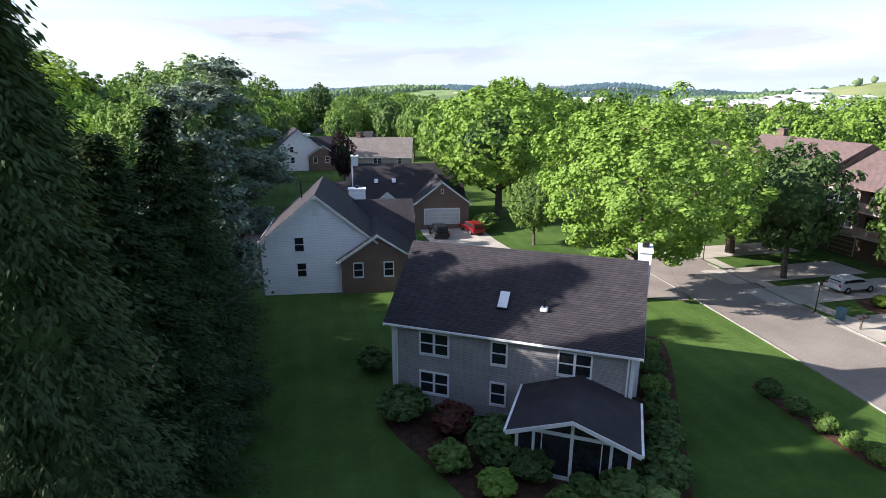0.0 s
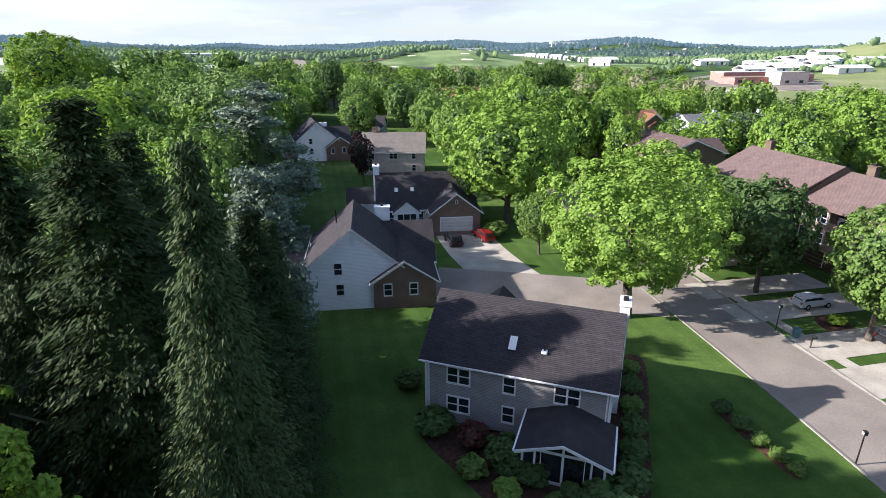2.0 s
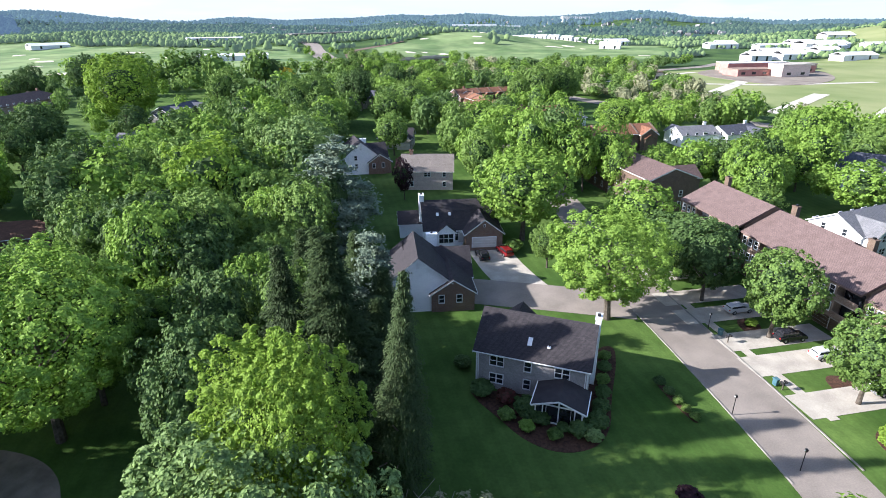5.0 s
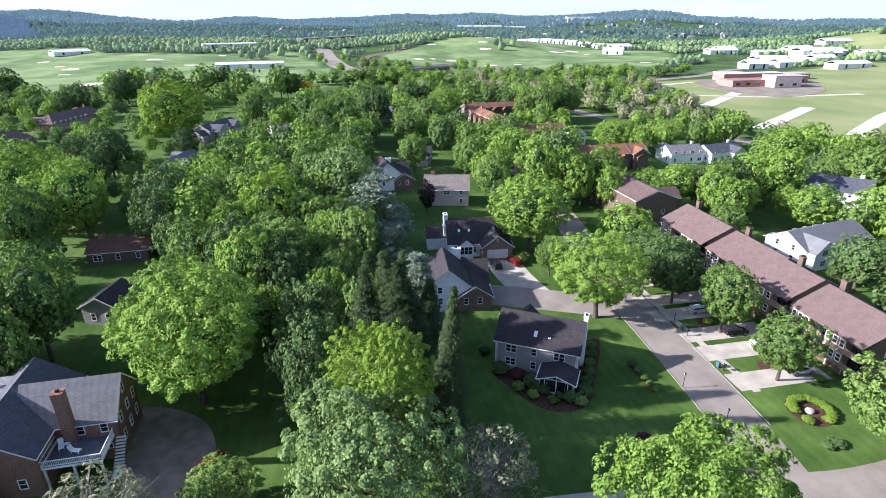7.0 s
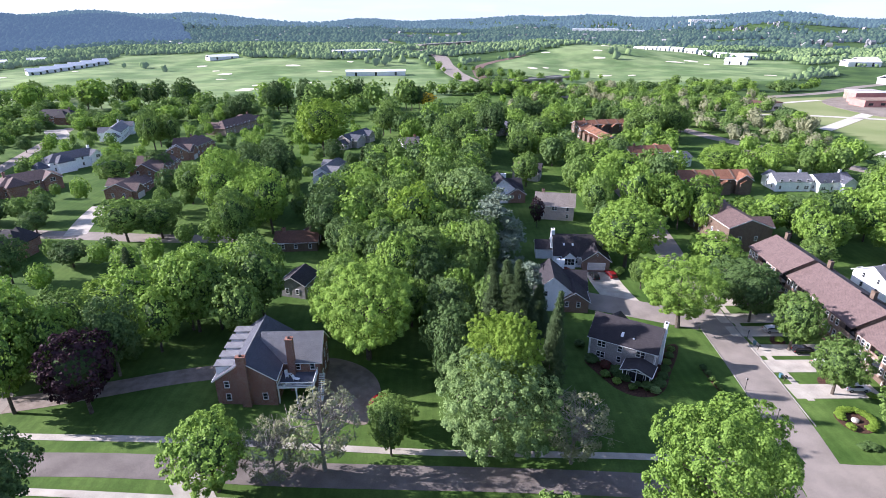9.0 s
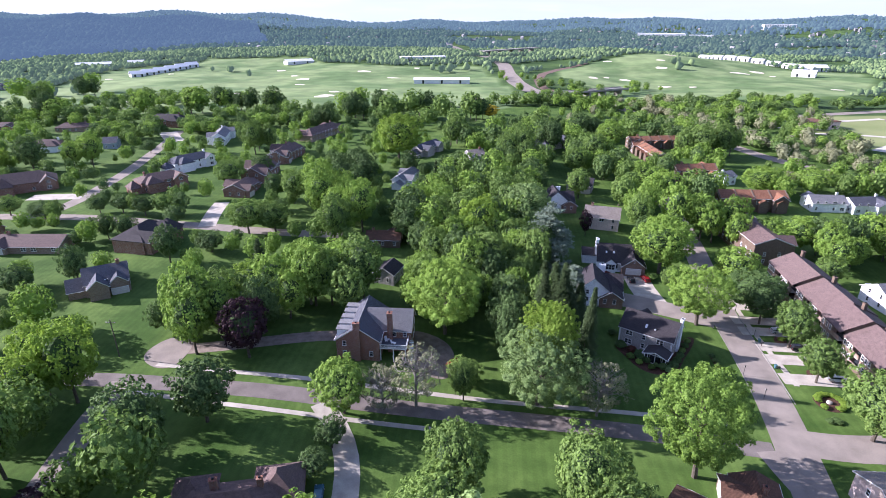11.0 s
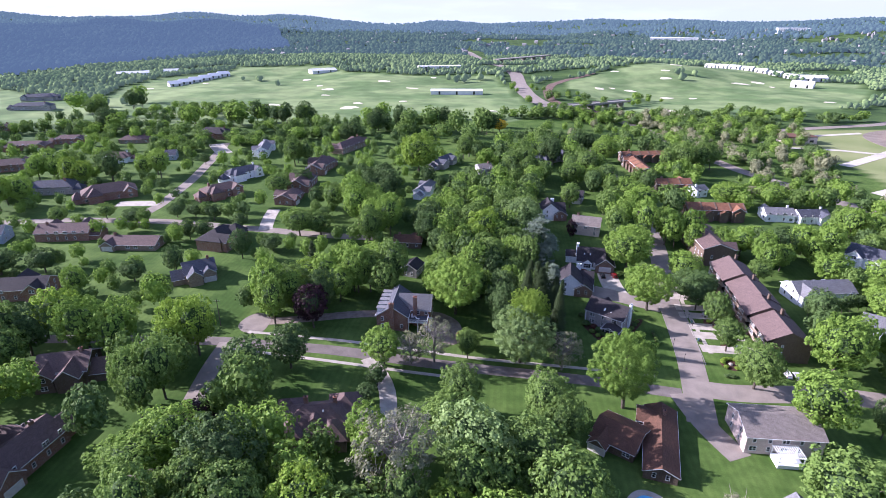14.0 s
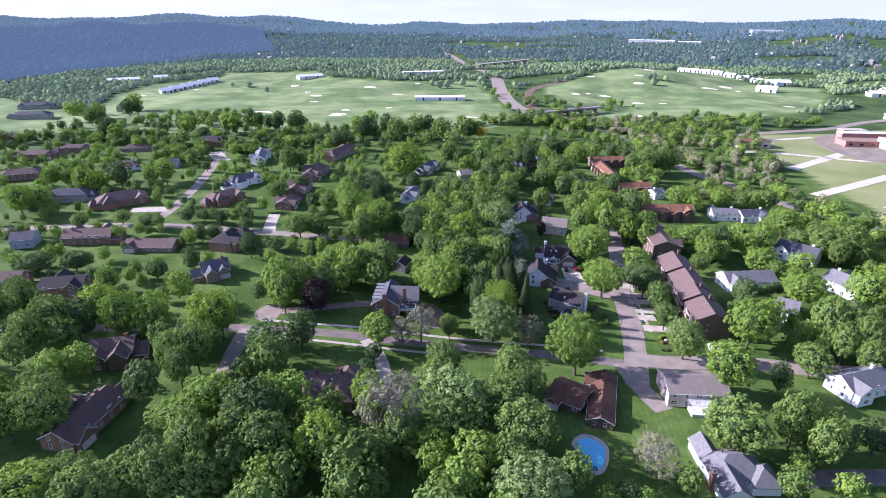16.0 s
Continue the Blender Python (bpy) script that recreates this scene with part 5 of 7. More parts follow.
CROWNS["bare"] = {k: [crown_mesh(s, LEAF["bare"], 110, 34, 0.16, True) for s in (77, 78)] for k in ("near", "mid")}
CROWNS["blossom"] = {k: [crown_mesh(79, LEAF["blossom"], 120, 34, 0.18, True)] for k in ("near", "mid")}
CROWNS["spruce"] = {"mid": [spruce_mesh(5, LEAF["spruce"], 26, 0.36, 13, 14), spruce_mesh(6, LEAF["spruce"], 26, 0.36, 13, 14)], "near": [spruce_mesh(s, LEAF["spruce"], 46, 0.115, 26, 60) for s in (15, 16)]}
CROWNS["pine"] = {k: [pine_mesh(8, LEAF["pine"])] for k in ("near", "mid")}
SAY = {
    "bright": "broad tree in bright fresh spring green leaf",
    "green": "broad leafy tree in mid green on a lawn",
    "deep": "dense rounded tree with deep green leaves",
    "lime": "leafy tree in yellow-green spring leaf",
    "silver": "large maple with pale silvery green leaves",
    "bare": "pale thin-leaved tree with bare grey branches showing",
    "blossom": "tall tree with pale beige blossom and grey branches",
    "purple": "dark purple-leaved ornamental tree",
    "yellow": "bright yellow flowering shrub tree",
    "spruce": "tall dark green spruce with drooping branches",
    "pine": "tall blue-grey pine with layered branches",
}
count = [0]


def tree(kind, x, y, h, r):
    count[0] += 1
    i = count[0]
    t = new("conifer_tree" if kind in ("spruce", "pine") else "tree")
    tagged(t, SAY[kind], "tree", "trees of the neighbourhood")
    nom_h, nom_r = {"spruce": (20, 4.5), "pine": (20, 6.0)}.get(kind, (14, 5.5))
    t.matrix_world = pose(x, y, gz(x, y) - 0.05, 3.5 * math.sin(i * 1.3), 3.5 * math.cos(i * 1.7), i * 137.5) @ Matrix.Diagonal((r / nom_r * (1 + 0.13 * math.sin(i * 2.1)), r / nom_r * (1 - 0.13 * math.sin(i * 2.1)), h / nom_h, 1))
    away = math.hypot(x + 10, y - 10)
    pick = CROWNS[kind]["close" if (x, y) in ((18.3, 48.5), (-49.5, 18.3), (13.5, -14.4), (-17.2, 4.4), (-21.8, 6.6), (-19.8, -2.6)) and "close" in CROWNS[kind] else "near" if away < 62 or r > 9 else "mid"]
    trunk = new("trunk", BARE_TRUNK if kind in ("bare", "blossom") else TRUNKS[i % 3])
    crown = new("crown", pick[i % len(pick)])
    trunk.parent = crown.parent = t
    if kind == "lime" and pick is CROWNS["lime"].get("close"):
        crown.matrix_local = Matrix.Diagonal((1, 1, 1 / 1.95, 1))
    return t


SINGLE = ((-49.5, 18.3), (-19.8, -2.6), (-42.0, 97.0), (-133.0, 182.0), (-31.0, 77.0), (13.5, -14.4), (8.3, 82.1), (74.4, 24.6))


def plant(kind, rows):
    """Plants each row; a very broad crown is a clump of three narrower trees."""
    for x, y, h, r in rows:
        if r < 9.6 or (x, y) in SINGLE:
            tree(kind, x, y, h, r)
            continue
        turn = x * 1.7 + y * 0.9
        for k, (size, high) in enumerate(((0.62, 1.06), (0.56, 0.92), (0.5, 0.82))):
            a = turn + k * 2.1
            tree(kind, x + 0.5 * r * math.cos(a), y + 0.5 * r * math.sin(a), h * high, r * size)


plant('green', [
    (-76.4, -104.7, 22.9, 11.0), (-65.5, -92.3, 22.9, 11.9), (-29.2, -43.9, 17.0, 7.6), (-6.1, -32.0, 20.0, 7.6), (4.3, -62.0, 24.0, 8.6), (-29.5, -72.5, 19.0, 6.4), (-5.7, -52.0, 21.0, 8.6), (-43.2, -79.5, 11.4, 4.8), (-72.9, -106.2, 15.6, 9.0),
    (-99.7, -118.7, 15.8, 11.9), (-90.3, -110.0, 14.8, 8.4), (-135.2, -100.7, 22.9, 11.9), (-170.0, -67.5, 22.9, 11.9), (-202.8, -56.5, 22.0, 10.8), (-112.8, -65.0, 22.9, 10.1),
    (-80.2, 20.1, 22.3, 11.0), (-50.0, 113.2, 22.9, 11.9), (-69.1, 82.5, 20.5, 11.7), (-36.2, -7.3, 12.2, 3.4), (41.2, 43.6, 15.8, 5.7), (44.3, 28.2, 14.4, 4.7),
    (62.0, 90.3, 11.7, 5.3), (60.8, -38.5, 21.1, 9.0), (82.1, -33.3, 22.9, 9.8), (108.1, 37.0, 22.6, 11.9),
])
plant('green', [
    (50.4, 8.8, 18.5, 7.4), (0.6, 121.4, 18.9, 5.7), (-8.4, 155.3, 16.5, 5.6), (-18.2, 198.8, 16.5, 7.0), (129.7, 125.4, 22.3, 11.9), (92.0, 10.7, 14.7, 6.9), (110.1, 23.4, 20.0, 9.7),
    (-27.4, 235.1, 21.0, 8.5), (29.3, 272.3, 22.9, 11.9), (49.6, 281.5, 22.9, 11.9), (-27.8, 160.7, 16.6, 7.1), (-150.2, 99.5, 17.9, 6.8), (-226.1, 180.8, 22.9, 10.6),
    (-116.1, 242.4, 20.1, 11.2), (-66.7, 204.3, 22.9, 11.9), (-35.1, 203.9, 18.2, 7.9), (-420.4, 278.0, 22.9, 11.9), (-373.0, 288.9, 22.9, 11.9), (-547.0, 281.9, 22.9, 11.9),
    (-196.1, 113.1, 15.8, 7.5), (-274.4, 31.6, 10.1, 5.2), (-257.2, 45.0, 10.0, 5.1), (-114.5, -1.6, 18.7, 11.5),
])
plant('green', [
    (-143.3, 65.9, 15.1, 11.8), (-107.7, 60.3, 22.9, 6.0), (120.0, 135.3, 16.9, 11.9), (11.6, 68.0, 10.3, 3.1), (-24.5, 25.8, 22.0, 4.8), (-38.1, -0.5, 7.6, 4.2),
])
plant('bright', [
    (-88.8, -78.0, 17.8, 7.3), (-7.5, -71.0, 16.8, 7.2), (-146.4, -47.3, 22.5, 11.7), (-107.7, -9.7, 22.9, 11.2), (-95.3, 13.5, 20.8, 11.1), (-132.8, 100.2, 22.9, 11.9),
    (-108.7, 73.5, 22.9, 11.9), (-59.6, -21.8, 14.9, 7.0), (8.3, 82.1, 22.9, 9.8), (31.4, 79.8, 15.9, 7.5), (62.4, -8.3, 22.9, 7.7),
    (74.4, 24.6, 22.9, 9.8), (101.1, 66.9, 18.3, 9.2), (90.6, 100.0, 14.5, 8.5), (126.1, 70.4, 22.9, 8.6), (107.3, 99.2, 15.8, 6.8), (20.8, 124.9, 22.9, 11.9),
    (3.1, 183.8, 17.1, 9.0), (52.5, 117.4, 15.2, 10.1), (88.9, 125.5, 18.2, 11.8), (116.1, 161.8, 18.8, 11.9),
])
plant('bright', [
    (57.4, 192.7, 17.5, 9.2), (82.7, 206.2, 15.0, 8.8), (-19.3, 277.2, 20.9, 9.3), (10.9, 164.6, 18.4, 8.9), (-325.2, 40.2, 22.9, 11.9), (-360.4, 89.7, 20.7, 11.9),
    (-299.0, 117.9, 21.4, 11.5), (-190.3, -24.3, 14.8, 5.0), (-93.8, -83.7, 12.7, 9.2), (-122.9, 90.1, 22.9, 11.9), (-90.9, 23.5, 20.0, 11.9), (-93.2, 42.9, 12.7, 7.6),
    (10.0, 96.8, 18.8, 9.1), (33.6, 119.3, 19.9, 9.7), (67.6, 105.2, 18.0, 9.6), (-49.5, 18.3, 24.0, 11.8), (18.3, 48.5, 20.5, 9.0),
    (13.5, -14.4, 27.5, 9.6),
])
plant('lime', [
    (-19.1, -71.5, 15.7, 6.0), (-109.2, -123.4, 17.1, 9.0),     (-48.1, -86.5, 22.9, 7.1), (-121.6, -42.0, 22.9, 9.9), (-167.7, -47.5, 21.1, 7.5), (-328.5, 87.2, 19.8, 11.5), (-110.3, 14.9, 13.6, 7.1), (-17.2, 4.4, 27.5, 4.9),
    (-21.8, 6.6, 26.0, 4.9), (-57.0, 78.0, 23.5, 8.8), (-133.0, 182.0, 33.0, 14.0),
])
plant('bare', [
    (-45.7, -13.4, 16.3, 6.7), (40.5, -55.6, 14.9, 7.0), (-6.2, -2.0, 15.1, 6.0), (-52.1, -17.3, 12.1, 5.5),
])
plant('deep', [
    (-90.4, -49.1, 19.6, 7.2), (-85.4, -35.1, 17.7, 6.8), (-80.3, 77.4, 20.5, 11.7), (35.9, 55.2, 15.6, 6.2), (79.7, -3.5, 14.1, 3.9), (68.7, 114.9, 17.8, 10.3),
    (-229.9, 259.9, 20.7, 10.1), (-225.9, 310.5, 22.9, 11.9), (-210.9, 331.3, 22.9, 11.9), (-172.2, 333.9, 22.9, 11.9), (-130.3, 340.0, 22.9, 11.9), (-57.4, 254.2, 21.8, 10.7),
    (-39.0, 301.3, 21.2, 11.9), (-459.0, 220.3, 22.9, 11.9), (-357.6, 310.2, 22.9, 9.8), (-333.8, 310.8, 21.9, 11.9), (-311.6, 318.8, 22.9, 11.9), (-552.2, 336.4, 22.9, 11.9),
    (-317.1, 100.5, 22.7, 8.0), (-155.0, 28.3, 15.8, 4.9), (-170.2, 5.4, 15.0, 4.8), (-181.5, -6.4, 10.6, 5.7),
])
plant('deep', [
    (-223.5, 60.3, 9.7, 4.6), (-214.2, 63.8, 9.6, 4.9), (-202.0, 64.0, 10.1, 4.8), (-193.8, 38.0, 11.7, 3.8), (-186.6, 40.7, 11.6, 3.8), (-182.4, 61.4, 8.4, 4.6),
    (-162.4, 102.9, 13.8, 4.9), (-251.5, -2.1, 10.9, 3.4), (-224.4, -13.1, 12.1, 6.2), (-239.4, -21.5, 11.9, 7.9), (-147.5, 40.9, 8.9, 5.9), (-236.4, 45.3, 9.8, 7.1),
    (-354.5, 185.9, 9.5, 6.3), (-290.9, 156.6, 9.7, 3.7), (-192.7, 134.6, 12.7, 5.8), (35.0, 64.8, 13.3, 9.5), (-95.3, -1.0, 19.4, 5.3), (-56.9, -39.5, 6.0, 3.4),
    (-56.9, -32.1, 8.4, 3.5), (-148.2, 153.4, 16.7, 11.9), (-73.5, 93.6, 15.4, 8.9),
])
plant('deep', [
    (-118.5, 162.5, 15.6, 5.2), (-132.9, 126.6, 19.3, 11.9), (-87.9, 83.3, 16.6, 7.1), (77.9, 61.5, 14.3, 5.8), (-31.0, 16.0, 21.0, 5.8), (-28.0, 9.5, 20.0, 5.2),
    (-34.0, 27.0, 20.0, 5.8), (75.5, 64.9, 7.5, 1.9), (78.7, 66.8, 8.0, 1.9), (81.9, 68.7, 8.5, 1.9), (85.1, 70.6, 7.5, 1.9), (88.3, 72.5, 8.0, 1.9),
    (91.5, 74.4, 8.5, 1.9), (94.7, 76.3, 7.5, 1.9), (97.9, 78.2, 8.0, 1.9), (101.1, 80.1, 8.5, 1.9),
])
plant('deep', [
    (-70.1, -82.3, 25.0, 9.4), (-43.0, -71.0, 6.6, 2.5), (-168.2, -58.6, 20.0, 8.0), (83.7, -31.0, 9.5, 5.0), (100.3, -26.0, 13.6, 5.7),
])
plant('blossom', [
    (-34.9, -66.8, 27.0, 9.4),
])
plant('purple', [
    (-92.0, -11.8, 18.6, 6.8), (-94.2, -65.4, 7.6, 4.9), (-19.6, 110.3, 12.5, 3.0),
])
plant('yellow', [
    (-121.2, 349.8, 12.6, 7.7),
])
plant('silver', [
    (-19.8, -2.6, 21.0, 10.6), (-20.0, -55.5, 24.0, 9.0), (9.0, -82.0, 22.0, 9.4), (-42.0, 97.0, 26.0, 10.2),
])
plant('spruce', [
    (-16.8, 17.9, 25.8, 6.4), (-19.8, 28.8, 23.0, 6.6), (-14.4, 23.0, 17.0, 5.4), (-11.3, 13.9, 25.0, 4.2), (-22.5, 19.0, 24.0, 5.6), (-15.5, 31.5, 16.0, 4.8),
    (-19.5, 43.0, 17.0, 5.0), (-25.0, 34.0, 20.0, 5.0), (-15.4, 28.5, 18.0, 5.2), (-19.0, 22.8, 22.0, 5.8), (-92.9, 132.9, 17.0, 4.2), (-84.1, 138.9, 17.0, 4.2),
    (-75.6, 146.9, 17.0, 4.2), (-120.9, 33.2, 12.0, 4.2),
])
plant('pine', [
    (-31.0, 77.0, 23.0, 10.0), (-17.9, 36.6, 19.0, 5.8), (-24.0, 62.0, 14.0, 5.0),
])



# ---- trees between the houses ----
TAKEN = [(o.matrix_world.translation.x, o.matrix_world.translation.y, 9.0 if o.name.startswith("house") else 5.0) for o in scene.collection.objects if o.name.startswith(("house", "tree", "conifer"))]
for o in list(scene.collection.objects):
    if o.name.startswith("house"):
        x, y = o.matrix_world.translation.xy
        if math.hypot(x, y) > 110:
            for step in (13, 24):
                away = math.hypot(x - 10, y + 130)
                TAKEN.append((x + (10 - x) / away * step, y - (y + 130) / away * step, 8.5))
TAKEN += [(-28, 160, 9), (-25, 147, 9), (-40, 190, 9), (-48, 228, 9), (-20, 70, 9), (-22, 85, 10), (-22, 100, 10), (-15, 112, 9), (-22, 126, 11), (-32, 122, 9), (-8, 108, 8), (-10, 42, 9), (-8, 22, 9), (5, 12, 9), (20, 20, 9), (-6, 4, 9), (18, 75, 9), (15, 95, 8), (13, 62, 9), (-75, -32, 9), (-90, -36, 9), (-62, -32, 9), (-35, -22, 9), (-20, -20, 8.5), (-52, -6, 8.5), (-85, -12, 8.5), (48, 22, 9), (22, -50, 9), (68, -20, 9), (62, -32, 8.5), (78, -8, 9), (38, -20, 9), (46, -34, 8.5), (-50, 6, 9)]
LINES = [STREET, [(33, 3), (58, 9), (95, 16.5), (160, 34)], [(-230, -75), (-120, -31), (-55, -16.8), (30, -1.5)], [(-114, -30), (-101.5, -60), (-92, -95)], [(-330, 8), (-225, 54), (-135, 66)], [(-248, 50), (-270, 120), (-327, 221)], [(172, 188), (100, 260), (48, 337), (-27, 474), (-105, 522), (-154, 612), (-212, 798)], [(105, 452), (187, 510), (273, 590)], [(0, 78), (3, 64), (24, 53)], [(-118, -18), (-82, 3)], [(-66, -21), (-46, -50)]]


def off_road(x, y, room):
    for line in LINES:
        for (x0, y0), (x1, y1) in zip(line, line[1:]):
            s = max(0, min(1, ((x - x0) * (x1 - x0) + (y - y0) * (y1 - y0)) / ((x1 - x0) ** 2 + (y1 - y0) ** 2)))
            if math.hypot(x - x0 - s * (x1 - x0), y - y0 - s * (y1 - y0)) < room:
                return False
    return True


FAR_KINDS = {k: [crown_data(91 + i + 7 * j, 40, 6, 0.66, core_level=1) for j in range(3)] for i, k in enumerate(("deep", "green", "bright", "bare"))}
NEARER_KINDS = {k: [crown_data(191 + i + 7 * j, 80, 9, 0.44, core_level=1) for j in range(3)] for i, k in enumerate(FAR_KINDS)}
FAR_ROWS = {k: [] for k in FAR_KINDS}
OPEN_FIELD = [(128, 252), (160, 215), (205, 175), (330, 190), (480, 330), (520, 640), (240, 600), (165, 430)]


def grove(seed, n, x0, x1, y0, y1, kinds, low, high, closeness=0.75):
    """Trees strewn over a stretch, clear of roads, houses and one another; those far out are kept for one joined mesh."""
    rnd = random.Random(seed)
    for _ in range(n):
        x, y = rnd.uniform(x0, x1), rnd.uniform(y0, y1)
        h = rnd.uniform(low, high)
        h *= 1.15
        r = h * rnd.uniform(0.27, 0.38)
        kind = rnd.choice(kinds)
        if off_road(x, y, 4 + r * 0.6) and not bool(inside(x, y, OPEN_FIELD)) and all(math.hypot(x - a, y - b) > (c if c > 8 else c * closeness) + r * (0.75 if c > 8 else 0.5 * closeness) for a, b, c in TAKEN):
            if math.hypot(x + 10, y - 10) < 82:
                tree(kind, x, y, h, r)
            else:
                FAR_ROWS[kind].append((x, y, h, r))
            TAKEN.append((x, y, r))


def belt(seed, line, gap, kinds, low, high, spread):
    """Trees or hedge plants along a boundary."""
    rnd = random.Random(seed)
    for (x0, y0), (x1, y1) in zip(line, line[1:]):
        n = max(1, int(math.hypot(x1 - x0, y1 - y0) / gap))
        for i in range(n):
            s = (i + rnd.random()) / n
            x, y = x0 + (x1 - x0) * s + rnd.gauss(0, spread), y0 + (y1 - y0) * s + rnd.gauss(0, spread)
            h = rnd.uniform(low, high)
            if off_road(x, y, 4) and not bool(inside(x, y, OPEN_FIELD)):
                FAR_ROWS[rnd.choice(kinds)].append((x, y, h, h * rnd.uniform(0.38, 0.6)))


EDGE = [(-640, 150), (-529, 171), (-514, 210), (-441, 209), (-384, 217), (-327, 218), (-287, 248), (-246, 277), (-214, 329), (-175, 395), (-100, 440), (0, 455)]
belt(31, EDGE, 3.2, ("deep", "green"), 3.5, 6, 2.5)
belt(32, EDGE, 11, ("green", "bright", "green"), 9, 15, 4)
belt(33, [(-100, 440), (0, 455), (95, 400)], 4, ("deep", "bright", "green"), 8, 14, 9)
belt(34, [(-30, 505), (54, 330), (172, 205), (230, 120)], 4.5, ("bare", "bare", "green", "deep"), 5, 10, 7)
belt(35, [(-10, 480), (80, 325), (190, 215), (260, 130)], 4.5, ("bare", "bare", "green"), 5, 11, 9)
belt(36, [(40, 500), (200, 545), (300, 600)], 9, ("green", "deep", "bright"), 8, 13, 6)

# a thick belt behind the lawns, then the gardens all round
grove(1, 260, -95, -24, 22, 150, ("green", "bright", "green", "bright", "deep"), 11, 19, 0.6)
grove(2, 170, -100, -30, 150, 320, ("deep", "green", "bright"), 9, 16)
grove(3, 230, -30, 45, 95, 330, ("bright", "green", "bright", "deep"), 10, 17)
grove(4, 190, 62, 190, 20, 230, ("bright", "green", "deep"), 8, 15)
grove(5, 500, -340, -95, -40, 230, ("green", "bright", "green", "bright", "deep"), 5, 10, 0.7)
grove(6, 70, -200, -85, -120, -20, ("deep", "green", "bright"), 10, 17)
grove(7, 90, -85, 20, -110, -24, ("green", "bright", "green"), 12, 19, 0.6)
grove(8, 60, 25, 160, -90, -2, ("green", "bright", "deep"), 8, 14)
grove(9, 110, -430, -60, 225, 330, ("deep", "bright", "green"), 7, 13, 0.6)
grove(10, 170, -480, -330, 20, 215, ("bright", "green"), 6, 11)
grove(11, 130, -80, 140, 300, 480, ("green", "bright", "bare"), 8, 14, 0.6)
grove(12, 110, 70, 215, 205, 330, ("bare", "green", "bare"), 5, 10, 0.5)
grove(13, 60, -560, -430, 100, 300, ("deep", "green"), 7, 12, 0.6)
grove(14, 60, 120, 320, 40, 210, ("bright", "green", "deep"), 8, 14)


# trees along the edge of the golf course
FAR_ROWS["bright"] += [(-402.1, 263.2, 24.9, 9.9), (-365.0, 285.4, 26.9, 12.9), (-355.0, 307.8, 21.2, 7.9), (-334.3, 312.8, 20.1, 8.0), (-312.5, 318.1, 20.6, 8.3), (-588.1, 292.1, 26.2, 12.6), (-580.3, 313.8, 21.1, 7.8), (-580.9, 368.9, 24.3, 9.8), (-448.7, 219.1, 19.8, 9.5), (-245.3, 325.2, 21.9, 8.0), (-244.9, 357.4, 22.8, 8.5)]
FAR_ROWS["green"] += [(-196.3, 313.1, 24.5, 9.8), (-180.2, 324.6, 27.1, 10.8), (-150.3, 314.0, 27.0, 10.8), (-132.3, 332.2, 25.4, 10.2), (-192.8, 291.0, 17.1, 8.3), (-156.8, 293.0, 19.4, 9.4), (-132.2, 292.8, 18.3, 8.8), (-129.4, 369.6, 15.5, 6.8), (-273.5, 289.6, 17.9, 8.7)]
rnd = random.Random(5)
for _ in range(1200):
    a, r = rnd.uniform(-1.12, 0.75), math.sqrt(rnd.uniform(330**2, 680**2))
    x, y = r * math.sin(a), r * math.cos(a)
    open_turf = bool(in_golf(x, y))
    wave = math.sin(x / 83 + 1) + math.sin(y / 71 + x / 160) + 0.7 * math.sin(x / 31 - y / 37)
    if not bool(inside(x, y, OPEN_FIELD)) and wave > (1.75 if open_turf else -0.1) and off_road(x, y, 9):
        h = rnd.uniform(7, 13)
        FAR_ROWS[rnd.choice(("deep", "green", "bright"))].append((x, y, h, h * rnd.uniform(0.34, 0.48)))

for kind, rows in FAR_ROWS.items():
    verts, polys, start = [], [], 0
    for i, (x, y, h, r) in enumerate(rows):
        base, faces = (NEARER_KINDS if math.hypot(x + 10, y - 10) < 225 else FAR_KINDS)[kind][i % 3]
        a = i * 2.4
        turned = base @ np.array([[math.cos(a), math.sin(a), 0], [-math.sin(a), math.cos(a), 0], [0, 0, 1]])
        verts.append(turned * (r / 5.5, r / 5.5, h / 14) + (x, y, gz(x, y)))
        polys += [tuple(q + start for q in f) for f in faces]
        start += len(base)
    if rows:
        me = mesh_of("garden_trees", np.concatenate(verts), polys, LEAF[kind])
        tagged(new("garden_trees", me), f"{'thin-leaved' if kind == 'bare' else kind} leafy garden trees between the houses", "trees", kind="stuff")


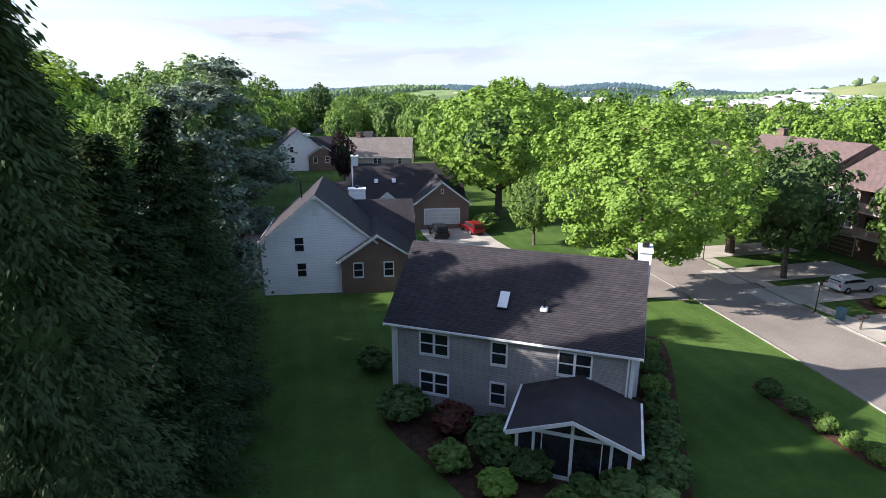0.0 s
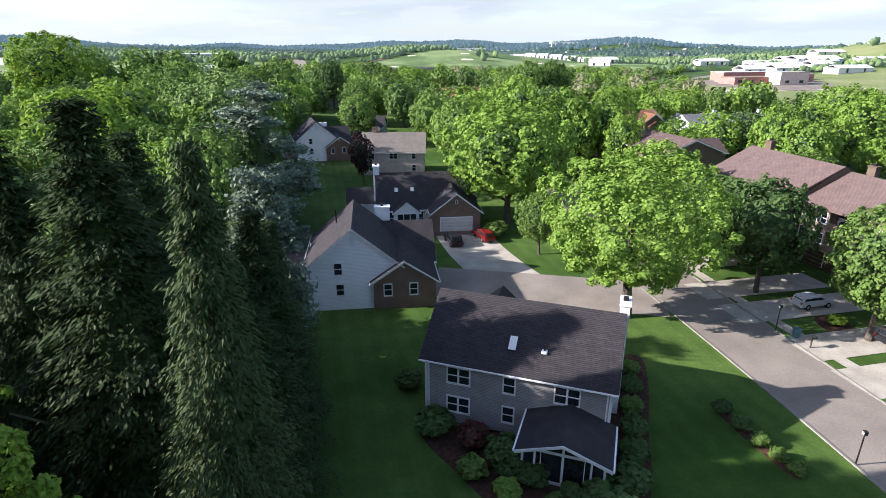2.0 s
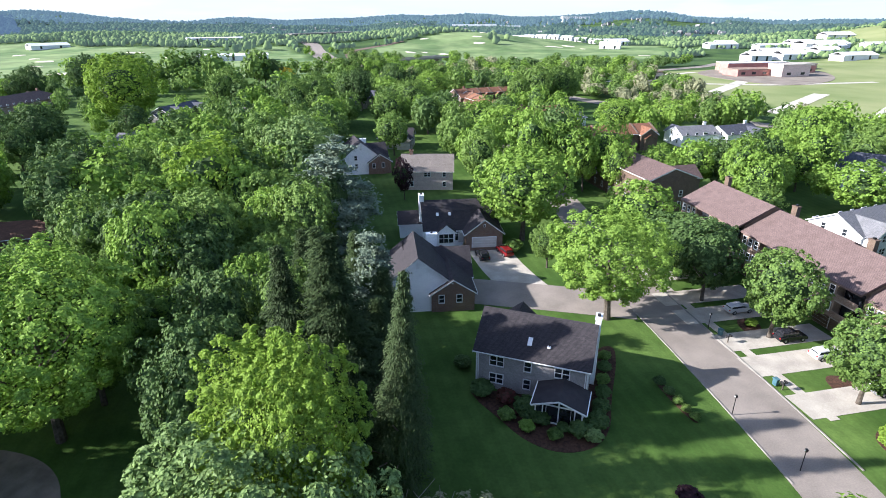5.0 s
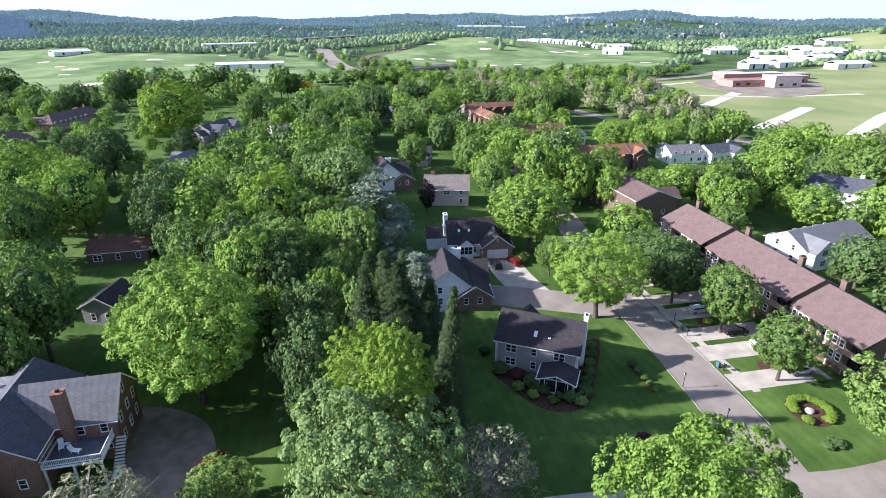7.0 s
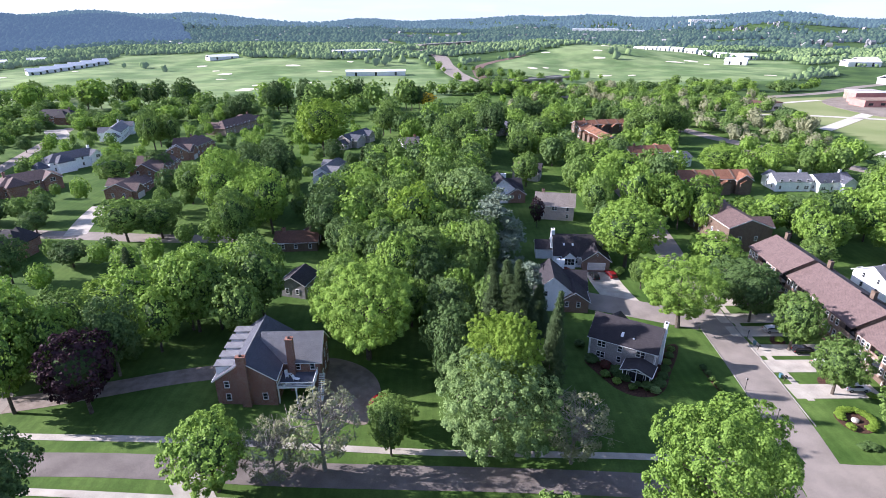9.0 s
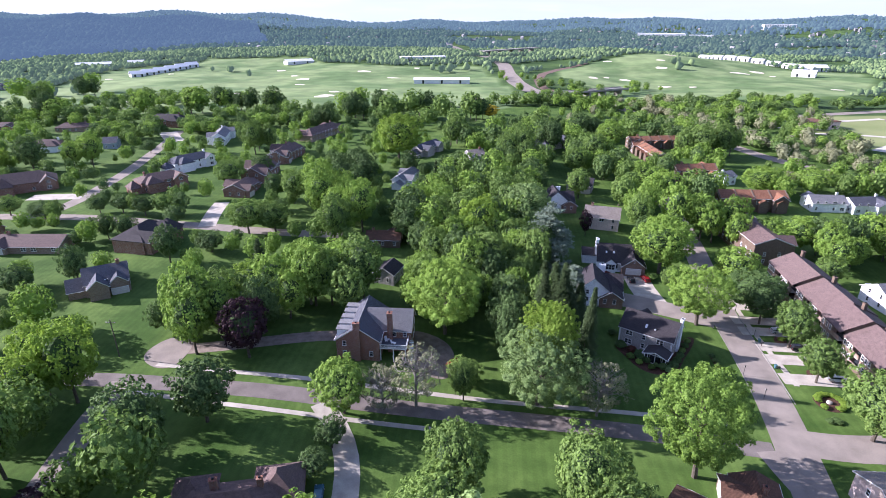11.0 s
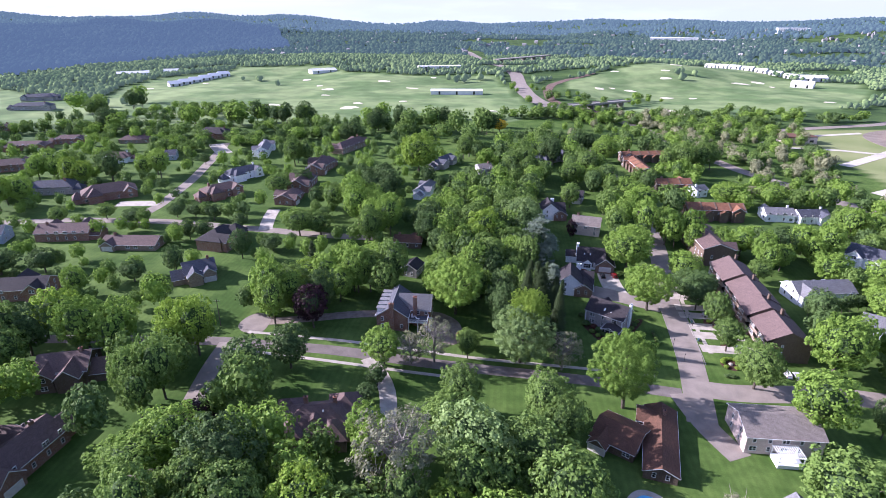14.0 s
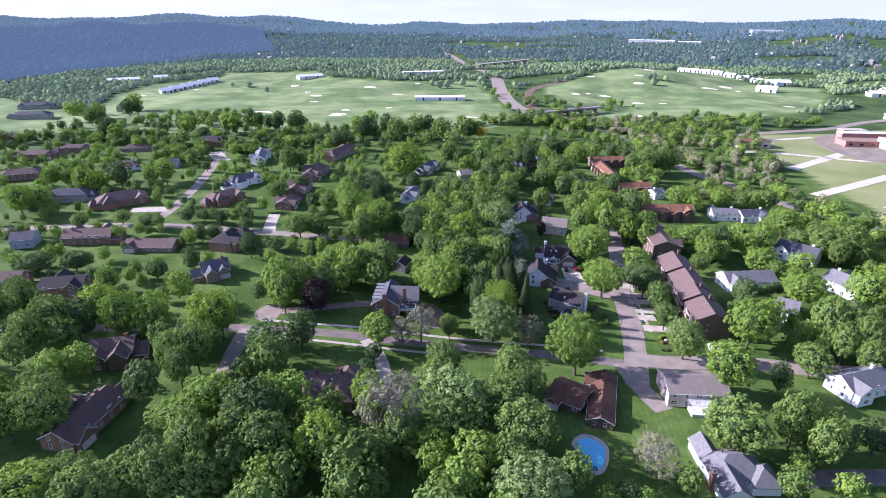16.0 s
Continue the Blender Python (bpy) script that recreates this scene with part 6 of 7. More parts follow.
# ---- far woods and golf course ----
def canopy(name, spots, label, seed, mat, level=1):
    """Far trees, too many to count: one mesh of small lumpy crowns."""
    rng = np.random.default_rng(seed)
    bm = bmesh.new()
    bmesh.ops.create_icosphere(bm, subdivisions=level, radius=1)
    base = np.array([tuple(v.co) for v in bm.verts])
    tri = np.array([[v.index for v in f.verts] for f in bm.faces])
    bm.free()
    n = len(spots)
    k = 1 + rng.normal(size=(n, len(base), 1)) * 0.22
    size = spots[:, 2][:, None, None] * np.array([1, 1, 1.15])
    v = base[None] * k * size + np.stack([spots[:, 0], spots[:, 1], ground(spots[:, 0], spots[:, 1]) + spots[:, 2] * 1.25], -1)[:, None]
    f = (tri[None] + (np.arange(n) * len(base))[:, None, None]).reshape(-1, 3)
    me = bpy.data.meshes.new(name)
    v = v.reshape(-1, 3)
    me.vertices.add(len(v))
    me.vertices.foreach_set("co", v.ravel())
    me.loops.add(f.size)
    me.loops.foreach_set("vertex_index", f.ravel())
    me.polygons.add(len(f))
    me.polygons.foreach_set("loop_start", np.arange(0, f.size, 3))
    me.update(calc_edges=True)
    me.materials.append(mat)
    return tagged(new(name, me), label, "trees", kind="stuff")


def wood_spots(seed, n, r0, r1, lo, hi, keep):
    rng = np.random.default_rng(seed)
    a = rng.uniform(-1.15, 0.85, n)
    r = np.sqrt(rng.uniform(r0 * r0, r1 * r1, n))
    x, y = r * np.sin(a), r * np.cos(a)
    s = rng.uniform(lo, hi, n)
    m = keep(x, y)
    return np.stack([x, y, s], -1)[m]


def patchy(x, y, cut):
    return np.sin(x / 83 + 1) + np.sin(y / 71 + x / 160) + 0.7 * np.sin(x / 31 - y / 37) > cut


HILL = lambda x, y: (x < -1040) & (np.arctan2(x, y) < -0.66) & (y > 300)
TOWN_EAST = [(185, 540), (300, 520), (520, 560), (600, 760), (480, 900), (330, 900), (215, 820)]
ROADS_FAR = [((-27, 474), (-105, 522), (-154, 612), (-184, 700), (-212, 798)), ((-340, 1050), (-428, 1267), (-524, 1451)), ((105, 452), (187, 510), (273, 590), (380, 700)), ((-65, 514), (-116, 580), (-136, 706), (-124, 770))]


def clear_of_roads(x, y, room):
    ok = np.ones(x.shape, bool)
    for line in ROADS_FAR:
        for (x0, y0), (x1, y1) in zip(line, line[1:]):
            s = np.clip(((x - x0) * (x1 - x0) + (y - y0) * (y1 - y0)) / ((x1 - x0) ** 2 + (y1 - y0) ** 2), 0, 1)
            ok &= np.hypot(x - x0 - s * (x1 - x0), y - y0 - s * (y1 - y0)) > room
    return ok


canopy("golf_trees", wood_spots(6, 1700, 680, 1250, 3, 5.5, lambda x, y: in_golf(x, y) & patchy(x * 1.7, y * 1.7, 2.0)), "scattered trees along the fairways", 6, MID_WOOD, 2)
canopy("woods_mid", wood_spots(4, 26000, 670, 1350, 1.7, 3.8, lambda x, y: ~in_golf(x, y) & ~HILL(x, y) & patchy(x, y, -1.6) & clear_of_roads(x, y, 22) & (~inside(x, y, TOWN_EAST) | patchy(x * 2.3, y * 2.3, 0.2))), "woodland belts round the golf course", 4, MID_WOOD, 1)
canopy("woods_far", wood_spots(5, 22000, 1300, 2700, 3.2, 6.5, lambda x, y: ~in_golf(x, y) & ~HILL(x, y) & patchy(x / 2.2, y / 2.2, -1.1) & clear_of_roads(x, y, 26)), "distant wooded slopes with haze put into their colour", 5, DISTANT, 1)
canopy("woods_farthest", wood_spots(7, 16000, 2500, 4600, 5, 9, lambda x, y: patchy(x / 2.2, y / 2.2, -9)), "far wooded ridge with blue haze put into its colour", 7, FARTHEST, 1)
canopy("woods_dark_hill", wood_spots(8, 56000, 1100, 2700, 5.5, 8.5, HILL), "wooded hill with cloud shadow and haze put into its dark blue colour", 8, SHADED_HILL, 1)


# ---- beds, shrubs and small things round the houses ----
SHRUBS = {k: mesh_of("shrub", *crown_data(120 + i, 26, 46, 0.75, core_level=1), LEAF[k]) for i, k in enumerate(("deep", "green", "bright", "purple", "lime"))}
for k, seed in (("bare", 140), ("silver", 141)):
    SHRUBS[k] = mesh_of("shrub", *crown_data(seed, 26, 46, 0.7, core_level=1), LEAF[k])
ROSE = foliage("rose_bush", (0.035, 0.040, 0.018), (0.17, 0.045, 0.045), 0.2)
SHRUBS["rose"] = mesh_of("shrub", *crown_data(150, 26, 46, 0.7, core_level=1), ROSE)
SHRUB_SAY = {"deep": "rounded dark green shrub in a mulch bed", "green": "leafy green shrub in a garden bed", "bright": "bright green clipped shrub in mulch", "purple": "dark purple-leaved shrub on the lawn", "lime": "yellow-green clipped shrub in a mulch bed", "bare": "pale twiggy shrub by a wall", "silver": "shrub with pale blossom", "rose": "shrub covered in dull red blossom"}


def shrub(kind, x, y, h, r):
    s = new("shrub", SHRUBS[kind])
    s.matrix_world = pose(x, y, gz(x, y) - 0.13 * h, 0, 0, (x * 71 + y * 37) % 360) @ Matrix.Diagonal((r / 5.5, r / 5.5, h / 12.4, 1))
    return tagged(s, SHRUB_SAY[kind], "shrub", "garden shrubs")


patch("bed_grey_house", [(-4.2, 30.5), (-3.0, 27.6), (-0.6, 24.6), (2.2, 20.6), (6, 18.6), (10.2, 19.6), (12.6, 23), (13.8, 28), (16.6, 36), (17.5, 41), (14.5, 40), (12, 32), (9.5, 26), (4, 28.5)], MULCH, "brown mulch bed round the grey house", 0.03, "garden bed", rounds=2)
for row in (("deep", -2.4, 29.0, 2.1, 1.6), ("rose", 0.6, 27.5, 1.9, 1.3), ("green", 0.4, 24.3, 1.6, 1.1), ("bright", 2.6, 22.6, 1.3, 1.0), ("deep", 2.9, 25.3, 2.4, 1.7), ("deep", 4.4, 23.8, 1.7, 1.2), ("green", 5.6, 21.2, 1.3, 0.9), ("deep", 8.6, 21.8, 1.9, 1.4), ("silver", 10.0, 20.9, 1.6, 1.1), ("deep", 11.0, 23.2, 2.0, 1.4), ("deep", 12.0, 26.0, 1.8, 1.2), ("deep", 12.9, 28.8, 1.8, 1.1), ("green", 13.6, 31.6, 1.6, 1.0), ("deep", 14.4, 34.5, 1.6, 1.0), ("green", 15.2, 37.2, 1.5, 0.9), ("deep", -4.8, 35.0, 1.8, 1.3), ("deep", 6.8, 22.4, 1.2, 0.8)):
    shrub(*row)
for row in (("deep", 20.9, 31.6, 1.3, 0.8), ("deep", 21.5, 29.6, 1.2, 0.75), ("green", 21.9, 27.7, 1.3, 0.7), ("green", 22.4, 26.2, 1.1, 0.6), ("green", 22.9, 24.8, 1.2, 0.6), ("purple", 17.5, 12.5, 1.6, 1.3), ("deep", -20.5, 52.5, 1.8, 1.4), ("rose", -8.8, 74.5, 1.6, 1.4), ("deep", -10.5, 75.5, 1.4, 1.1), ("green", 6.0, 76.5, 2.6, 1.9), ("lime", 40.2, 47.0, 1.2, 1.0), ("deep", 47.0, 36.0, 1.2, 1.0), ("yellow" if "yellow" in SHRUBS else "lime", 51.5, 28.6, 1.1, 0.9), ("deep", 45.0, 13.2, 0.9, 1.2), ("deep", 43.5, 12.6, 0.9, 1.0)):
    shrub(*row)
patch("bed_lawn_row", [(20.2, 33), (21.2, 33), (23.6, 24.4), (22.4, 24)], MULCH, "strip of mulch under young shrubs", 0.03, "garden bed")
patch("bed_monument", [(41.6, 21.6), (44.2, 24.2), (48.4, 23.6), (49.6, 20.0), (46.4, 16.6), (42.8, 17.2)], MULCH, "round mulch bed on the corner lawn", 0.04, "garden bed")
for a in range(0, 250, 22):
    shrub("lime", 45.5 + 2.7 * math.cos(radians(a - 60)), 20.4 + 2.7 * math.sin(radians(a - 60)), 1.0, 0.85)
shrub("lime", 43.6, 17.9, 1.0, 0.9)
bm = bmesh.new()
bmesh.ops.create_icosphere(bm, subdivisions=2, radius=0.7)
for v in bm.verts:
    v.co *= 1 + 0.14 * math.sin(v.co.x * 9 + v.co.z * 5)
    v.co.z = max(v.co.z, -0.2) * 0.9
me = bpy.data.meshes.new("boulder")
bm.to_mesh(me)
bm.free()
me.materials.append(CONCRETE)
rock = tagged(new("boulder", me), "pale grey boulder in a clipped hedge ring", "stone")
rock.matrix_world = pose(45.2, 20.2, 0.15)
patch("bed_town_tree", [(38.2, 44.5), (41.5, 45.5), (41.8, 49), (38.5, 49.2)], MULCH, "mulch circle under a street tree", 0.04, "garden bed")
patch("bed_town_tree_b", [(43, 29.5), (46.4, 30), (46.6, 34), (43.2, 34.2)], MULCH, "mulch circle under a street tree", 0.04, "garden bed")


def car(x, y, turn, paint, label, long=4.7, high=1.75):
    """A parked car: shaped body, glass, lamps and four wheels; it faces local +x."""
    c = new("car")
    c.matrix_world = pose(x, y, gz(x, y) + 0.06, 0, 0, turn)
    tagged(c, label, "car", "parked cars")
    a, w = long / 2, 0.9
    bm = bmesh.new()
    prism(bm, [(-a, 0.45), (-a + 0.06, 0.95), (-a * 0.42, 1.05), (a * 0.52, 1.02), (a - 0.12, 0.88), (a, 0.6), (a - 0.05, 0.36), (-a + 0.05, 0.34)], "y", -w, w)
    bmesh.ops.bevel(bm, geom=list(bm.edges), offset=0.05, segments=2, affect="EDGES")
    body = part("body", bm, paint, c)
    bm = bmesh.new()
    prism(bm, [(-a + 0.12, 0.98), (-a + 0.42, high - 0.06), (-0.1, high), (a * 0.22, high - 0.1), (a * 0.5, 1.0)], "y", -w + 0.16, w - 0.16)
    bmesh.ops.bevel(bm, geom=list(bm.edges), offset=0.06, segments=2, affect="EDGES")
    part("cabin", bm, paint, body)
    bm = bmesh.new()
    prism(bm, [(-a + 0.4, 1.06), (-a + 0.55, high - 0.16), (-0.1, high - 0.13), (a * 0.2, high - 0.2), (a * 0.42, 1.06)], "y", -w + 0.13, w - 0.13)
    part("side_glass", bm, GLASS, body)
    part("rear_glass", boxed(-a + 0.2, -a + 0.26, -w + 0.3, w - 0.3, 1.15, high - 0.25), GLASS, body)
    bm = bmesh.new()
    prism(bm, [(a * 0.26, high - 0.17), (a * 0.5 + 0.02, 1.04), (a * 0.5 - 0.03, 1.02), (a * 0.24, high - 0.22)], "y", -w + 0.25, w - 0.25)
    part("windscreen", bm, GLASS, body)
    for s in (-1, 1):
        part("headlight", boxed(a - 0.14, a - 0.02, s * 0.62 - 0.16, s * 0.62 + 0.16, 0.66, 0.8), WHITE, body)
        part("tail_light", boxed(-a - 0.01, -a + 0.06, s * 0.72 - 0.1, s * 0.72 + 0.1, 0.72, 0.95), RED, body)
        for fx in (-a * 0.6, a * 0.62):
            bm = bmesh.new()
            bmesh.ops.create_cone(bm, cap_ends=True, segments=16, radius1=0.35, radius2=0.35, depth=0.24, matrix=pose(fx, s * (w - 0.08), 0.35, 90))
            wheel = part("wheel", bm, TYRE, c)
            bm = bmesh.new()
            bmesh.ops.create_cone(bm, cap_ends=True, segments=12, radius1=0.2, radius2=0.17, depth=0.03, matrix=pose(fx, s * (w + 0.045), 0.35, 90))
            part("rim", bm, RIM, wheel)
    return c


TYRE = material("tyre", (0.012, 0.012, 0.012), (0.025, 0.025, 0.025), 0.9, 3)
RIM = material("rim", (0.35, 0.35, 0.36), (0.5, 0.5, 0.5), 0.35, 3, metal=0.8)
RED = material("red_lamp", (0.25, 0.01, 0.01), (0.35, 0.02, 0.02), 0.3, 3)
PAINT = {k: material("paint_" + k, a, b, 0.25, 1, spec=0.6) for k, a, b in (("black", (0.012, 0.013, 0.015), (0.02, 0.02, 0.024)), ("red", (0.15, 0.010, 0.012), (0.20, 0.014, 0.016)), ("silver", (0.48, 0.49, 0.50), (0.58, 0.59, 0.60)), ("teal", (0.04, 0.10, 0.13), (0.06, 0.14, 0.17)), ("white", (0.7, 0.7, 0.7), (0.8, 0.8, 0.8)))}
car(-0.6, 72.4, 106, PAINT["black"], "black sport utility car parked on a concrete driveway")
car(4.0, 74.6, 112, PAINT["red"], "red car parked on a concrete driveway", 4.9, 1.6)
car(49.4, 30.6, 12, PAINT["silver"], "silver estate car parked before the town houses", 4.7, 1.65)
car(43.9, 43.0, 12, PAINT["black"], "dark sport utility car parked before the town houses")
car(46.4, 38.4, 12, PAINT["silver"], "silver car parked under a street tree", 4.5, 1.55)
car(-53.1, -43.9, 116, PAINT["teal"], "dark teal car parked on a curved driveway")
car(61.2, 19.8, 100, PAINT["white"], "white car parked on a side street", 4.6, 1.5)
car(64.2, 19.4, 100, PAINT["silver"], "silver car parked on a side street", 4.6, 1.5)
car(-42.7, 5.4, 70, PAINT["red"], "red car parked on a gravel forecourt", 4.4, 1.5)
car(40.2, 51.4, 14, PAINT["silver"], "pale car parked under the trees", 4.5, 1.5)


def lamp_post(x, y, high=2.6):
    p = new("lamp_post")
    p.matrix_world = pose(x, y, gz(x, y))
    tagged(p, "black metal lamp post with a lantern", "lamp post", "lamp posts")
    bm = bmesh.new()
    limb(bm, (0, 0, -0.2), (0, 0, high), 0.06, 0.045, 8)
    part("post", bm, STEEL, p)
    lan = part("lantern", boxed(-0.14, 0.14, -0.14, 0.14, high, high + 0.34, bevel=0.03), STEEL, p)
    part("pane", boxed(-0.15, 0.15, -0.09, 0.09, high + 0.06, high + 0.26), WHITE, lan)


for x, y in ((27.7, 25.7), (30.9, 16.9), (33.0, 45.6), (30.5, 62), (-38.5, -6.0)):
    lamp_post(x, y)


def mailbox(x, y, turn):
    m = new("mailbox")
    m.matrix_world = pose(x, y, gz(x, y), 0, 0, turn)
    tagged(m, "pair of dark mailboxes on a wooden post", "mailbox", "mailboxes")
    part("post", boxed(-0.06, 0.06, -0.06, 0.06, -0.2, 1.05), BARK, m)
    part("arm", boxed(-0.5, 0.5, -0.05, 0.05, 0.95, 1.05), BARK, m)
    for s in (-0.3, 0.3):
        part("box", boxed(s - 0.13, s + 0.13, -0.28, 0.28, 1.05, 1.32, bevel=0.05), STEEL, m)


mailbox(36.4, 30.8, 20)
mailbox(34.4, 42.0, 20)
mailbox(-22, -4.2, 10)
BIN = material("bin_plastic", (0.05, 0.12, 0.15), (0.08, 0.17, 0.2), 0.5, 2)
for x, y in ((34.2, 44.1), (36.0, 31.8)):
    b = new("wheelie_bin")
    b.matrix_world = pose(x, y, gz(x, y) + 0.05, 0, 0, 20)
    tagged(b, "blue-green plastic bin at the kerb", "bin", "bins")
    bm = boxed(-0.28, 0.28, -0.33, 0.33, 0, 0.95, bevel=0.04)
    for v in bm.verts:
        if v.co.z < 0.3:
            v.co.x *= 0.82
            v.co.y *= 0.82
    part("tub", bm, BIN, b)
    part("lid", boxed(-0.32, 0.32, -0.37, 0.37, 0.95, 1.03, bevel=0.02), BIN, b)


def pole(x, y, high, turn):
    p = new("utility_pole")
    p.matrix_world = pose(x, y, gz(x, y), 0, 0, turn)
    tagged(p, "tall weathered wooden utility pole with a crossarm", "utility pole", "utility poles")
    bm = bmesh.new()
    limb(bm, (0, 0, -0.5), (0, 0, high), 0.17, 0.11, 8)
    part("post", bm, BARK, p)
    part("crossarm", boxed(-1.2, 1.2, -0.06, 0.06, high - 1.0, high - 0.85), BARK, p)
    for s in (-1.05, -0.4, 0.4, 1.05):
        part("insulator", boxed(s - 0.04, s + 0.04, -0.04, 0.04, high - 0.85, high - 0.65), WHITE, p)


for x, y in ((-123.5, -22.5), (-111, -11.5), (-165, -40)):
    pole(x, y, 11, 20)

# pool beside the rust-roofed house
ring = [(17.2, -50.2), (19.4, -45.8), (23.0, -45.6), (26.2, -47.8), (26.6, -53.0), (25.6, -57.6), (22.4, -58.6), (20.8, -55.4), (20.2, -52.6)]
POOL_C = np.array(ring).mean(0)
patch("pool_terrace", [tuple(POOL_C + (np.array(p) - POOL_C) * 1.28) for p in ring], CONCRETE, "pale concrete terrace round the pool", 0.08, "terrace")
WATER = material("pool_water", (0.06, 0.38, 0.62), (0.10, 0.48, 0.72), 0.06, 0.6, spec=0.6)
patch("pool_water", ring, WATER, "bright blue kidney-shaped swimming pool", 0.12, "swimming pool")

# white deck with a pergola behind the pink-sided house
deck = new("pergola_deck")
deck.matrix_world = pose(54.1, -22.2, gz(54, -22), 0, 0, 15)
tagged(deck, "white painted garden deck with a slatted pergola", "deck")
part("platform", boxed(-3.2, 3.2, -2.2, 2.2, 0.9, 1.1), WHITE, deck)
part("skirt", boxed(-3.1, 3.1, -2.1, 2.1, -0.4, 0.9), WHITE, deck)
for x in (-3.0, 3.0):
    for y in (-2.0, 2.0):
        part("post", boxed(x - 0.09, x + 0.09, y - 0.09, y + 0.09, 1.1, 3.5), WHITE, deck)
for y in (-2.0, 2.0):
    part("beam", boxed(-3.4, 3.4, y - 0.06, y + 0.06, 3.5, 3.7), WHITE, deck)
    part("rail", boxed(-3.1, 3.1, y - 0.04, y + 0.04, 1.9, 2.0), WHITE, deck)
for i in range(12):
    part("slat", boxed(-3.1 + i * 0.56 - 0.04, -3.1 + i * 0.56 + 0.04, -2.5, 2.5, 3.7, 3.85), WHITE, deck)
strip("driveway_pink_house", [(29.5, -1.5), (32.0, -9.5), (36.0, -16.5), (40.5, -21.5), (43.5, -24.5)], 7.0, ASPHALT, "broad grey asphalt driveway", 0.05, "driveway")
strip("road_south", [(68, -49), (79, -42.5), (91, -38), (104, -33.5), (120, -28), (150, -16)], 6.0, OLD_ASPHALT, "dark asphalt road in the shade of trees", 0.04)
strip("driveway_rise", [(-302, 190), (-316, 200), (-332, 214)], 12, CONCRETE, "pale concrete turning place", 0.05, "driveway")
strip("driveway_brown", [(-252, 76), (-262, 72), (-274, 66)], 9, CONCRETE, "pale concrete driveway", 0.06, "driveway")
patch("forecourt_front_road", [(-119, -22), (-119, -10), (-110, -9), (-106, -24)], ASPHALT, "grey asphalt apron at the road", 0.055, "driveway")
strip("pavement_south", [(-112, -33), (-84, -29), (-62, -24.5), (-40, -19)], 1.4, CONCRETE, "pale concrete footpath beside the road", 0.06, "pavement")

# chairs and table under the side porch of the white house
seat_x, seat_y = -20.0, 55.0
for i, (dx, dy) in enumerate(((-0.9, -0.6), (0.9, -0.5), (0.1, 1.1))):
    ch = new("patio_chair")
    ch.matrix_world = pose(seat_x + dx, seat_y + dy, gz(seat_x, seat_y) + 0.82, 0, 0, 120 * i)
    tagged(ch, "white garden chair on the side porch", "chair", "porch chairs")
    part("seat", boxed(-0.25, 0.25, -0.25, 0.25, 0.4, 0.46), WHITE, ch)
    part("backrest", boxed(-0.25, 0.25, 0.2, 0.26, 0.46, 0.95), WHITE, ch)
    for lx in (-0.22, 0.22):
        for ly in (-0.22, 0.22):
            part("leg", boxed(lx - 0.025, lx + 0.025, ly - 0.025, ly + 0.025, 0, 0.4), WHITE, ch)

# ---- golf course, fields and far buildings ----
rnd = random.Random(21)


def bunker(x, y, rx, ry):
    a0 = rnd.uniform(0, 6.28)
    pts = [(x + rx * math.cos(k * 0.785 + a0) * rnd.uniform(0.35, 1.25), y + ry * math.sin(k * 0.785 + a0) * rnd.uniform(0.6, 1.2)) for k in range(8)]
    patch("bunker", pts, SAND, "pale sand bunker in the turf", 0.35, "bunker", rounds=2)


for row in ((-509, 309, 14, 7), (-490, 318, 10, 6), (22, 552, 16, 8), (38, 530, 14, 6), (132, 837, 16, 8), (-389, 654, 10, 8), (-430, 559, 12, 8), (-321, 429, 12, 6), (-418, 414, 14, 6), (-25, 715, 12, 8), (25, 671, 14, 8), (-66, 699, 10, 7), (-524, 644, 12, 9), (160, 870, 12, 9)):
    bunker(*row)
for _ in range(34):
    x, y = rnd.uniform(-720, 240), rnd.uniform(330, 1050)
    if bool(inside(x, y, GOLF_LEFT)) or bool(inside(x, y, GOLF_RIGHT)):
        bunker(x, y, rnd.uniform(5, 11), rnd.uniform(3.5, 7))
CANVAS = material("white_canvas", (0.60, 0.61, 0.63), (0.70, 0.70, 0.71), 0.7, 0.2)


def tent(x, y, turn, L, D, wall, ridge, label="long white event tent on the golf course"):
    t = new("event_tent")
    t.matrix_world = pose(x, y, gz(x, y), 0, 0, turn)
    tagged(t, label, "tent", "event tents")
    part("wall", boxed(-L / 2, L / 2, -D / 2, D / 2, -1, wall), CANVAS, t)
    part("canopy", prism(bmesh.new(), [(-D / 2 - 0.5, wall), (0, ridge), (D / 2 + 0.5, wall), (D / 2 + 0.5, wall - 0.4), (0, ridge - 0.4), (-D / 2 - 0.5, wall - 0.4)], "x", -L / 2 - 0.5, L / 2 + 0.5), CANVAS, t)
    for i in range(max(2, int(L / 20))):
        xx = -L / 2 + (i + 0.5) * L / max(2, int(L / 20))
        part("opening", boxed(xx - 1.2, xx + 1.2, -D / 2 - 0.1, -D / 2 + 0.05, 0.3, wall - 0.6), GLASS, t)


tent(-243, 579, 20, 70, 14, 5, 7)
tent(-356, 810, 33, 76, 16, 8, 9, "long white stand on the golf course")
tent(-838, 592, 50, 50, 16, 6, 9)
tent(-545, 728, 55, 46, 18, 4, 7)
tent(-805, 646, 40, 26, 14, 5, 9)
for i in range(6):
    tent(-676 - i * 3 + i * 2.5, 520 + i * 22, 60, 18, 15, 4, 8, "white peaked pavilion on the golf course")
for i in range(8):
    tent(108 + i * 19, 1112 - i * 25, -30, 20, 13, 5, 8, "white event tent on the hilltop")
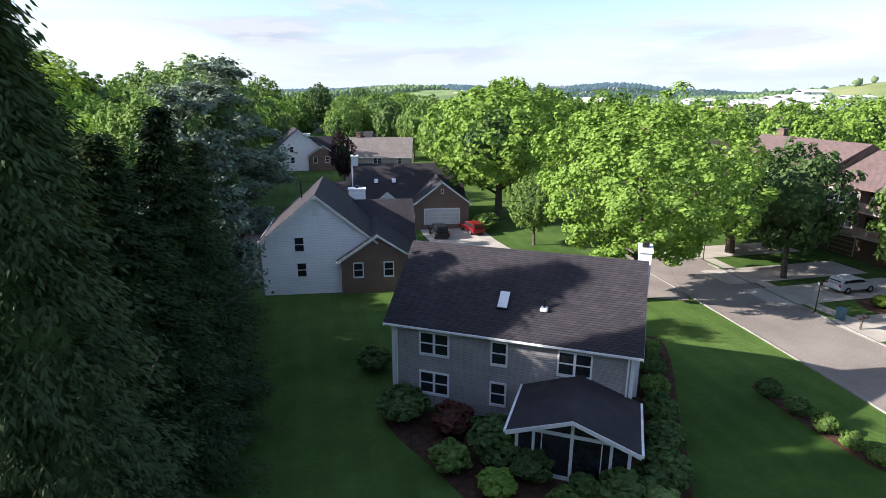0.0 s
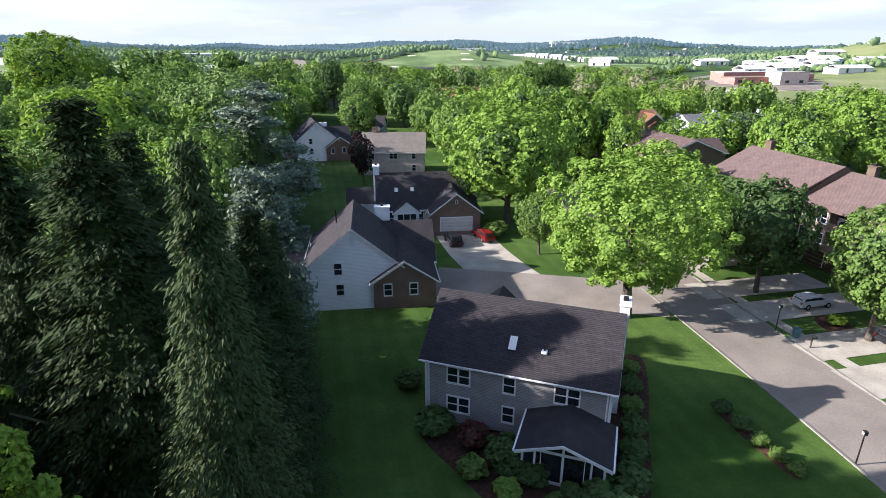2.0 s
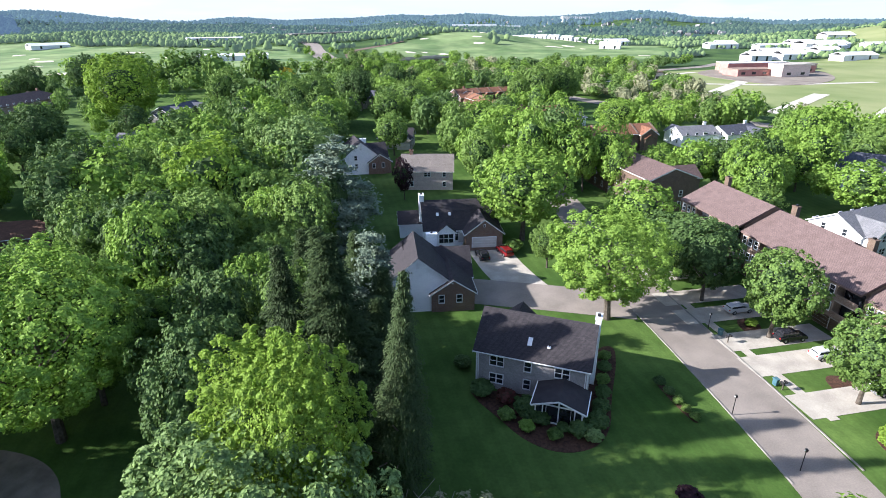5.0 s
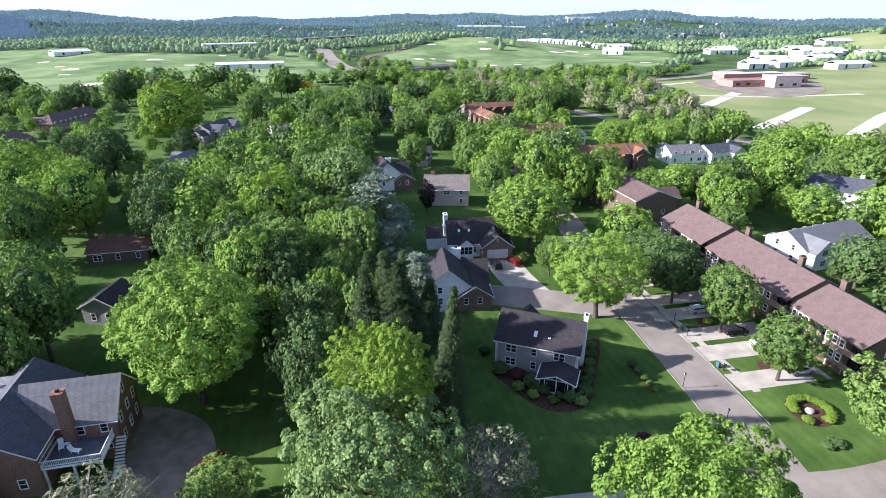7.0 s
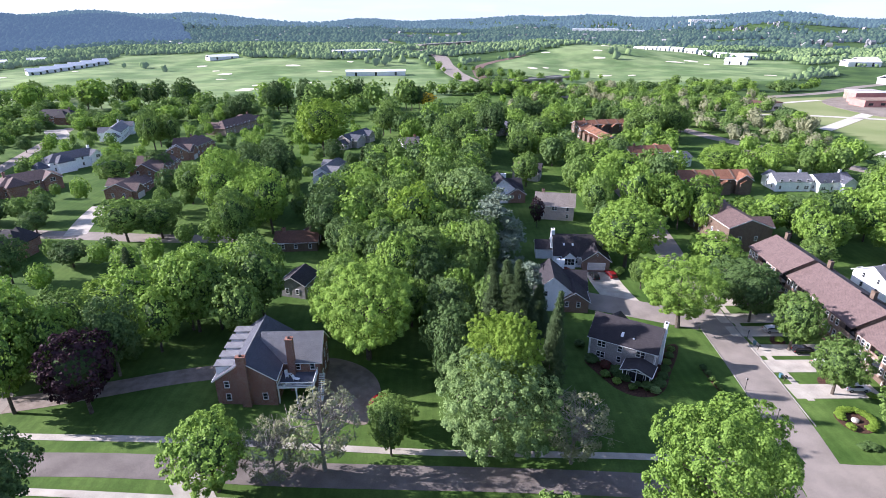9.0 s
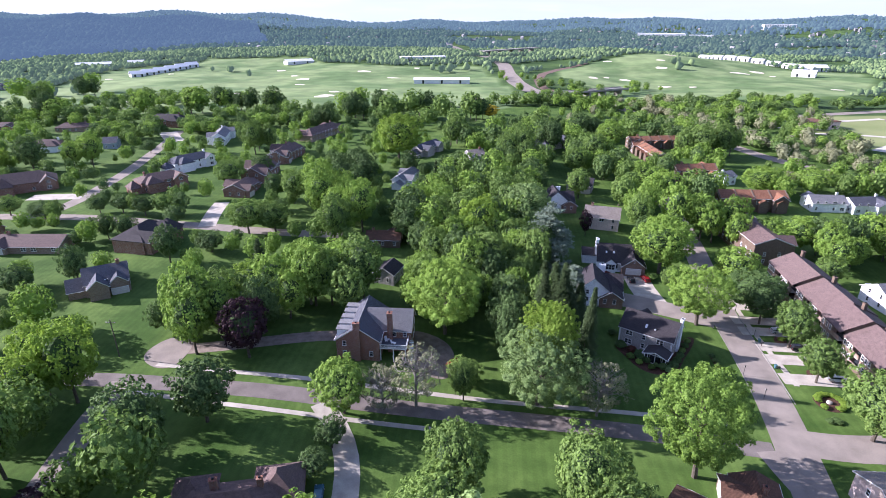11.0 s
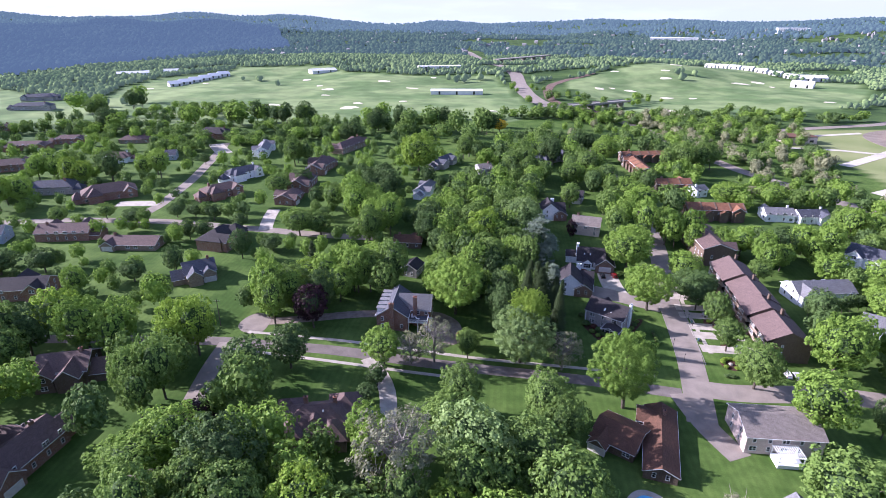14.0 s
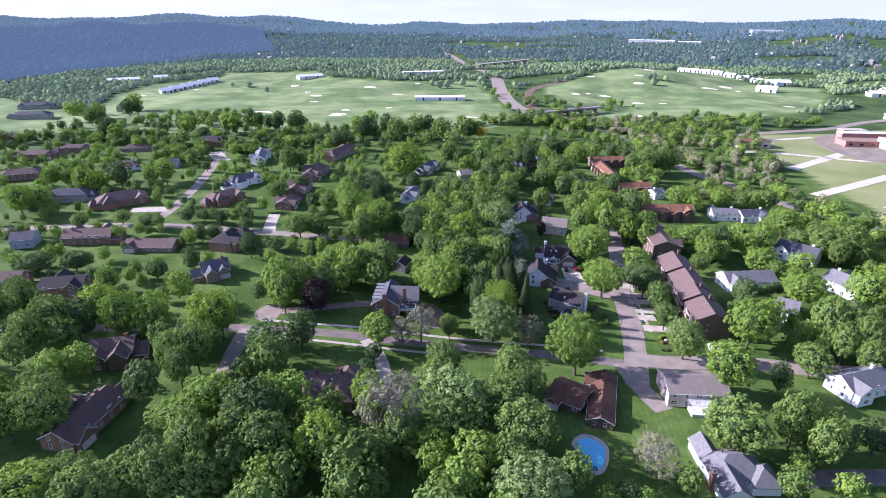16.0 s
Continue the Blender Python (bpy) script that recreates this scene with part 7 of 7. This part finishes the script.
for x, y, L in ((478, 820, 40), (541, 844, 46), (370, 696, 34), (400, 884, 30), (372, 646, 36), (420, 665, 30), (330, 640, 26), (455, 720, 40), (250, 945, 40)):
    tent(x, y, 12, L, 20, 6, 10, "white event pavilion beyond the fields")


for x, y, turn, L, D, wall, ridge in ((220, 855, -20, 30, 16, 5, 10), (376, 840, 8, 44, 20, 6, 9), (368, 675, 14, 40, 20, 5, 11), (396, 669, 14, 26, 18, 5, 10), (455, 733, 10, 62, 26, 8, 12), (418, 609, 16, 46, 18, 5, 8), (498, 690, 10, 40, 18, 6, 8), (430, 800, 8, 50, 18, 6, 8)):
    tent(x, y, turn, L, D, wall, ridge, "white event pavilion beyond the fields")


def block(name, x, y, turn, L, D, H, wall, label, roof=None):
    b = new(name)
    b.matrix_world = pose(x, y, gz(x, y), 0, 0, turn)
    tagged(b, label, "building", "far buildings")
    part("wall", boxed(-L / 2, L / 2, -D / 2, D / 2, -3, H), wall, b)
    part("roof", boxed(-L / 2 - 0.3, L / 2 + 0.3, -D / 2 - 0.3, D / 2 + 0.3, H, H + 0.5), roof or WHITE, b)
    strips = max(1, int(H / 5))
    for k in range(strips):
        for i in range(max(2, int(L / 9))):
            xx = -L / 2 + (i + 0.5) * L / max(2, int(L / 9))
            part("window", boxed(xx - 1.8, xx + 1.8, -D / 2 - 0.15, -D / 2 + 0.02, k * 4.5 + 1.5, k * 4.5 + 3.4), GLASS, b)


REDSTEEL = material("red_panel", (0.34, 0.15, 0.13), (0.44, 0.22, 0.19), 0.7, 0.3)
block("unfinished_building", 236, 455, 14, 40, 18, 5, REDSTEEL, "unfinished building with red panels and steel", WALLS["tan"])
block("unfinished_building", 250, 480, 14, 60, 10, 8, REDSTEEL, "unfinished building wing with red steel frame")
DIRT = material("bare_earth", (0.15, 0.125, 0.10), (0.25, 0.215, 0.175), 0.95, 0.08, 1.0)
patch("building_site", [(192, 462), (205, 400), (228, 372), (290, 420), (318, 505), (262, 530), (215, 500)], DIRT, "brown bare earth round an unfinished building", 0.2)
for x, y, turn, L, D, H, wall in ((262, 448, 14, 26, 16, 9, WALLS["blush"]), (280, 478, 14, 34, 18, 6, REDSTEEL), (240, 500, 14, 24, 12, 7, WALLS["tan"]), (300, 505, 10, 30, 14, 5, WALLS["tan"])):
    block("unfinished_building", x, y, turn, L, D, H, wall, "unfinished pale red building block on bare earth", CONCRETE)
block("shed", 132, 412, 25, 30, 16, 6, WALLS["blush"], "pale roadside shed with a red-edged roof", ROOFS["rust"])
block("factory", 50, 2210, 0, 165, 60, 22, WHITE, "large white factory on a far slope")
block("factory", 190, 2260, 0, 80, 50, 15, WHITE, "white factory shed on a far slope")
block("factory", 520, 2700, 0, 120, 60, 20, WHITE, "white warehouse on the far hills")
TRACK = material("pale_track", (0.40, 0.37, 0.31), (0.54, 0.50, 0.43), 0.95, 0.2, 2.0)
for pts, w in (([(151, 255), (185, 292), (220, 331)], 9), ([(190, 237), (248, 299), (300, 345)], 9), ([(120, 385), (160, 390), (215, 380), (300, 400)], 6), ([(151, 331), (182, 372), (215, 417), (262, 472)], 9), ([(105, 400), (140, 440), (200, 480)], 6)):
    strip("path_field", pts, w, TRACK, "pale unpaved track across the field", 0.15, "path")
RAIL = material("rail_bed", (0.10, 0.065, 0.05), (0.17, 0.115, 0.09), 0.95, 0.2)
strip("rail_bed", [(-40, 505), (-65, 514), (-92, 529), (-116, 580), (-132, 645), (-136, 706), (-124, 770), (-90, 840)], 12, RAIL, "brown railway bed curving by the golf course", 0.25, "railway")
br = new("road_bridge")
br.matrix_world = pose(-58, 526, gz(-58, 526), 0, 0, 47)
tagged(br, "long low concrete road bridge", "bridge")
part("deck", boxed(-55, 55, -6, 6, 5.0, 6.2), KERB, br)
for y in (-6.2, 6.0):
    part("parapet", boxed(-55, 55, y, y + 0.3, 6.2, 7.2), CONCRETE, br)
for x in (-45, -22, 0, 22, 45):
    part("pier", boxed(x - 1, x + 1, -5, 5, -2, 5.0), KERB, br)
br = new("road_bridge")
br.matrix_world = pose(-260, 1060, gz(-260, 1060), 0, 0, 65)
tagged(br, "grey steel viaduct carrying the highway", "bridge")
part("deck", boxed(-90, 90, -7, 7, 12, 14), KERB, br)
for x in (-70, -35, 0, 35, 70):
    part("pier", boxed(x - 2, x + 2, -5, 5, -4, 12), KERB, br)

# roofs of the far town, too small to count
rng = np.random.default_rng(44)
v, f = [], []
for _ in range(420):
    a = rng.uniform(-0.75, 0.45)
    r = rng.uniform(1350, 3300)
    x, y = r * math.sin(a), r * math.cos(a)
    if bool(in_golf(x, y)):
        continue
    z, t = gz(x, y) + 4, rng.uniform(0, 3.14)
    L, D, H = rng.uniform(4, 8), rng.uniform(3, 5), rng.uniform(1, 4)
    c, s = math.cos(t), math.sin(t)
    n = len(v)
    for px, py, pz in ((-L, -D, -8), (L, -D, -8), (L, D, -8), (-L, D, -8), (-L, -D, H), (L, -D, H), (L, D, H), (-L, D, H), (-L, 0, H + 4), (L, 0, H + 4)):
        v.append((x + px * c - py * s, y + px * s + py * c, z + pz))
    f += [tuple(n + i for i in q) for q in ((0, 1, 5, 4), (1, 2, 6, 9, 5), (2, 3, 7, 6), (3, 0, 4, 8, 7), (4, 5, 9, 8), (6, 7, 8, 9))]
TOWN = material("town_walls", (0.10, 0.10, 0.10), (0.30, 0.30, 0.31), 0.8, 0.02)
tagged(new("far_town", mesh_of("far_town", v, f, TOWN)), "pale houses of a far town among woods", "buildings", kind="stuff")
